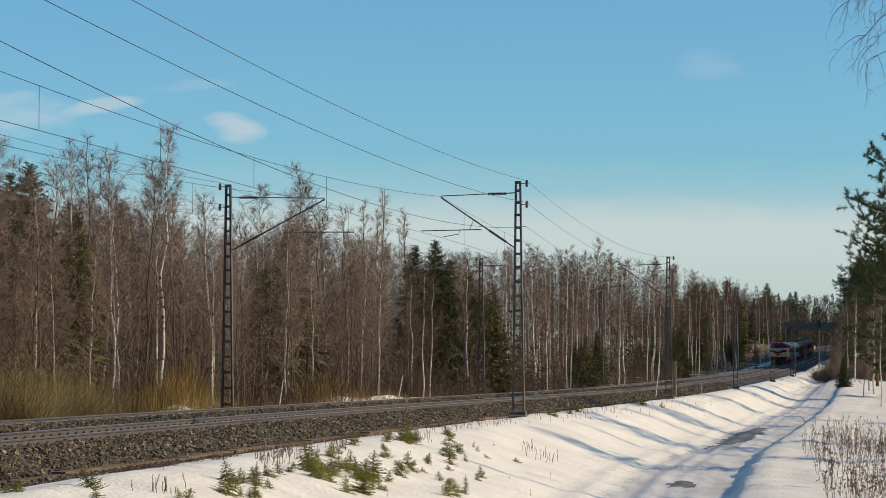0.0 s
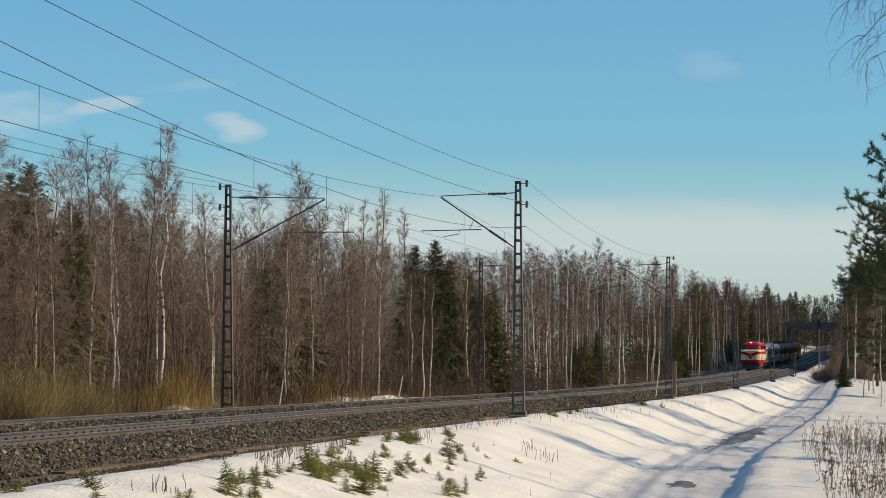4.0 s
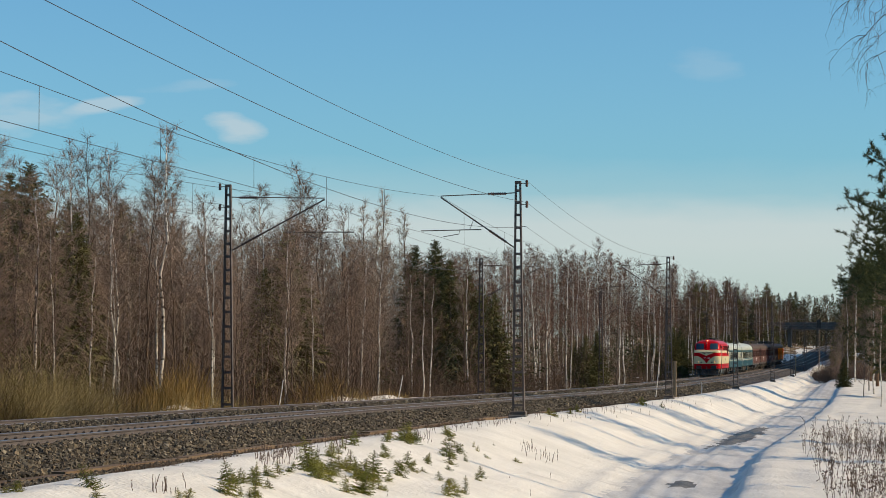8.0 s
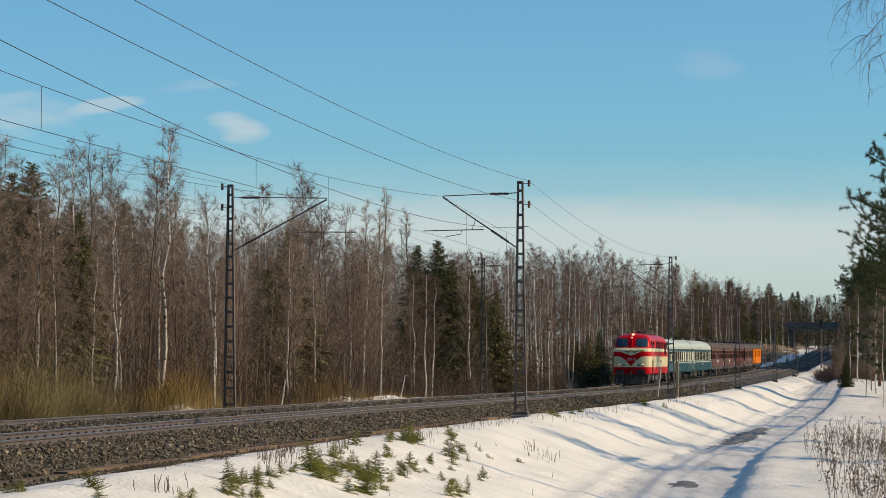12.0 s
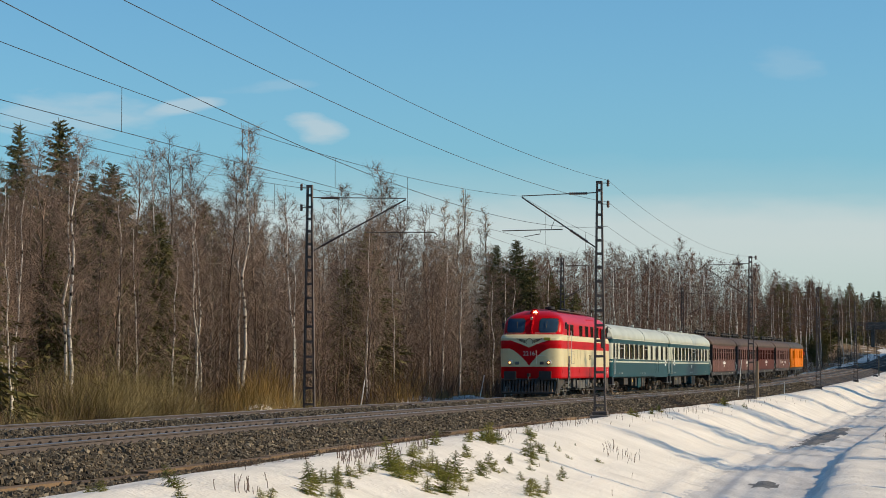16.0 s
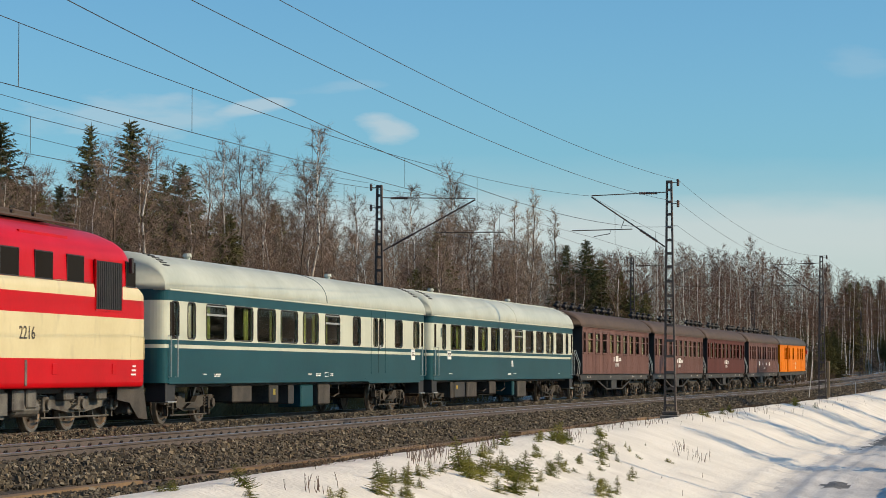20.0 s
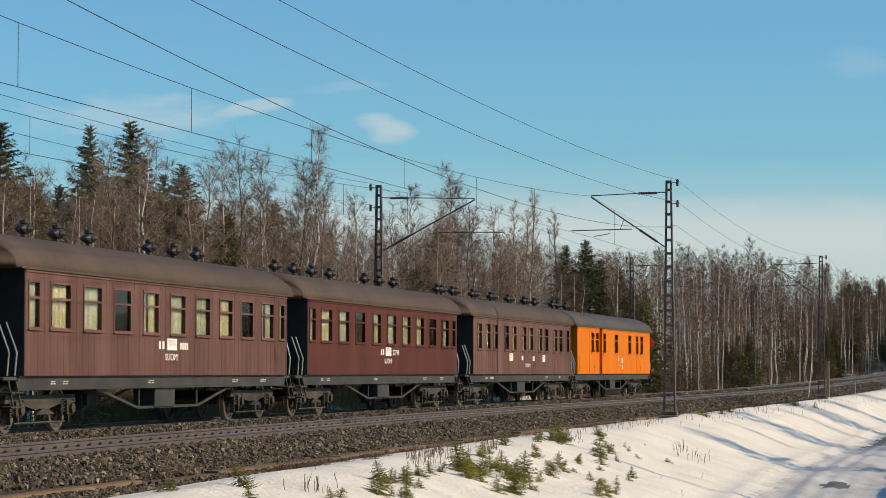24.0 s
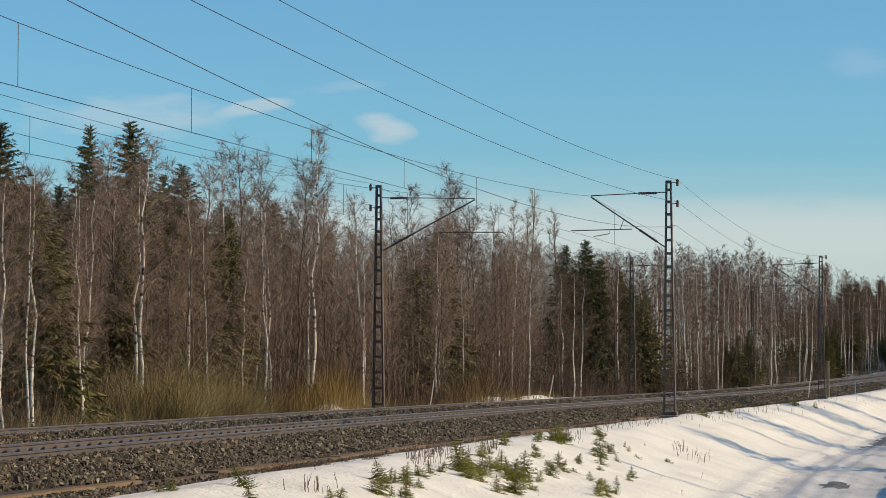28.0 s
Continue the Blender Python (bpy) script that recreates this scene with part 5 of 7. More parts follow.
WHEEL = surf("wheel_steel", (0.10, 0.07, 0.05), (0.20, 0.14, 0.10), 3.0, 0.5, 0.2, metal=0.5, fine=0.5)
TREAD = surf("bright_tyre", (0.34, 0.30, 0.26), (0.5, 0.46, 0.42), 3.0, 0.3, 0, metal=0.8)
BLACK = surf("black_paint", (0.012, 0.011, 0.011), (0.03, 0.028, 0.027), 2.0, 0.6, 0.1)
RUBBER = surf("rubber", (0.02, 0.02, 0.02), (0.045, 0.044, 0.042), 2.0, 0.85, 0.2)
CHROME = surf("bright_handrail", (0.5, 0.49, 0.46), (0.68, 0.66, 0.62), 3.0, 0.3, 0, metal=0.7)
WHITE = surf("white_lettering", (0.74, 0.73, 0.70), (0.84, 0.83, 0.80), 4.0, 0.6)
GREY_LETTER = surf("grey_lettering", (0.5, 0.46, 0.42), (0.6, 0.56, 0.5), 4.0, 0.6)
DARK_LETTER = surf("dark_lettering", (0.03, 0.025, 0.02), (0.06, 0.05, 0.04), 4.0, 0.6)
SCRAWL = surf("faded_scrawl", (0.12, 0.19, 0.21), (0.20, 0.27, 0.29), 4.0, 0.7)
CURTAIN = surf("green_curtain", (0.05, 0.09, 0.02), (0.17, 0.20, 0.045), 3.0, 0.9, 0, stretch=(1, 14, 0.3), fine=0.5)
CURTAIN_WHITE = surf("white_blind", (0.24, 0.25, 0.215), (0.36, 0.37, 0.315), 1.5, 0.9, 0, stretch=(1, 3, 0.3), fine=0.3)
CURTAIN_PALE = surf("pale_curtain", (0.29, 0.265, 0.19), (0.45, 0.41, 0.295), 2.0, 0.9, 0, stretch=(1, 10, 0.3), fine=0.5)
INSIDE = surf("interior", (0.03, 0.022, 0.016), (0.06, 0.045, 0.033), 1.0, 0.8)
YELLOW = surf("yellow_plate", (0.55, 0.38, 0.03), (0.65, 0.46, 0.05), 3.0, 0.5)
HEADLIGHT = glow("head_lamp", (1.0, 0.55, 0.22), 26.0)
MARKER = glow("marker_bulb", (1.0, 0.50, 0.16), 3.2)
LAMP_BOWL = surf("amber_reflector", (0.22, 0.09, 0.02), (0.34, 0.15, 0.04), 6.0, 0.3, 0, metal=0.4)
TAIL = surf("red_tail_lamp", (0.45, 0.03, 0.02), (0.6, 0.06, 0.04), 4.0, 0.4)


def pane_glass(name, colour, through):
    m = bpy.data.materials.new(name)
    m.use_nodes = True
    b = m.node_tree.nodes["Principled BSDF"]
    b.inputs["Base Color"].default_value = (*colour, 1)
    b.inputs["Roughness"].default_value = 0.04
    b.inputs["Transmission Weight"].default_value = through
    b.inputs["IOR"].default_value = 1.12
    b.inputs["Coat Weight"].default_value = 0.12
    b.inputs["Specular IOR Level"].default_value = 0.2
    b.inputs["Coat Roughness"].default_value = 0.03
    return m


GLASS = pane_glass("window_glass", (0.64, 0.69, 0.64), 1.0)
DARK_GLASS = pane_glass("dark_glass", (0.014, 0.011, 0.009), 0.0)
DARK_GLASS.node_tree.nodes["Principled BSDF"].inputs["Specular IOR Level"].default_value = 0.06
DARK_GLASS.node_tree.nodes["Principled BSDF"].inputs["Coat Weight"].default_value = 0.03
# Dark blue base colour stands for what the windscreens reflect.
SCREEN_GLASS = pane_glass("windscreen", (0.03, 0.06, 0.10), 0.0)


# ---------------------------------------------------------------- train: building blocks
# In a car's own space +y is the way it runs, -x the side that the road sees, z = 0 the rail head.
def lettering(text, size, material, parent, x, y, z, name="lettering", front=False, label="", wide=1.0):
    """Raised letters on the side (reading towards +y from outside) or on the front."""
    cu = bpy.data.curves.new("lettering", "FONT")
    cu.body, cu.size, cu.extrude, cu.align_x, cu.align_y = text, size, 0.003, "CENTER", "CENTER"
    tmp = bpy.data.objects.new("lettering", cu)
    scene.collection.objects.link(tmp)
    me = bpy.data.meshes.new_from_object(tmp.evaluated_get(bpy.context.evaluated_depsgraph_get()))
    bpy.data.objects.remove(tmp)
    bpy.data.curves.remove(cu)
    me.materials.clear()
    me.materials.append(material)
    ob = new(name, me)
    ob.parent = parent
    # seen from -x: text's right is -y ; seen from +y: text's right is -x
    if front:
        rot = Matrix(((-1, 0, 0), (0, 0, 1), (0, 1, 0))).to_4x4()
    else:
        rot = Matrix(((0, 0, -1), (-1, 0, 0), (0, 1, 0))).to_4x4()
    ob.matrix_basis = Matrix.Translation((x, y, z)) @ rot @ Matrix.Diagonal((wide, 1, 1, 1))
    if label:
        tagged(ob, label=label)
    return ob


def holed_wall(x, y0, y1, z0, z1, holes, thick=0.05):
    """A wall in the plane x with rectangular holes (ya, yb, za, zb); depth goes towards the car's middle."""
    ys = sorted({y0, y1, *[min(max(v, y0), y1) for h in holes for v in h[:2]]})
    zs = sorted({z0, z1, *[v for h in holes for v in h[2:]]})
    sg = 1 if x < 0 else -1
    xi = x + sg * thick
    V, F = [], []
    def quad(*p):
        k = len(V)
        V.extend(p)
        F.append((k, k + 1, k + 2, k + 3))
    for i in range(len(ys) - 1):
        for j in range(len(zs) - 1):
            cy, cz = (ys[i] + ys[i + 1]) / 2, (zs[j] + zs[j + 1]) / 2
            if any(h[0] < cy < h[1] and h[2] < cz < h[3] for h in holes):
                continue
            for xx in (x, xi):
                quad((xx, ys[i], zs[j]), (xx, ys[i + 1], zs[j]), (xx, ys[i + 1], zs[j + 1]), (xx, ys[i], zs[j + 1]))
    for a, b, c, d in holes + [(y0, y1, z0, z1)]:
        quad((x, a, c), (xi, a, c), (xi, b, c), (x, b, c))
        quad((x, a, d), (xi, a, d), (xi, b, d), (x, b, d))
        quad((x, a, c), (xi, a, c), (xi, a, d), (x, a, d))
        quad((x, b, c), (xi, b, c), (xi, b, d), (x, b, d))
    return V, F


def ring_frame(x, a, b, c, d, w, depth):
    """A rectangular frame standing proud of the plane x."""
    o = depth if x > 0 else -depth
    i = -0.03 if x > 0 else 0.03
    def bar(y0, y1, z0, z1):
        return box_geo(min(x + i, x + o), max(x + i, x + o), y0, y1, z0, z1)
    return join_geo(bar(a - w, b + w, d, d + w), bar(a - w, b + w, c - w, c), bar(a - w, a, c, d), bar(b, b + w, c, d))


def car_window(car, x, a, b, c, d, frame_mat, glass, transom=None, curtain=None, w=0.035, proud=0.012):
    f = part("window", ring_frame(x, a, b, c, d, w, proud), frame_mat, car)
    sg = 1 if x < 0 else -1
    xg = x + sg * 0.03
    panes = [(c, d)] if transom is None else [(c, transom - 0.02), (transom + 0.02, d)]
    for z0, z1 in panes:
        p = part("pane", box_geo(min(xg, xg + sg * 0.006), max(xg, xg + sg * 0.006), a, b, z0, z1), glass, f)
        p.visible_shadow = False
    if transom is not None:
        part("transom", box_geo(x - 0.02, x + 0.02, a, b, transom - 0.022, transom + 0.022), frame_mat, f)
    if curtain:
        mat_c, spans = curtain
        for u0, u1 in spans:
            ya, yb = a + (b - a) * u0, a + (b - a) * u1
            n = 10
            V, F = [], []
            for k in range(n + 1):
                yy = ya + (yb - ya) * k / n
                xx = x + sg * (0.09 + 0.02 * math.sin(k * 2.2))
                V += [(xx, yy, c), (xx, yy, d)]
            F = [(2 * k, 2 * k + 2, 2 * k + 3, 2 * k + 1) for k in range(n)]
            part("curtain", (V, F), mat_c, f)
    return f


def round_rect(a, b, c, d, r, n=4):
    pts = []
    for cy, cz, q in ((b - r, d - r, 0), (a + r, d - r, 1), (a + r, c + r, 2), (b - r, c + r, 3)):
        pts += [(cy + r * math.cos((q + k / n) * math.pi / 2), cz + r * math.sin((q + k / n) * math.pi / 2)) for k in range(n + 1)]
    return pts


def rounded_window(car, x, a, b, c, d, wall_mat, glass, transom=None, curtain=None):
    """A pane with rounded corners in a rubber gasket, with a drawn or half-drawn curtain behind."""
    sg = 1 if x < 0 else -1
    r = min(0.11, (b - a) * 0.3)
    inner = round_rect(a, b, c, d, r)
    outer = [(b if k < 5 or k >= 15 else a, d if k < 10 else c) for k in range(20)]
    rings = [[(x - sg * 0.003, y, z) for y, z in outer], [(x - sg * 0.003, y, z) for y, z in inner], [(x + sg * 0.05, y, z) for y, z in inner]]
    f = part("window", sweep_geo(rings, True, False), wall_mat, car)
    part("gasket", tube_geo([(x - sg * 0.004, y, z) for y, z in inner + inner[:1]], 0.017, 4), RUBBER, f, "black rubber gasket")
    xg = x + sg * 0.03
    pane = part("pane", box_geo(min(xg, xg + sg * 0.006), max(xg, xg + sg * 0.006), a, b, c, d), glass, f)
    pane.visible_shadow = False
    if transom is not None:
        part("opening_bar", box_geo(x - 0.012, x + 0.012, a + 0.02, b - 0.02, transom - 0.025, transom + 0.025), CHROME, f, "bright bar of the opening light")
        part("upper_frame", box_geo(x - 0.01, x + 0.01, a + 0.02, b - 0.02, d - 0.05, d - 0.025), CHROME, f)
    for mat_c, u0, u1 in curtain or ():
        ya, yb = a + (b - a) * u0, a + (b - a) * u1
        V = []
        for k in range(11):
            yy, xx = ya + (yb - ya) * k / 10, x + sg * (0.10 + 0.022 * math.sin(k * 2.2))
            V += [(xx, yy, c), (xx, yy, d)]
        part("curtain", (V, [(2 * k, 2 * k + 2, 2 * k + 3, 2 * k + 1) for k in range(10)]), mat_c, f)
    return f


def print_lines(car, x, y, z, w, rows, mat, parent=None):
    """Lines of print too small to read, as bars."""
    g = []
    for k in range(rows):
        u = y + w / 2
        j = 0
        while u > y - w / 2 + 0.03:
            ln = min(u - (y - w / 2), (0.05, 0.11, 0.07, 0.14)[(j + k) % 4] * w / 0.4)
            g.append(box_geo(x - 0.003, x, u - ln, u, z - 0.045 * k - 0.014, z - 0.045 * k + 0.014))
            u -= ln + 0.025
            j += 1
    part("small_print", join_geo(*g), mat, parent or car)


WHEELSETS = []


def wheelset(car, y, r):
    g = []
    for sd in (-1, 1):
        prof = [(0.06, -0.075), (0.12, -0.06), (r * 0.45, -0.03), (r - 0.09, -0.045), (r - 0.07, -0.068), (r, -0.066), (r, 0.03), (r + 0.03, 0.04), (r + 0.03, 0.066), (r - 0.07, 0.068),
                (r - 0.09, 0.03), (r * 0.45, 0.02), (0.12, 0.06), (0.06, 0.07)]
        g.append(lathe_geo([(a, (b if sd < 0 else -b)) for a, b in prof], 24, "x", (sd * 0.8, 0, 0)))
        for k in range(6):
            a = k * math.pi / 3
            c = Vector((sd * 0.855, math.cos(a) * r * 0.6, math.sin(a) * r * 0.6))
            g.append(tube_geo([c - Vector((0.03, 0, 0)), c + Vector((0.03, 0, 0))], 0.035, 6))
    g.append(lathe_geo([(0.075, -1.0), (0.075, 1.0)], 10, "x"))
    w = part("wheelset", join_geo(*g), WHEEL, car, "pair of worn steel wheels on an axle")
    w.data.materials.append(TREAD)
    n = 24 * 13 + 2
    block = n + 6 * 8
    for sd in range(2):
        for i in range(24 * 4, 24 * 6):
            w.data.polygons[sd * block + i].material_index = 1
    w.location = (0, y, r)
    WHEELSETS.append((w, y, r))
    return w


def bogie(car, y, half, r, mat, style):
    """A bogie: side frames, axle boxes, springs and brake gear; the wheelsets turn on their own."""
    b = part("bogie", bbox(-0.9, 0.9, y - 0.25, y + 0.25, r - 0.05, r + 0.25, 0.03), mat, car)
    for sd in (-1, 1):
        x = sd * 1.02
        top = r + 0.28
        if style == "old":
            outline = [(-half - 0.55, top - 0.16), (-half - 0.5, top), (half + 0.5, top), (half + 0.55, top - 0.16), (half - 0.4, top - 0.2), (0.35, top - 0.3), (-0.35, top - 0.3), (-half + 0.4, top - 0.2)]
        else:
            outline = [(-half - 0.45, r - 0.02), (-half - 0.4, r + 0.2), (-0.6, r + 0.16), (-0.4, r + 0.02), (0.4, r + 0.02), (0.6, r + 0.16), (half + 0.4, r + 0.2), (half + 0.45, r - 0.02), (half - 0.3, r - 0.06), (0.5, r - 0.18), (-0.5, r - 0.18), (-half + 0.3, r - 0.06)]
        rings = [[(xx, y + a, z) for a, z in outline] for xx in (x - 0.06, x + 0.06)]
        part("side_frame", sweep_geo(rings), mat, b)
        for ax in ([-half, half] if half < 1.8 else [-half, 0.0, half]):
            part("axle_box", bbox(min(x, x + sd * 0.17), max(x, x + sd * 0.17), y + ax - 0.15, y + ax + 0.15, r - 0.16, r + 0.17, 0.03), mat, b)
            part("axle_cover", lathe_geo([(0.11, 0), (0.11, 0.04), (0.07, 0.06)], 12, "x", (x + (0.17 if sd > 0 else -0.23), y + ax, r)), mat, b)
            for k in (-0.27, 0.27):
                pts = [Vector((x + sd * 0.08 + 0.06 * math.cos(t * 1.57), y + ax + k + 0.06 * math.sin(t * 1.57), r - 0.1 + t * 0.018)) for t in range(17)]
                part("spring", tube_geo(pts, 0.016, 4), mat, b)
            for q in (-0.22, 0.17):
                part("horn_guide", box_geo(x - 0.05, x + 0.05, y + ax + q, y + ax + q + 0.05, r - 0.3, r + 0.12), mat, b)
        for k in range(5):
            part("leaf_spring", bbox(x + sd * 0.1 - 0.05, x + sd * 0.1 + 0.05, y - 0.5 + 0.08 * k, y + 0.5 - 0.08 * k, r - 0.12 + 0.025 * k, r - 0.098 + 0.025 * k, 0.004), mat, b)
        part("tie_bar", tube_geo([(x + sd * 0.03, y - half, r - 0.28), (x + sd * 0.03, y + half, r - 0.28)], 0.022), mat, b)
        for ax in (-half, half):
            part("brake_block", bbox(sd * 0.8 - 0.06, sd * 0.8 + 0.06, y + ax + (0.46 if ax < 0 else -0.52), y + ax + (0.52 if ax < 0 else -0.46), r - 0.15, r + 0.15, 0.01), FRAME_DARK, b)
            part("brake_hanger", tube_geo([(sd * 0.8, y + ax + (0.5 if ax < 0 else -0.5), r + 0.3), (sd * 0.8, y + ax + (0.5 if ax < 0 else -0.5), r - 0.2)], 0.02), FRAME_DARK, b)
    for ax in ([-half, half] if half < 1.8 else [-half, 0.0, half]):
        wheelset(car, y + ax, r)
    return b


def buffers(car, y_end, sg, z=1.05, square=False):
    for sd in (-1, 1):
        x = sd * 0.88
        if square:
            part("buffer", join_geo(lathe_geo([(0.12, min(0, sg * 0.5)), (0.12, max(0, sg * 0.5))], 12, "y", (x, y_end, z)), box_geo(x - 0.3, x + 0.3, y_end + (sg * 0.5 if sg > 0 else sg * 0.62), y_end + (sg * 0.62 if sg > 0 else sg * 0.5), z - 0.19, z + 0.19)), BLACK, car, "black oblong buffer")
        else:
            part("buffer", join_geo(lathe_geo([(0.11, min(0, sg * 0.5)), (0.11, max(0, sg * 0.5))], 12, "y", (x, y_end, z)), lathe_geo([(0.24, min(sg * 0.5, sg * 0.56)), (0.24, max(sg * 0.5, sg * 0.56))], 18, "y", (x, y_end, z))), BLACK, car)
    part("coupling", join_geo(box_geo(-0.06, 0.06, min(y_end, y_end + sg * 0.4), max(y_end, y_end + sg * 0.4), z - 0.08, z + 0.08), tube_geo([(0, y_end + sg * 0.35, z), (0, y_end + sg * 0.5, z - 0.25), (0, y_end + sg * 0.35, z - 0.5)], 0.035)), BLACK, car)
    part("brake_hose", tube_geo([(-0.45, y_end, z - 0.1), (-0.45, y_end + sg * 0.2, z - 0.3), (-0.42, y_end + sg * 0.28, z - 0.6), (-0.3, y_end + sg * 0.2, z - 0.75)], 0.025), RUBBER, car)


def handrail(car, x, y, z0, z1, stand=0.06, parent=None):
    sg = -1 if x < 0 else 1
    part("handrail", tube_geo([(x, y, z0), (x + sg * stand, y, z0), (x + sg * stand, y, z1), (x, y, z1)], 0.016, 6), CHROME, parent or car, "bright steel handrail")


# ---------------------------------------------------------------- locomotive
def locomotive():
    L = 17.3
    c = 6.85                                    # middle of the engine, behind the head lamp
    car = thing("locomotive", label="red and cream diesel locomotive hauling the train on the far track", category="locomotive")
    HALF = L / 2

    def width(z):
        return float(np.interp(z, (0.9, 1.0, 2.95, 3.05, 3.7, 3.9, 4.05, 4.2, 4.3, 4.38, 4.42), (1.52, 1.55, 1.55, 1.52, 1.49, 1.42, 1.28, 1.02, 0.75, 0.42, 0.2)))

    def setback(z):
        return float(np.interp(z, (0.9, 2.6, 2.9, 3.03, 3.1, 3.12, 3.4, 3.8, 4.0, 4.15, 4.28, 4.36, 4.42), (0.03, 0.0, 0.05, 0.2, 0.42, 0.62, 0.74, 0.98, 1.2, 1.5, 1.95, 2.6, 3.4)))

    def nose(x, z):
        w = width(z)
        b = 0.75 if z < 3.08 else 0.8
        q = min(1.0, abs(x) / w)
        return HALF - setback(z) - b * (1 - (1 - q ** 3.3) ** (1 / 3.3))

    def red_here(x, z):
        a = abs(x)
        if z < 1.49:
            return True
        hi = 2.80 - 0.36 * max(0.0, 1 - a / 1.0) ** 1.3
        lo = 2.40 - 0.84 * max(0.0, 1 - a / 1.05) ** 1.55
        return lo < z < hi

    def shell(name, zs, colour, label):
        """One ring of the body after another, from the front round both sides."""
        us = [0.5 * math.sin(math.pi / 2 * k / 80) + 0.5 * k / 80 for k in range(-80, 81)]
        V, F, M = [], [], []
        n = 2 * len(us)
        for z in zs:
            w = width(z)
            ring = [(u * w, nose(u * w, z), z) for u in us] + [(-u * w, -nose(u * w, z), z) for u in us]
            V += ring
        for i in range(len(zs) - 1):
            for k in range(n):
                k2 = (k + 1) % n
                F.append((i * n + k, i * n + k2, (i + 1) * n + k2, (i + 1) * n + k))
                u = us[k % len(us)]
                zc = (zs[i] + zs[i + 1]) / 2
                xm = 2.0 if (k % len(us)) == len(us) - 1 else u * width(zc)
                M.append(0 if colour(xm, zc) else 1)
        F.append(tuple(range((len(zs) - 1) * n, len(zs) * n)))
        M.append(0)
        F.append(tuple(reversed(range(n))))
        M.append(0)
        ob = part(name, (V, F), [RED, CREAM], car, label, True)
        ob.data.polygons.foreach_set("material_index", M)
        return ob

    shell("body", [0.9, 0.94] + list(np.arange(1.0, 2.9, 0.015)) + [2.9, 2.95, 3.0, 3.03, 3.06, 3.08, 3.1], red_here, "cream engine body with red skirt and red chevron band")
    shell("cab_and_roof", [3.07, 3.12, 3.25, 3.4, 3.55, 3.7, 3.8, 3.9, 3.98, 4.05, 4.12, 4.2, 4.25, 4.3, 4.34, 4.38, 4.42], lambda x, z: True, "glossy red cab and upper side, soot-darkened roof")
    top = [ob for ob in car.children if ob.name.startswith("cab_and_roof")][0].data
    top.materials.append(SOOTY_RED)
    for pl in top.polygons:
        if pl.center.z > 4.27 and abs(pl.center.y) < HALF - 2.2:
            pl.material_index = 2

    # windscreens: bent panes that follow the cab, in a dark gasket
    for end in (1, -1):
        for sd in (-1, 1):
            for nm, x0, x1, z0, z1, proud, mt in (("screen_gasket", 0.35, 1.30, 3.2, 3.92, 0.006, RED), ("windscreen", 0.39, 1.26, 3.24, 3.88, 0.016, SCREEN_GLASS)):
                V, F = [], []
                nx, nz = 12, 14
                for i in range(nz + 1):
                    for k in range(nx + 1):
                        edge = 0.10 * abs(2 * i / nz - 1) ** 7
                        x = x0 + edge + (x1 - x0 - 2 * edge) * k / nx
                        z = z0 + (z1 - z0) * i / nz - 0.05 * (k / nx) * (1 - i / nz) * 0
                        x = min(x, width(z) - 0.12)
                        V.append((sd * x, end * (nose(x, z) + proud), z))
                F = [(i * (nx + 1) + k, i * (nx + 1) + k + 1, (i + 1) * (nx + 1) + k + 1, (i + 1) * (nx + 1) + k) for i in range(nz) for k in range(nx)]
                if nm == "screen_gasket":
                    gask = part(nm, (V, F), BLACK, car, "dark rubber gasket")
                else:
                    part(nm, (V, F), mt, gask, "windscreen coloured dark blue for its reflection", True)
            xw = 0.75
            part("wiper", tube_geo([(sd * xw, end * (nose(xw, 3.72) + 0.04), 3.78), (sd * (xw - 0.02), end * (nose(xw, 3.4) + 0.04), 3.42)], 0.01, 4), BLACK, car)
        # head lamp in its pod, and the grab rail on the ledge
        ly, lz = end * (HALF - 1.62), 4.19
        pod = part("lamp_pod", lathe_geo([(r, end * y) for r, y in ((0.16, -0.5), (0.21, -0.1), (0.22, 0.12), (0.2, 0.16), (0.165, 0.16), (0.15, 0.10), (0.11, -0.16), (0.02, -0.2))], 20, "y", (0, ly, lz)), RED, car, "red round lamp pod", True)
        part("bulb", lathe_geo([(0.105, -0.008), (0.105, 0.008)], 16, "y", (0, ly - end * 0.13, lz)), HEADLIGHT if end > 0 else DARK_GLASS, pod, "lit head lamp" if end > 0 else "unlit lamp")
        part("horn", tube_geo([(0.02, end * (nose(0, 3.9) + 0.0), 3.98), (0.02, end * (nose(0, 3.8) + 0.16), 3.9)], [0.03, 0.07], 8), CHROME, car)
        part("centre_pillar", tube_geo([(0, end * (nose(0, 3.15) + 0.0), 3.12), (0, end * (nose(0, 3.6) + 0.02), 3.6), (0, end * (nose(0, 4.05) + 0.01), 4.05)], 0.07, 8), RED, car)
        for sd in (-1, 1):
            pts = [(sd * x, end * (nose(x, 3.05) - 0.03), 3.17) for x in (0.25, 0.6, 0.95, 1.25)]
            part("grab_rail", tube_geo([(pts[0][0], pts[0][1], 3.06)] + pts + [(pts[-1][0], pts[-1][1], 3.06)], 0.012, 5), CHROME, car)
            # marker lamps
            bz, bx = 1.70, 0.98
            rim = part("marker_lamp", lathe_geo([(0.13, 0.0), (0.13, 0.10), (0.10, 0.12)] if end > 0 else [(0.10, -0.12), (0.13, -0.10), (0.13, 0)], 18, "y", (sd * bx, end * nose(bx, bz), bz)), CHROME, car, "bright-rimmed marker lamp")
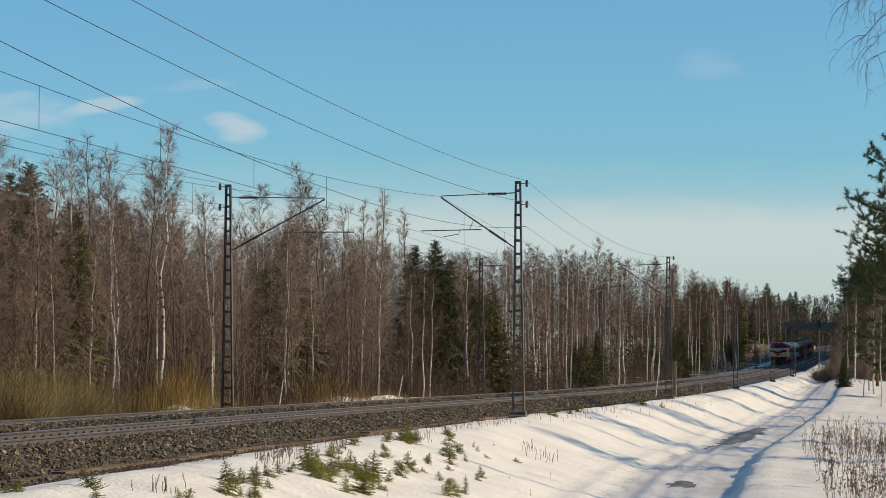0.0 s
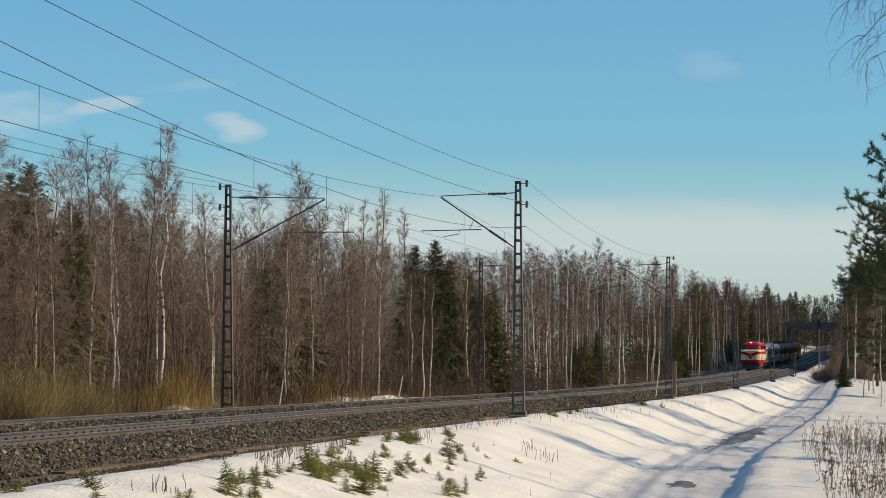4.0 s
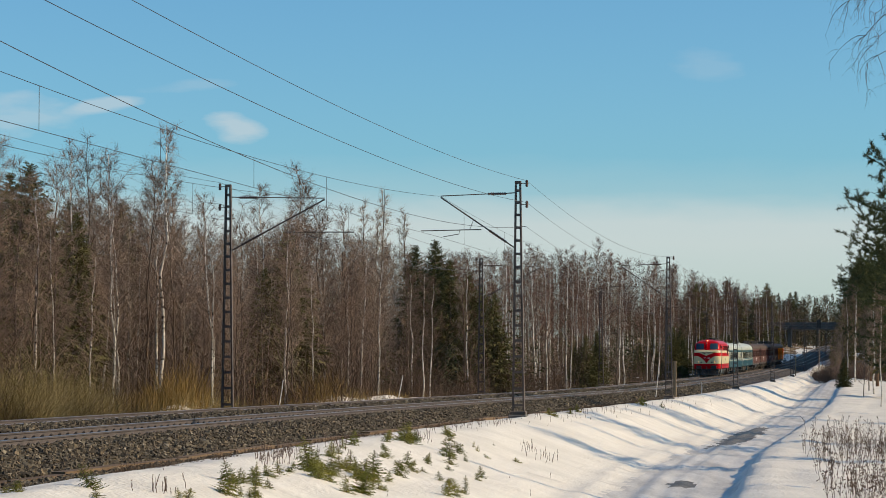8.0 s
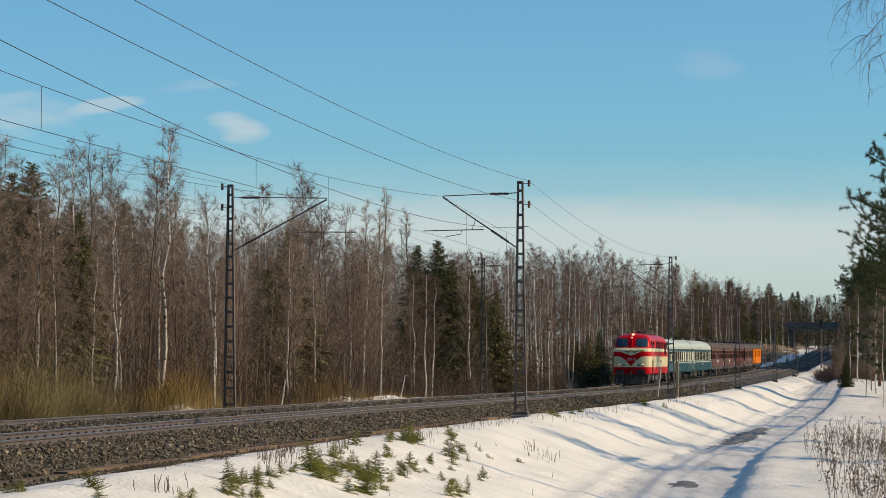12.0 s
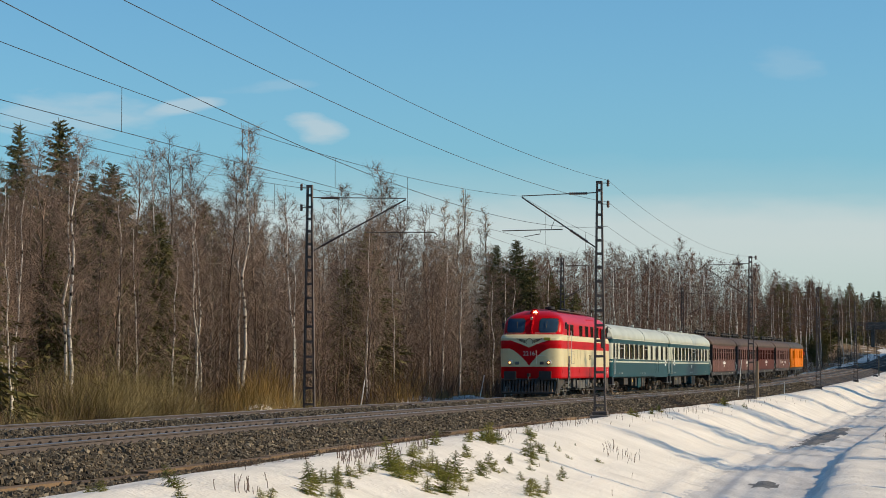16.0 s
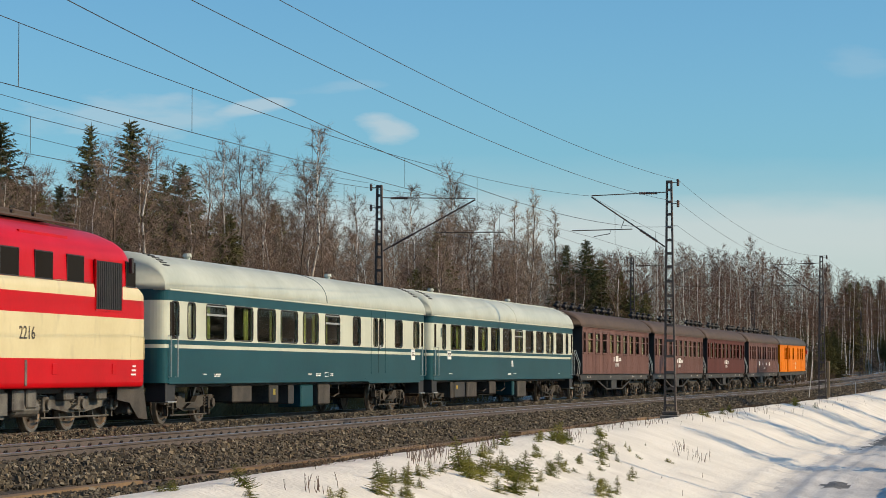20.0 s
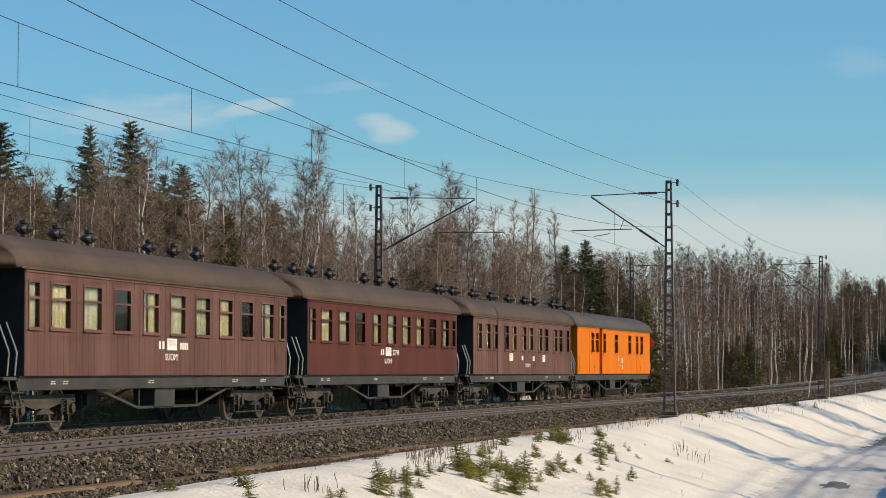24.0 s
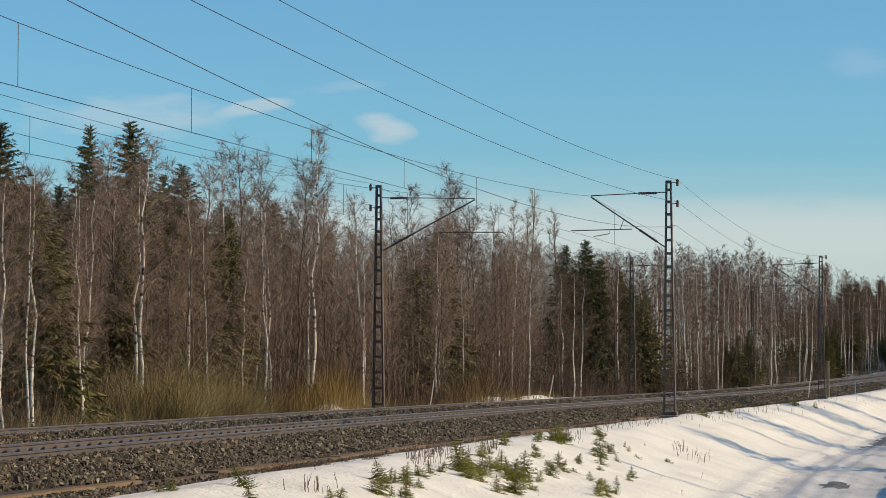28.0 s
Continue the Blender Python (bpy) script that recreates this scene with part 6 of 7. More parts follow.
            part("lens", lathe_geo([(0.05, 0.0), (0.03, 0.025)] if end > 0 else [(0.03, -0.025), (0.05, 0)], 16, "y", (sd * bx, end * (nose(bx, bz) + 0.135), bz)), MARKER if end > 0 else DARK_GLASS, rim, "glowing lamp lens" if end > 0 else "")
            part("reflector", lathe_geo([(0.098, 0.0), (0.09, 0.012)] if end > 0 else [(0.09, -0.012), (0.098, 0)], 16, "y", (sd * bx, end * (nose(bx, bz) + 0.122), bz)), LAMP_BOWL, rim)
            part("side_mirror", bbox(sd * 1.6 - 0.05, sd * 1.6 + 0.05, end * (HALF - 1.55) - 0.05, end * (HALF - 1.55) + 0.05, 3.38, 3.72, 0.02), BLACK, car)
            part("jumper_socket", bbox(sd * 0.62 - 0.1, sd * 0.62 + 0.1, end * nose(0.62, 1.66) - 0.03, end * nose(0.62, 1.66) + 0.03, 1.6, 1.75, 0.02), FRAME_GREY, car)
        buffers(car, end * (HALF - 0.05), end, 1.08, True)
        # slatted pilot under the buffer beam
        pil = part("pilot", bbox(-1.35, 1.35, end * (HALF - 0.1) - 0.08, end * (HALF - 0.1) + 0.08, 0.80, 0.92, 0.02), FRAME_DARK, car, "dark slatted snow plough")
        for k in range(17):
            x = -1.28 + 2.56 * k / 16
            yy = end * (HALF - 0.02 - 0.35 * abs(x) ** 2 * 0.3)
            part("pilot_bar", join_geo(sweep_geo([[(x - 0.045, yy - 0.03, 0.85), (x + 0.045, yy - 0.03, 0.85), (x + 0.045, yy + 0.03, 0.85), (x - 0.045, yy + 0.03, 0.85)],
                                                   [(x - 0.045, yy + end * 0.22 - 0.03, 0.22), (x + 0.045, yy + end * 0.22 - 0.03, 0.22), (x + 0.045, yy + end * 0.22 + 0.03, 0.22), (x - 0.045, yy + end * 0.22 + 0.03, 0.22)]])), SOLE, pil)
        part("pilot_foot", bbox(-1.36, 1.36, end * (HALF + 0.1) - 0.1, end * (HALF + 0.1) + 0.12, 0.14, 0.26, 0.03), SOLE, pil)
        for sd in (-1, 1):
            out = [(HALF - 0.15, 0.92), (HALF + 0.15, 0.16), (HALF - 0.5, 0.2), (HALF - 1.1, 0.55), (HALF - 1.9, 0.62), (HALF - 1.9, 0.92)]
            part("corner_plate", sweep_geo([[(xx, end * a, z) for a, z in out] for xx in (sd * 1.38, sd * 1.42)]), FRAME_DARK, pil)

    # side windows, cab doors, grille, hatches
    W = ((0.54, 1.0, 2.98, 3.62), (1.6, 2.54, 2.97, 3.62), (4.56, 5.5, 2.97, 3.62), (6.56, 7.5, 2.97, 3.62), (8.4, 9.34, 2.97, 3.62), (10.2, 11.15, 2.97, 3.62), (13.85, 14.45, 3.02, 3.62))
    for sd in (-1, 1):
        for a, b, z0, z1 in W:
            y0, y1 = c - b, c - a
            z0 = 3.1
            xs = sd * 1.515
            f = part("window", ring_frame(xs, y0, y1, z0, z1, 0.022, 0.010), BLACK, car, "dark side window")
            part("pane", box_geo(min(xs, xs + sd * 0.004), max(xs, xs + sd * 0.004), y0, y1, z0, z1), DARK_GLASS, f)
        y0, y1 = c - 13.45, c - 11.8
        g = part("grille", ring_frame(sd * 1.555, y0, y1, 2.55, 3.58, 0.03, 0.014), RED, car, "dark louvred air intake")
        part("grille_backing", box_geo(min(sd * 1.5, sd * 1.558), max(sd * 1.5, sd * 1.558), y0, y1, 2.55, 3.58), BLACK, g)
        for k in range(14):
            yy = y0 + (y1 - y0) * (k + 0.5) / 14
            part("louvre", box_geo(min(sd * 1.55, sd * 1.572), max(sd * 1.55, sd * 1.562), yy - 0.018, yy + 0.018, 2.56, 3.57), BLACK, g)
        for yy in (c - 0.42, c - 1.22):
            handrail(car, sd * 1.555, yy, 1.62, 3.3, 0.07)
        door = part("cab_door", ring_frame(sd * 1.553, c - 1.15, c - 0.48, 1.5, 3.0, 0.012, 0.006), CREAM, car)
        part("door_step", box_geo(min(sd * 1.56, sd * 1.6), max(sd * 1.56, sd * 1.6), c - 1.02, c - 0.6, 0.9, 2.02), FRAME_GREY, door)
        for k in range(6):
            zz = 0.98 + 0.2 * k
            part("step_hole", bbox(min(sd * 1.59, sd * 1.606), max(sd * 1.59, sd * 1.606), c - 1.0, c - 0.62, zz - 0.055, zz + 0.055, 0.003), BLACK, door)
        for zz in (0.45, 0.7):
            part("step", bbox(min(sd * 1.35, sd * 1.6), max(sd * 1.35, sd * 1.6), c - 1.05, c - 0.57, zz, zz + 0.04, 0.01), CHROME, door)
        part("step_rail", join_geo(*[tube_geo([(sd * 1.58, c - yy, 0.42), (sd * 1.58, c - yy, 0.95)], 0.014, 5) for yy in (0.57, 1.05)]), CHROME, door)
        for a, b, z0, z1 in ((1.75, 2.55, 1.66, 2.28), (3.7, 4.5, 1.9, 2.36), (14.1, 15.0, 1.52, 2.0)):
            part("hatch", ring_frame(sd * 1.553, c - b, c - a, z0, z1, 0.012, 0.005), DARK_LETTER if a < 2 else CREAM, car)
        for a in (-0.9, 4.3, 9.4, 13.0):
            part("fuel_filler", bbox(min(sd * 1.55, sd * 1.565), max(sd * 1.55, sd * 1.565), c - a - 0.13, c - a + 0.13, 1.17, 1.4, 0.01), RED, car)
        part("drain_strip", bbox(min(sd * 1.55, sd * 1.562), max(sd * 1.55, sd * 1.562), c - 7.9, c - 7.78, 0.95, 1.46, 0.006), FRAME_GREY, car)
        part("roof_louvre", box_geo(min(sd * 1.2, sd * 1.36), max(sd * 1.2, sd * 1.36), c - 10.6, c - 7.9, 3.93, 4.02), RED, car)
    lettering("2216", 0.36, DARK_LETTER, car, -1.556, c - 7.9, 1.98, wide=1.2)
    lettering("2216", 0.36, DARK_LETTER, car, 0, 0, 0).matrix_basis = Matrix.Translation((1.556, c - 7.9, 1.98)) @ Matrix(((0, 0, 1), (1, 0, 0), (0, 1, 0))).to_4x4()
    num = lettering("2216", 0.30, GREY_LETTER, car, 0.02, nose(0, 2.14) + 0.012, 2.14, front=True)
    for k in range(3):
        part("small_print", box_geo(-1.558, -1.553, c - 14.42, c - 14.2 + 0.05 * k, 1.33 - 0.09 * k, 1.37 - 0.09 * k), WHITE, car)
    # winged wheel on the nose, plain shapes
    ye = nose(0.1, 2.75) + 0.006
    em = part("winged_emblem", join_geo(*[tube_geo([(0.17 * math.cos(a), ye, 2.72 + 0.17 * math.sin(a)), (0.17 * math.cos(a + 0.42), ye, 2.72 + 0.17 * math.sin(a + 0.42))], 0.018, 5) for a in np.arange(0, 6.28, 0.4189)]), DARK_LETTER, car, "dark winged wheel emblem")
    for sd in (-1, 1):
        for k in range(3):
            part("feather", sweep_geo([[(sd * 0.2, ye, 2.82 - 0.06 * k), (sd * 0.2, ye, 2.78 - 0.06 * k), (sd * (0.62 - 0.1 * k), ye - 0.012, 2.86 - 0.06 * k), (sd * (0.66 - 0.1 * k), ye - 0.012, 2.9 - 0.06 * k)],
                                        [(sd * 0.2, ye + 0.012, 2.82 - 0.06 * k), (sd * 0.2, ye + 0.012, 2.78 - 0.06 * k), (sd * (0.62 - 0.1 * k), ye, 2.86 - 0.06 * k), (sd * (0.66 - 0.1 * k), ye, 2.9 - 0.06 * k)]]), DARK_LETTER, em)
    part("yellow_plate", bbox(-1.05, -0.72, nose(0.9, 2.86) - 0.02, nose(0.75, 2.86) + 0.012, 2.80, 2.94, 0.006), YELLOW, car, "small yellow plate")
    part("nose_door_handle", join_geo(tube_geo([(-0.35, nose(0.35, 1.9) + 0.03, 1.62), (-0.35, nose(0.35, 2.3) + 0.03, 2.3)], 0.014, 5), tube_geo([(-0.42, nose(0.42, 2.0) + 0.03, 2.05), (-0.8, nose(0.8, 2.0) + 0.03, 2.03)], 0.01, 5)), CHROME, car)
    # roof gear
    for a, r, h in ((2.9, 0.26, 0.17), (7.6, 0.30, 0.17)):
        part("exhaust", lathe_geo([(r * 0.8, 0), (r, 0.06), (r, h), (r * 0.6, h + 0.02)], 16, "z", (-0.25, c - a, 4.40)), BLACK, car, "sooty black exhaust")
    for sd in (-1, 1):
        part("roof_rail", tube_geo([(sd * 0.85, c - 1.4, 4.36), (sd * 0.85, c - 12.5, 4.36)], 0.03, 5), BROWN_ROOF, car)
        part("roof_walkway", bbox(sd * 0.62 - 0.14, sd * 0.62 + 0.14, c - 10.8, c - 2.4, 4.38, 4.42, 0.01), BROWN_ROOF, car)
    for a in (8.6, 9.8, 11.0):
        part("roof_hatch", bbox(-0.7, 0.7, c - a - 0.5, c - a + 0.5, 4.38, 4.52, 0.03), BROWN_ROOF, car)
    # running gear
    part("underframe", bbox(-1.2, 1.2, -HALF + 0.4, HALF - 0.4, 0.78, 0.95, 0.02), FRAME_DARK, car)
    tank = part("fuel_tank", bbox(-1.35, 1.35, c - 7.5, c - 4.7, 0.3, 0.9, 0.08, 2), FRAME_GREY, car, "dull grey fuel tank")
    for yy in (c - 5.4, c - 6.7):
        part("tank_strap", box_geo(-1.37, 1.37, yy - 0.03, yy + 0.03, 0.29, 0.9), FRAME_GREY, tank)
    for k, (a, w, h) in enumerate(((8.0, 0.3, 0.35), (8.7, 0.25, 0.3), (3.9, 0.3, 0.35), (14.9, 0.35, 0.5))):
        part("equipment_box", bbox(-1.36, -1.0, c - a - w, c - a + w, 0.9 - h - 0.1, 0.88, 0.03), FRAME_GREY, car)
    part("air_reservoir", lathe_geo([(0.1, -0.7), (0.17, -0.62), (0.17, 0.62), (0.1, 0.7)], 14, "y", (-1.15, c - 8.6, 0.5)), FRAME_GREY, car)
    bogie(car, c - 1.75, 2.05, 0.56, FRAME_GREY, "new")
    bogie(car, c - 12.0, 2.05, 0.56, FRAME_GREY, "new")
    for ax in (-0.8, -2.7, -11.0, -13.0):
        part("brake_cylinder", bbox(-1.3, -1.05, c + ax - 0.28, c + ax + 0.28, 0.62, 0.86, 0.04), FRAME_GREY, car)
    return car, c, 18.5


# ---------------------------------------------------------------- blue and ivory coaches
def roof_geo(L, half, z_edge, z_top, dome, flat=2.2, n=18, inset=0.0):
    """A rounded roof whose ends dome down."""
    rings = []
    ys = [-L / 2 + dome * math.sin(math.pi / 2 * k / 7) ** 2 * 1.0 for k in range(8)]
    ys += [-y for y in reversed(ys)]
    for y in ys:
        e = max(0.0, 1 - (L / 2 - abs(y)) / dome) if dome else 0
        k = math.sqrt(max(0.0, 1 - e ** 2.2))
        top = z_edge + 0.04 + (z_top - z_edge - 0.04) * (0.72 + 0.28 * k)
        ring = []
        for i in range(n + 1):
            a = math.pi * i / n
            cx, sz = math.cos(a), math.sin(a)
            ring.append((half * math.copysign(abs(cx) ** (2 / flat), cx), y, z_edge + (top - z_edge) * abs(sz) ** (2 / flat)))
        ring += [(-half + 0.03, y, z_edge - 0.02), (half - 0.03, y, z_edge - 0.02)]
        rings.append(ring)
    return sweep_geo(rings)


def blue_coach(first_loc, last_loc, windows, dark_mid, label, extra):
    L = last_loc - first_loc
    mid = (first_loc + last_loc) / 2
    body = L - 0.7
    car = thing("passenger_coach", label=label, category="railway coach", group="blue coaches")
    H = 1.52
    sq = body / 2 - 0.34                       # where the rounded ends begin
    bands = ((1.06, 1.87, PETROL), (1.87, 1.955, IVORY), (1.955, 2.06, PETROL), (2.06, 2.97, IVORY), (2.97, 3.22, PETROL))
    holes = []
    for a, b, kind in windows:
        y0, y1 = mid - b, mid - a
        if abs(y0) < sq and abs(y1) < sq:
            holes.append((y0, y1, 2.10, 2.95))
    for sd in (-1, 1):
        for z0, z1, mt in bands:
            hs = holes if z0 > 2 and z1 < 3 else []
            nm = {True: "waist_band", False: "side_panel"}[z1 - z0 < 0.3]
            part(nm, holed_wall(sd * H, -sq, sq, z0, z1, hs, 0.06), mt, car)
        part("rain_strip", bbox(min(sd * (H - 0.02), sd * (H + 0.02)), max(sd * (H - 0.02), sd * (H + 0.02)), -sq, sq, 3.2, 3.24, 0.008), IVORY, car)
        for (a, b, kind), k in zip(windows, range(99)):
            y0, y1 = mid - b, mid - a
            if not (abs(y0) < sq and abs(y1) < sq):
                continue
            cur = ()
            if kind in ("g", "t"):
                cur = (((CURTAIN, 0.72, 0.97),), ((CURTAIN, 0.03, 0.2), (CURTAIN, 0.6, 0.97)), ((CURTAIN, 0.62, 0.9),), ((CURTAIN, 0.05, 0.3), (CURTAIN, 0.86, 0.98)), ((CURTAIN, 0.02, 0.12),))[k % 5]
            elif kind == "w":
                cur = ((CURTAIN_WHITE, 0.0, 1.0),)
            elif kind == "n" and k % 3 == 0:
                cur = ((CURTAIN_WHITE, 0.0, 0.25),)
            rounded_window(car, sd * H, y0, y1, 2.10, 2.95, IVORY, GLASS, 2.70 if kind == "t" else None, cur)
    # rounded ends, band by band
    for end in (-1, 1):
        for z0, z1, mt in bands:
            rings = []
            for z in (z0, z1):
                ring = []
                for k in range(25):
                    a = math.pi * k / 24
                    ca, sa = math.cos(a), math.sin(a)
                    ring.append((H * math.copysign(abs(ca) ** 0.28, ca), end * (sq + 0.34 * abs(sa) ** 0.7), z))
                for k in range(24, -1, -1):
                    a = math.pi * k / 24
                    ca, sa = math.cos(a), math.sin(a)
                    ring.append(((H - 0.05) * math.copysign(abs(ca) ** 0.28, ca), end * (sq + 0.29 * abs(sa) ** 0.7), z))
                rings.append(ring)
            part("end_panel", sweep_geo(rings), mt, car)
        part("gangway_bellows", join_geo(*[box_geo(-0.62, 0.62, end * (body / 2 + 0.02 + 0.07 * k) - 0.025, end * (body / 2 + 0.02 + 0.07 * k) + 0.025, 1.05, 3.25) for k in range(6)]), RUBBER, car)
        for sd in (-1, 1):
            for yy in (sq - 0.42, sq + 0.06):
                handrail(car, sd * H, end * yy, 1.2, 2.15, 0.07)
            # door in the rounded corner with its narrow window, and the step well
            yd = end * (sq - 0.18)
            d = part("door", box_geo(min(sd * (H - 0.05), sd * (H + 0.004)), max(sd * (H - 0.05), sd * (H + 0.004)), yd - 0.2, yd + 0.2, 1.08, 2.06), PETROL, car)
            part("door_window", box_geo(min(sd * (H - 0.05), sd * (H + 0.008)), max(sd * (H - 0.05), sd * (H + 0.008)), yd - 0.13, yd + 0.13, 2.14, 2.93), DARK_GLASS, d)
            part("step_well", bbox(min(sd * 1.0, sd * (H - 0.03)), max(sd * 1.0, sd * (H - 0.03)), yd - 0.33, yd + 0.33, 0.62, 1.06, 0.01), BLACK, d)
            part("step", bbox(min(sd * 1.15, sd * (H + 0.03)), max(sd * 1.15, sd * (H + 0.03)), yd - 0.3, yd + 0.3, 0.6, 0.64, 0.01), CHROME, d)
        buffers(car, end * (body / 2 - 0.05), end)
        part("end_socket", bbox(-1.2, -1.0, end * (body / 2 - 0.3) - 0.05, end * (body / 2 - 0.3) + 0.05, 3.0, 3.2, 0.02), BLACK, car)
    roof = part("roof", roof_geo(body - 0.06, H + 0.01, 3.22, 4.14, 0.42, 2.45), WHITE_ROOF, car, "weathered greenish-white rounded roof", True)
    for end in (-1, 1):
        for k in range(6):
            u = radians(146 - 5.5 * k)
            cx, cz = H * math.copysign(abs(math.cos(u)) ** (2 / 2.45), math.cos(u)), 3.22 + 0.92 * math.sin(u) ** (2 / 2.45)
            part("roof_vent_slot", box_geo(cx - 0.02, cx + 0.02, end * (sq - 0.35) - 0.22, end * (sq - 0.35) + 0.22, cz - 0.012, cz + 0.022), BLACK, roof)
    for k in range(0 if dark_mid else 6):
        xx = -0.78 + 0.26 * k
        zz = 3.22 + 0.92 * (1 - (abs(xx) / H) ** 2.45) ** (1 / 2.45)
        part("roof_ridge", bbox(xx - 0.016, xx + 0.016, -sq + 0.4, sq - 0.4, zz - 0.02, zz + 0.025, 0.008), WHITE_ROOF, roof)
    part("roof_seam", tube_geo([((H + 0.012) * math.copysign(abs(math.cos(u)) ** (2 / 2.45), math.cos(u)), -0.8, 3.222 + 0.92 * math.sin(u) ** (2 / 2.45)) for u in np.linspace(0.03, 3.11, 21)], 0.012, 4), PETROL if dark_mid else WHITE_ROOF, roof)
    for y in (-sq * 0.5, sq * 0.55):
        part("roof_vent", lathe_geo([(0.08, 0), (0.08, 0.1), (0.13, 0.12), (0.1, 0.2)], 10, "z", (0, y, 4.13)), WHITE_ROOF, roof)
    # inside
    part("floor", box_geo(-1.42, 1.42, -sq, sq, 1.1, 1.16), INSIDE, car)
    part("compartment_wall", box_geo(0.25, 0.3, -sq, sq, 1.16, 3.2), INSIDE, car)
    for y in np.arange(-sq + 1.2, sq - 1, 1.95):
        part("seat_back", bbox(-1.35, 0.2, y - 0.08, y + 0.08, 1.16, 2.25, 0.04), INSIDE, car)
    # underneath
    part("underframe", bbox(-1.3, 1.3, -sq, sq, 0.95, 1.08, 0.02), FRAME_DARK, car)
    part("lower_edge", bbox(-H - 0.005, H + 0.005, -sq, sq, 1.03, 1.07, 0.01), PETROL, car)
    for a, b, z0, mt in extra:
        part("equipment_box", bbox(-1.42, -0.75, mid - b, mid - a, z0, 0.97, 0.03), mt, car)
    for k in range(5):
        y = -3.0 + 1.6 * k
        part("pipe", tube_geo([(-1.25, y, 0.95), (-1.28, y, 0.7), (-1.2, y + 0.3, 0.6), (-0.9, y + 0.3, 0.6)], 0.025, 5), FRAME_DARK, car)
    part("air_tank", lathe_geo([(0.1, -0.8), (0.19, -0.7), (0.19, 0.7), (0.1, 0.8)], 14, "y", (-0.95, mid - (first_loc + L * 0.56), 0.7)), FRAME_GREY, car)
    part("generator", bbox(-0.7, 0.7, -2.2, 2.0, 0.45, 0.97, 0.06), FRAME_DARK, car)
    for ob in car.children:                    # the body hangs low over its bogies
        ob.location.z -= 0.09
    return car, mid, L, body


def coach_bogies(car, mid, locs, r=0.48):
    for a, b in locs:
        bogie(car, mid - (a + b) / 2, abs(b - a) / 2, r, FRAME_DARK, "new")


# ---------------------------------------------------------------- wooden coaches and van
def ventilator(car, y, x=0.0, z=4.02):
    """A drum on a short neck, four pointed cowls round it and a flat cap."""
    g = [lathe_geo([(0.085, -0.05), (0.07, 0.11), (0.115, 0.15), (0.13, 0.22), (0.115, 0.30), (0.075, 0.33), (0.105, 0.36), (0.10, 0.42), (0.03, 0.44)], 12, "z", (x, y, z))]
    for k in range(4):
        d = Vector((math.cos(k * math.pi / 2), math.sin(k * math.pi / 2), 0))
        c = Vector((x, y, z + 0.23))
        g.append(tube_geo([c + d * 0.07, c + d * 0.12, c + d * 0.185, c + d * 0.21], [0.10, 0.09, 0.04, 0.012], 8))
    part("roof_ventilator", join_geo(*g), BLACK, car, "black cowled roof ventilator")


def notice(car, y, z, w, h, x=-1.472):
    s = part("paper_notice", bbox(x - 0.012, x, y - w / 2, y + w / 2, z - h / 2, z + h / 2, 0.004), WHITE, car, "white paper notice with small print")
    print_lines(car, x - 0.0125, y, z + h * 0.3, w * 0.75, 3, GREY_LETTER, s)
    part("red_line", box_geo(x - 0.015, x - 0.012, y - 0.02, y + w * 0.36, z + h * 0.28, z + h * 0.38), TAIL, s)


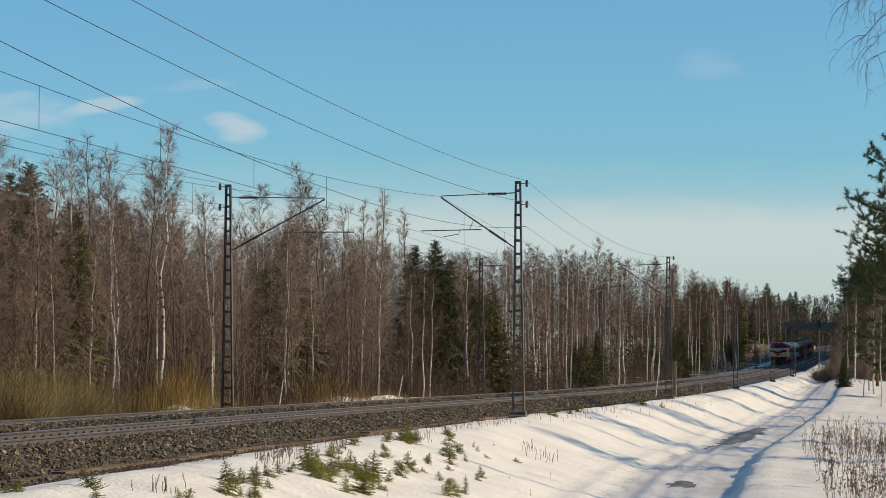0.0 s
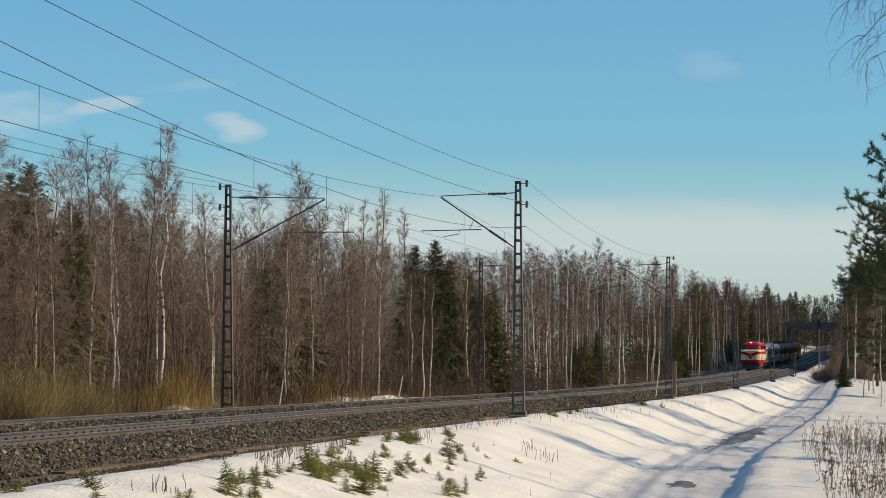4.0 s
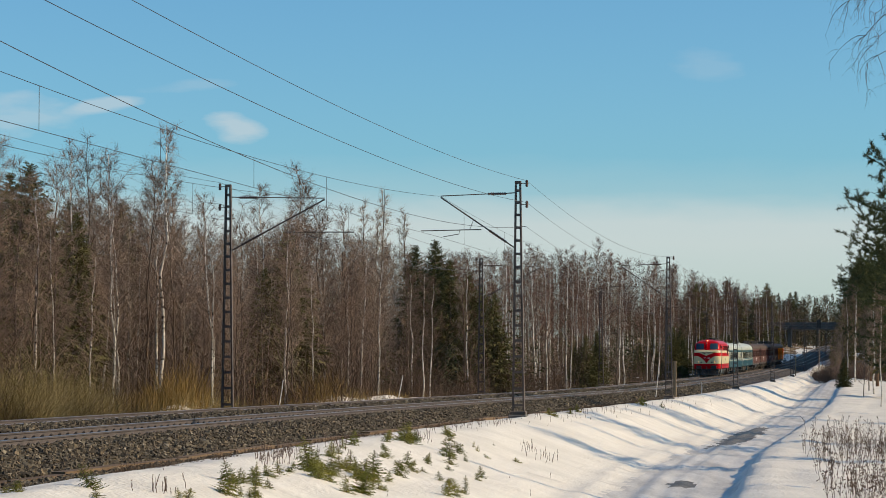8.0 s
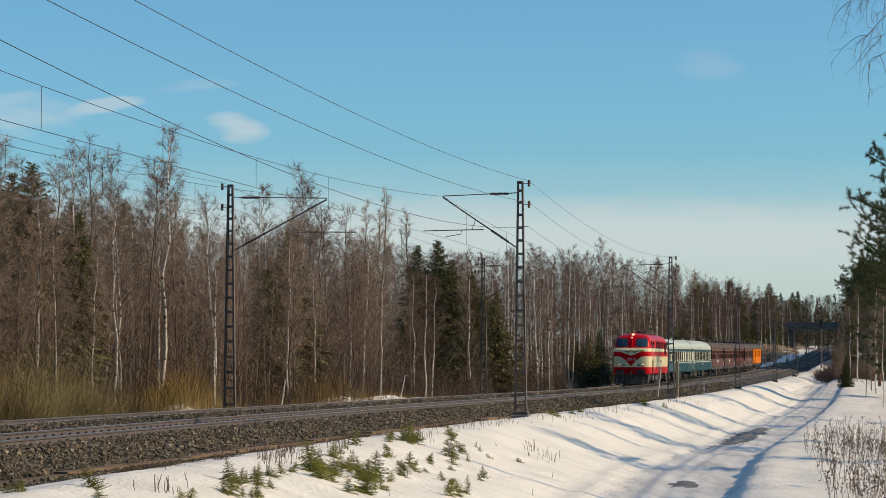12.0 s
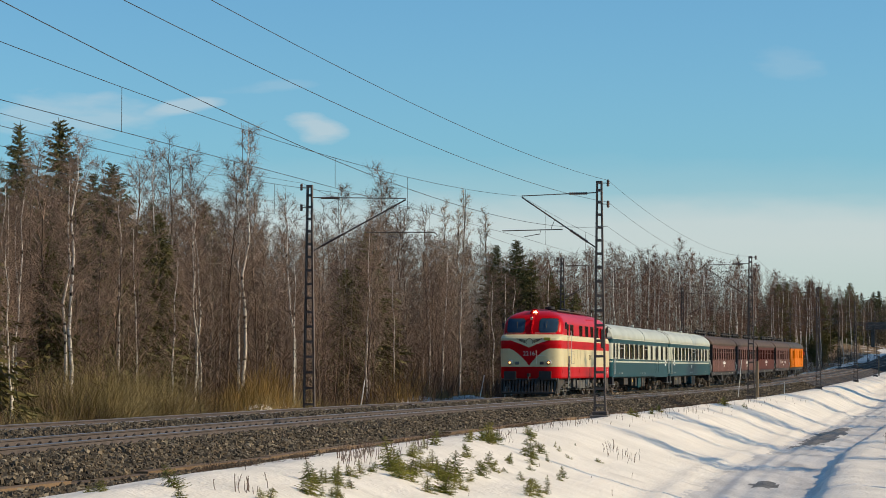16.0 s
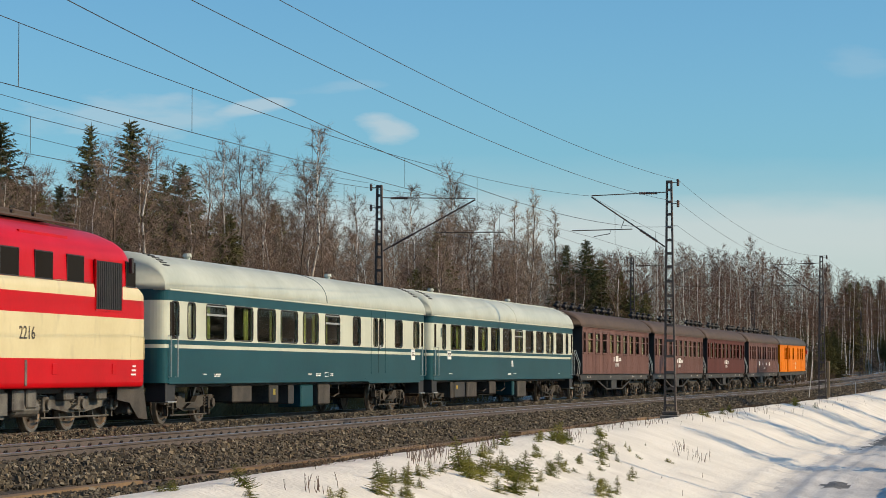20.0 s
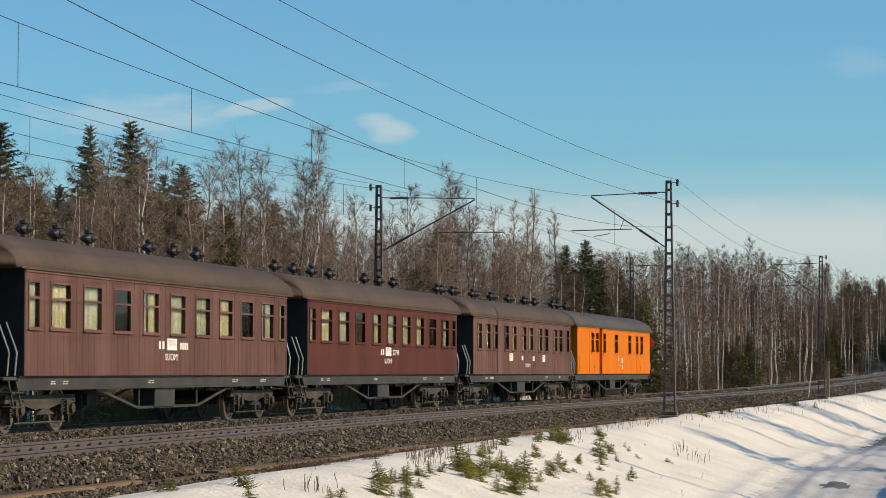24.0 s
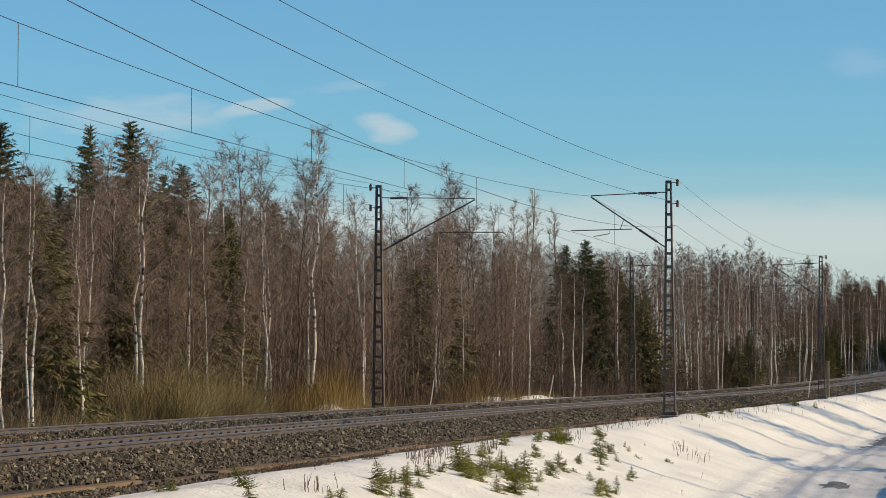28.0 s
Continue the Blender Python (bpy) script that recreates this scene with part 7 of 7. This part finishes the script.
def old_car(name, label, category, group, body, paint, roof_paint, wins, end_paint, vents, frame_w=0.05, boards=True, transoms=True, curtain_mode=0, recess=None, bog=(7.5, 1.4), seams=()):
    """A wooden-bodied car on a truss-braced frame. wins: (middle, width, top, bottom) along y, road side."""
    car = thing(name, label=label, category=category, group=group)
    H, z0, z1 = 1.47, 1.15, 3.28
    hb = body / 2
    holes = [(y - w / 2, y + w / 2, zb, zt) for y, w, zt, zb in wins]
    spans = [(-hb, hb)] if not recess else [(-hb, recess[0]), (recess[1], hb)]
    for sd in (-1, 1):
        for a, b in spans:
            hs = [h for h in holes if a < (h[0] + h[1]) / 2 < b]
            w = part("side_wall", holed_wall(sd * H, a, b, z0, z1, hs, 0.06), paint, car)
            part("cornice", bbox(min(sd * (H - 0.01), sd * (H + 0.025)), max(sd * (H - 0.01), sd * (H + 0.025)), a, b, z1 - 0.09, z1 - 0.05, 0.008), paint, w)
            if boards:                                   # grooves between the upright boards
                y = a + 0.12
                while y < b - 0.05:
                    ok = not any(h[0] - 0.06 < y < h[1] + 0.06 for h in hs)
                    part("board_joint", box_geo(min(sd * H, sd * (H + 0.004)), max(sd * H, sd * (H + 0.002)), y - 0.004, y + 0.004, z0 + 0.01, (z1 - 0.1) if ok else 2.02), paint, w)
                    y += 0.36
        for k, (y, w, zt, zb) in enumerate(wins):
            cur = None
            if curtain_mode and k % 5 != 3:
                cur = ((CURTAIN_WHITE, CURTAIN_PALE, CURTAIN_WHITE)[k % 3], (((0.0, 1.0),), ((0.02, 0.7),), ((0.0, 1.0),), ((0.5, 1.0),), ((0.0, 0.45), (0.6, 1.0)))[k % 5])
            f = car_window(car, sd * H, y - w / 2, y + w / 2, zb, zt, paint, GLASS, zb + (zt - zb) * 0.66 if transoms else None, cur, frame_w, 0.016)
            part("sill", bbox(min(sd * H, sd * (H + 0.045)), max(sd * H, sd * (H + 0.045)), y - w / 2 - 0.07, y + w / 2 + 0.07, zb - 0.075, zb - 0.045, 0.006), paint, f)
    if recess:
        for sd in (-1, 1):
            part("recess_wall", box_geo(min(sd * 1.05, sd * 1.1), max(sd * 1.05, sd * 1.1), recess[0], recess[1], z0, z1), paint, car)
            for yy in recess:
                part("recess_cheek", box_geo(min(sd * 1.1, sd * H), max(sd * 1.1, sd * H), yy - 0.02, yy + 0.02, z0, z1), paint, car)
    for end in (-1, 1):
        e = part("end_wall", box_geo(-H, H, end * hb - 0.03, end * hb + 0.03, z0, z1 + 0.05), end_paint, car)
        part("end_door", bbox(-0.4, 0.4, end * (hb + 0.05) - 0.025, end * (hb + 0.05) + 0.025, z0, 3.05, 0.01), end_paint, e)
        part("end_door_window", bbox(-0.2, 0.2, end * (hb + 0.08) - 0.01, end * (hb + 0.08) + 0.01, 2.2, 2.9, 0.004), DARK_GLASS, e)
        part("gangway", join_geo(*[box_geo(-0.5, 0.5, end * (hb + 0.45 + 0.08 * k) - 0.02, end * (hb + 0.45 + 0.08 * k) + 0.02, 1.1, 3.1) for k in range(6)]), RUBBER, e)
        part("platform", bbox(-1.35, 1.35, min(end * hb, end * (hb + 0.75)), max(end * hb, end * (hb + 0.75)), 1.05, 1.13, 0.02), FRAME_DARK, car)
        for sd in (-1, 1):
            for k in range(2):
                yy = end * (hb + 0.22 + 0.4 * k)
                part("handrail", tube_geo([(sd * 1.36, yy, 1.15), (sd * 1.4, yy, 1.6), (sd * 1.22, yy + end * 0.12, 2.2)], 0.018, 5), CHROME, car, "bright steel handrail")
                part("step_hanger", tube_geo([(sd * 1.38, yy, 1.05), (sd * 1.5, yy, 0.5)], 0.022, 5), FRAME_DARK, car)
            for z in (0.52, 0.8):
                part("step", bbox(min(sd * 1.2, sd * 1.5), max(sd * 1.2, sd * 1.5), min(end * (hb + 0.1), end * (hb + 0.72)), max(end * (hb + 0.1), end * (hb + 0.72)), z, z + 0.035, 0.008), FRAME_DARK, car)
        buffers(car, end * (hb + 0.55), end, 1.03)
    roof = part("roof", roof_geo(body + 1.1, H + 0.04, z1, 4.04, 0.45, 2.15), roof_paint, car, smooth=True)
    part("gutter", join_geo(*[box_geo(sd * (H + 0.03) - 0.02, sd * (H + 0.03) + 0.02, -hb - 0.3, hb + 0.3, z1 - 0.03, z1 + 0.015) for sd in (-1, 1)]), roof_paint, roof)
    for y in seams:
        ring = [((H + 0.045) * math.copysign(abs(math.cos(a)) ** (2 / 2.15), math.cos(a)), y, z1 + (4.045 - z1) * abs(math.sin(a)) ** (2 / 2.15)) for a in np.linspace(0.02, 3.12, 17)]
        part("roof_seam", tube_geo(ring, 0.016, 4), roof_paint, roof)
    for y in vents:
        ventilator(car, y)
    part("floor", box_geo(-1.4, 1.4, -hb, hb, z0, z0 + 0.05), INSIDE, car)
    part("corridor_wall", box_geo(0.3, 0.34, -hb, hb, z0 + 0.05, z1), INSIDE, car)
    for sd in (-1, 1):
        sb = part("sole_bar", sweep_geo([[(sd * x, y, z) for x, z in ((1.30, 0.86), (1.41, 0.86), (1.41, 0.885), (1.37, 0.89), (1.37, 1.11), (1.41, 1.115), (1.41, 1.15), (1.30, 1.15))] for y in (-hb - 0.1, hb + 0.1)]), SOLE, car, "dark grey steel sole bar")
        t = min(4.6, hb * 0.5)
        part("truss_rod", join_geo(*[box_geo(sd * 1.28 - 0.02, sd * 1.28 + 0.02, -2.2, 2.2, 0.40, 0.46), *[sweep_geo([[(sd * 1.28 + dx, e * 2.2, 0.43 + dz) for dx, dz in ((-0.02, -0.03), (0.02, -0.03), (0.02, 0.03), (-0.02, 0.03))], [(sd * 1.28 + dx, e * (t + 0.3), 0.88 + dz) for dx, dz in ((-0.02, -0.03), (0.02, -0.03), (0.02, 0.03), (-0.02, 0.03))]]) for e in (-1, 1)]]), SOLE, car)
        for y in (-2.1, 2.1):
            part("queen_post", tube_geo([(sd * 1.28, y, 0.43), (sd * 1.28, y, 0.9)], 0.03, 6), SOLE, car)
    part("battery_box", bbox(-1.34, -0.8, -0.3, 1.1, 0.42, 0.87, 0.02), SOLE, car)
    part("underframe", bbox(-0.5, 0.5, -hb, hb, 0.85, 1.05, 0.02), FRAME_DARK, car)
    part("brake_cylinder", lathe_geo([(0.12, -0.4), (0.2, -0.35), (0.2, 0.35), (0.12, 0.4)], 14, "y", (-0.5, -1.9, 0.66)), FRAME_DARK, car)
    part("generator", bbox(-0.5, 0.4, 2.4, 3.4, 0.4, 0.85, 0.1, 2), FRAME_DARK, car)
    for e in (-1, 1):
        bogie(car, e * bog[0], bog[1], 0.48, FRAME_DARK, "old")
    return car


def sole_print(car, marks):
    for y, w in marks:
        print_lines(car, -1.3705, y, 1.03, w, 2, GREY_LETTER)


def side_marks(car, y, x, number, pale):
    """Number, country and a paper notice; the railway's own mark is a plain block."""
    part("railway_mark", join_geo(box_geo(x - 0.004, x, y + 0.78, y + 0.92, 1.75, 1.93), box_geo(x - 0.004, x, y + 0.54, y + 0.68, 1.75, 1.93)), WHITE, car)
    notice(car, y, 1.86, 0.7, 0.27, x)
    lettering(number, 0.24, WHITE, car, x - 0.003, y - 0.95, 1.83, wide=1.4) if number else part("number_bars", join_geo(*[box_geo(x - 0.004, x, y - 1.2 + 0.16 * k, y - 1.09 + 0.16 * k, 1.75, 1.91) for k in range(4)]), WHITE, car)
    lettering("SUOMI", 0.22, WHITE, car, x - 0.003, y, 1.56, wide=1.45)


TRAIN = []
TRAIN.append(locomotive())

W1 = ((16.9, 17.46, "d"), (18.1, 18.68, "w"), (19.5, 21.1, "t"), (21.72, 23.32, "g"), (23.73, 25.35, "g"), (25.84, 27.46, "g"), (28.0, 29.56, "g"), (30.28, 31.86, "t"),
      (33.36, 34.24, "n"), (35.82, 36.35, "n"), (36.5, 37.02, "n"), (38.56, 39.54, "n"), (41.08, 41.88, "n"))
coach, mid, L, body = blue_coach(16.1, 43.2, W1, True, "petrol blue and ivory coach with white roof behind the locomotive",
                                 ((25.2, 26.0, 0.5, FRAME_DARK), (28.2, 29.4, 0.35, PETROL), (22.0, 23.6, 0.55, FRAME_DARK), (30.0, 31.2, 0.4, FRAME_DARK), (27.0, 27.5, 0.45, SOLE)))
coach_bogies(coach, mid, ((18.2, 20.95), (38.2, 40.85)))
for sd in (-1, 1):                                        # deeper skirt under the luggage end, and its double door
    low = [(mid - 34.7, 1.065), (mid - 35.4, 0.89), (mid - 42.0, 0.89), (mid - 42.2, 1.065)]
    part("skirt", sweep_geo([[(xx, y, z) for y, z in low] for xx in (sd * 1.47, sd * 1.523)]), PETROL, coach)
    door = part("luggage_door", ring_frame(sd * 1.522, mid - 37.3, mid - 35.55, 1.2, 3.1, 0.018, 0.006), PETROL, coach, "double luggage door")
    part("door_gap", box_geo(sd * 1.524 - 0.003, sd * 1.524 + 0.003, mid - 36.44, mid - 36.41, 1.2, 2.06), BLACK, door)
    part("door_handle", bbox(sd * 1.54 - 0.02, sd * 1.54 + 0.02, mid - 36.62, mid - 36.54, 1.93, 2.05, 0.008), CHROME, door, "bright door handle")
sign = part("notice", bbox(-1.536, -1.522, mid - 41.25, mid - 40.75, 1.62, 1.96, 0.004), WHITE, coach, "white notice with two lines of print")
print_lines(coach, -1.5365, mid - 41.0, 1.85, 0.36, 3, DARK_LETTER, sign)
for y, w, rows in ((29.6, 0.5, 2), (28.7, 0.3, 1), (31.0, 0.3, 2), (20.4, 0.5, 2), (19.4, 0.3, 1)):
    print_lines(coach, -1.523, mid - y, 1.17, w, rows, WHITE)
part("data_frame", ring_frame(-1.523, mid - 30.62, mid - 30.25, 1.1, 1.2, 0.012, 0.003), WHITE, coach)
part("yellow_label", box_geo(-1.424, -1.418, mid - 25.7, mid - 25.5, 0.62, 0.78), YELLOW, coach)
TRAIN.append((coach, mid, L))

W2 = ((43.95, 44.49, "n"), (45.27, 46.91, "g"), (47.57, 49.15, "g"), (49.81, 51.43, "g"), (52.07, 53.61, "g"), (54.27, 55.89, "g"), (56.59, 58.11, "t"), (58.77, 60.31, "n"),
      (60.99, 62.51, "n"), (63.19, 64.73, "n"), (65.45, 66.95, "n"), (67.71, 68.2, "n"))
W2 = tuple((45.32 + (a - 44.22) * 0.945, 45.32 + (b - 44.22) * 0.945, k) for a, b, k in W2)
coach, mid, L, body = blue_coach(43.2, 69.7, W2, False, "petrol blue and ivory coach with green curtains, ribbed white roof",
                                 ((46.8, 47.2, 0.4, FRAME_DARK), (47.4, 48.9, 0.42, SOLE), (49.3, 50.8, 0.42, FRAME_DARK), (53.0, 54.0, 0.5, FRAME_DARK), (57.0, 57.4, 0.42, PETROL), (58.0, 59.6, 0.35, FRAME_DARK)))
coach_bogies(coach, mid, ((45.3, 48.0), (64.9, 67.6)))
sign = part("notice", bbox(-1.536, -1.522, mid - 46.35, mid - 45.8, 1.66, 1.94, 0.004), WHITE, coach, "white notice with a red mark and print")
print_lines(coach, -1.5365, mid - 46.08, 1.87, 0.42, 3, DARK_LETTER, sign)
part("blue_label", bbox(-1.528, -1.521, mid - 44.98, mid - 44.84, 2.42, 2.74, 0.003), PETROL, coach)
for y, w, rows in ((46.3, 0.5, 1), (56.0, 0.6, 2), (57.0, 0.5, 1), (66.0, 0.4, 1)):
    print_lines(coach, -1.523, mid - y, 1.17, w, rows, WHITE)
part("railway_mark", join_geo(*[tube_geo([(-1.524, mid - 56.5 + a, 1.66), (-1.524, mid - 56.5 + b, 1.44)], 0.02, 4) for a, b in ((0.16, 0.08), (0.0, 0.08), (-0.02, -0.02), (-0.02, -0.16))]), WHITE, coach, "white railway mark as a plain zigzag")
part("yellow_label", box_geo(-1.424, -1.418, mid - 47.75, mid - 47.6, 0.62, 0.76), YELLOW, coach)
pts = []
for k in range(230):                                      # one long thin scrawl on the upper band
    y = 11.9 - 0.098 * k + 0.07 * math.sin(k * 1.3)
    pts.append((-1.523, y, 3.09 + 0.07 * math.sin(k * 0.9 + 2 * math.sin(k * 0.13)) * (0.6 + 0.4 * math.sin(k * 0.31))))
part("scrawl", tube_geo(pts, 0.0055, 3), SCRAWL, coach, "thin pale scrawl along the upper band")
TRAIN.append((coach, mid, L))

B_MID = 122.28
B_WIN = [(B_MID - (a + b) / 2, b - a, 3.0, 2.12) for a, b in ((113.09, 113.62), (114.25, 115.35), (116.16, 117.2), (118.03, 119.05), (119.95, 120.95), (121.84, 122.9), (123.76, 124.8), (125.64, 126.65), (127.47, 128.45), (129.31, 130.35), (130.95, 131.4))]
B_VENT = (7.7, 5.8, 3.9, 1.9, -2.3, -4.2, -6.1)
for k, (paint, centre, number, label) in enumerate(((BROWN, 81.1, "", "faded brown wooden passenger coach coupled behind the blue coaches"), (BROWN, 101.9, "", "faded brown wooden passenger coach with streaked boards"),
                                                    (BROWN_DARK, 122.7, "22798", "dark maroon-brown wooden passenger coach with pale curtains"))):
    car = old_car("wooden_coach", label, "railway coach", "wooden coaches", 18.8, paint, BROWN_ROOF, B_WIN, BLACK, B_VENT, boards=paint is BROWN, curtain_mode=1)
    side_marks(car, 0.35, -1.472, number, True)
    sole_print(car, ((7.6, 0.25), (6.9, 0.3), (1.5, 0.35), (-5.0, 0.5), (-7.5, 0.5)))
    TRAIN.append((car, centre, 21.2))

F_MID = 144.54
F_WIN = [(F_MID - (a + b) / 2, (b - a) * 0.95, 3.0, 2.1) for a, b in ((135.81, 136.47), (137.17, 137.93), (138.51, 139.21), (140.43, 141.17), (141.79, 142.57), (143.69, 144.43), (144.97, 145.77), (146.89, 147.63), (148.23, 148.95), (150.13, 150.85), (151.43, 152.03), (153.07, 153.55))]
car = old_car("wooden_coach", "faded brown wooden passenger coach with narrow paired windows", "railway coach", "wooden coaches", 18.8, BROWN, BROWN_ROOF, F_WIN, BLACK,
              (8.9, 8.2, 6.5, 6.05, 3.2, 2.75, -0.1, -0.55, -3.4, -3.85, -6.6, -7.05, -8.8), curtain_mode=1, frame_w=0.03)
for y, z, w, h in ((F_MID - 141.6, 1.80, 0.62, 0.30), (F_MID - 148.0, 1.78, 0.56, 0.28)):
    notice(car, y, z, w, h)
part("railway_mark", box_geo(-1.476, -1.472, F_MID - 143.9, F_MID - 143.6, 1.70, 1.86), WHITE, car)
part("number_bars", join_geo(*[box_geo(-1.476, -1.472, F_MID - 146.2 + 0.12 * k, F_MID - 146.11 + 0.12 * k, 1.68, 1.86) for k in range(4)]), WHITE, car)
lettering("SUOMI", 0.22, WHITE, car, -1.475, F_MID - 144.8, 1.48, wide=1.45)
sole_print(car, ((6.8, 0.35), (5.9, 0.6), (0.0, 0.15), (-4.6, 0.5), (-7.4, 0.4)))
TRAIN.append((car, 144.05, 21.2))

V_WIN = [((163.45 - (a + b) / 2) * 0.985, (b - a) * 0.85, 3.02, 2.14) for a, b in ((156.51, 157.19), (157.69, 158.47), (159.65, 160.45), (162.85, 163.85), (166.87, 167.81), (169.23, 170.03), (170.71, 171.55))]
van = old_car("luggage_van", "bright orange wooden luggage van at the tail of the train", "railway van", "", 20.4, ORANGE, GREY_ROOF, V_WIN, ORANGE, (8.4, 7.2, 5.3, -1.2), boards=False, recess=(3.95, 4.72), frame_w=0.045, seams=(5.6,))
for a, b in ((7.3, 6.1), (-5.8, -7.0)):
    part("door", ring_frame(-1.472, min(a, b), max(a, b), 1.2, 3.1, 0.012, 0.006), ORANGE, van)
    for z in (1.4, 2.15, 2.85):
        part("hinge", bbox(-1.49, -1.472, b - 0.08, b - 0.03, z, z + 0.09, 0.004), BLACK, van)
part("handrail", tube_geo([(-1.47, 9.95, 1.25), (-1.53, 9.95, 1.3), (-1.53, 9.95, 1.9), (-1.47, 9.95, 1.95)], 0.016, 5), ORANGE, van)
for z, w, h in ((1.78, 0.4, 0.24), (1.22 + 0.25, 0.36, 0.2)):
    part("lettering_bars", join_geo(*[box_geo(-1.476, -1.472, -1.75 + k * 0.13, -1.65 + k * 0.13, z - h / 2, z + h / 2) for k in range(3)]), WHITE, van)
part("lettering_bars", box_geo(-1.476, -1.472, -0.55, -0.42, 1.78, 1.92), WHITE, van)
part("tail_lamp", join_geo(box_geo(-1.62, -1.46, -10.42, -10.28, 2.55, 2.9), tube_geo([(-1.54, -10.26, 2.9), (-1.54, -10.2, 2.98), (-1.46, -10.1, 2.9)], 0.015, 5)), TAIL, van, "red tail lamp box on the rear corner")
part("stove_pipe", tube_geo([(-1.3, 3.95, 0.3), (-1.3, 3.95, 1.0)], 0.06, 8), SOLE, van)
TRAIN.append((van, 165.3, 21.6))

# ---------------------------------------------------------------- motion
HEAD_T = (0, 1, 2, 3, 4, 5, 6, 7, 8, 9, 10, 12, 14, 16, 18, 19, 20, 21.5, 25, 26.8, 27.7, 28.1)
HEAD_S = (393.5, 370.1, 346.7, 323.1, 299.2, 275.2, 251.4, 228.3, 206.0, 183.8, 161.6, 117.6, 74.3, 31.35, -11.1, -32.7, -54.6, -86.75, -160.0, -198.3, -218.1, -226.9)


def head_s(t):
    """Where the head lamp is on the line at t seconds."""
    return float(np.interp(t, HEAD_T, HEAD_S))


def car_pose(t, centre, length):
    c = head_s(t) + centre
    a, b = line_point(c - length * 0.36, FAR_TRACK), line_point(c + length * 0.36, FAR_TRACK)
    m = (a + b) / 2
    d = (a - b).normalized()              # the way it runs
    return Matrix.Translation(m) @ Matrix.Rotation(math.atan2(-d.x, d.y), 4, "Z") @ Matrix.Rotation(math.asin(d.z), 4, "X")


def motions():
    for ob, centre, length in TRAIN:
        walk(ob, [(k * 0.5, car_pose(k * 0.5, centre, length)) for k in range(57)])
    # every axle turns with the way run
    for w, y, r in WHEELSETS:
        rows, turned = [], 0.0
        for k in range(841):
            rows.append((k / 30, pose(0, y, r, turned)))
            turned += max(-86.0, math.degrees((head_s((k + 1) / 30) - head_s(k / 30)) / r))
        walk(w, rows)


motions()
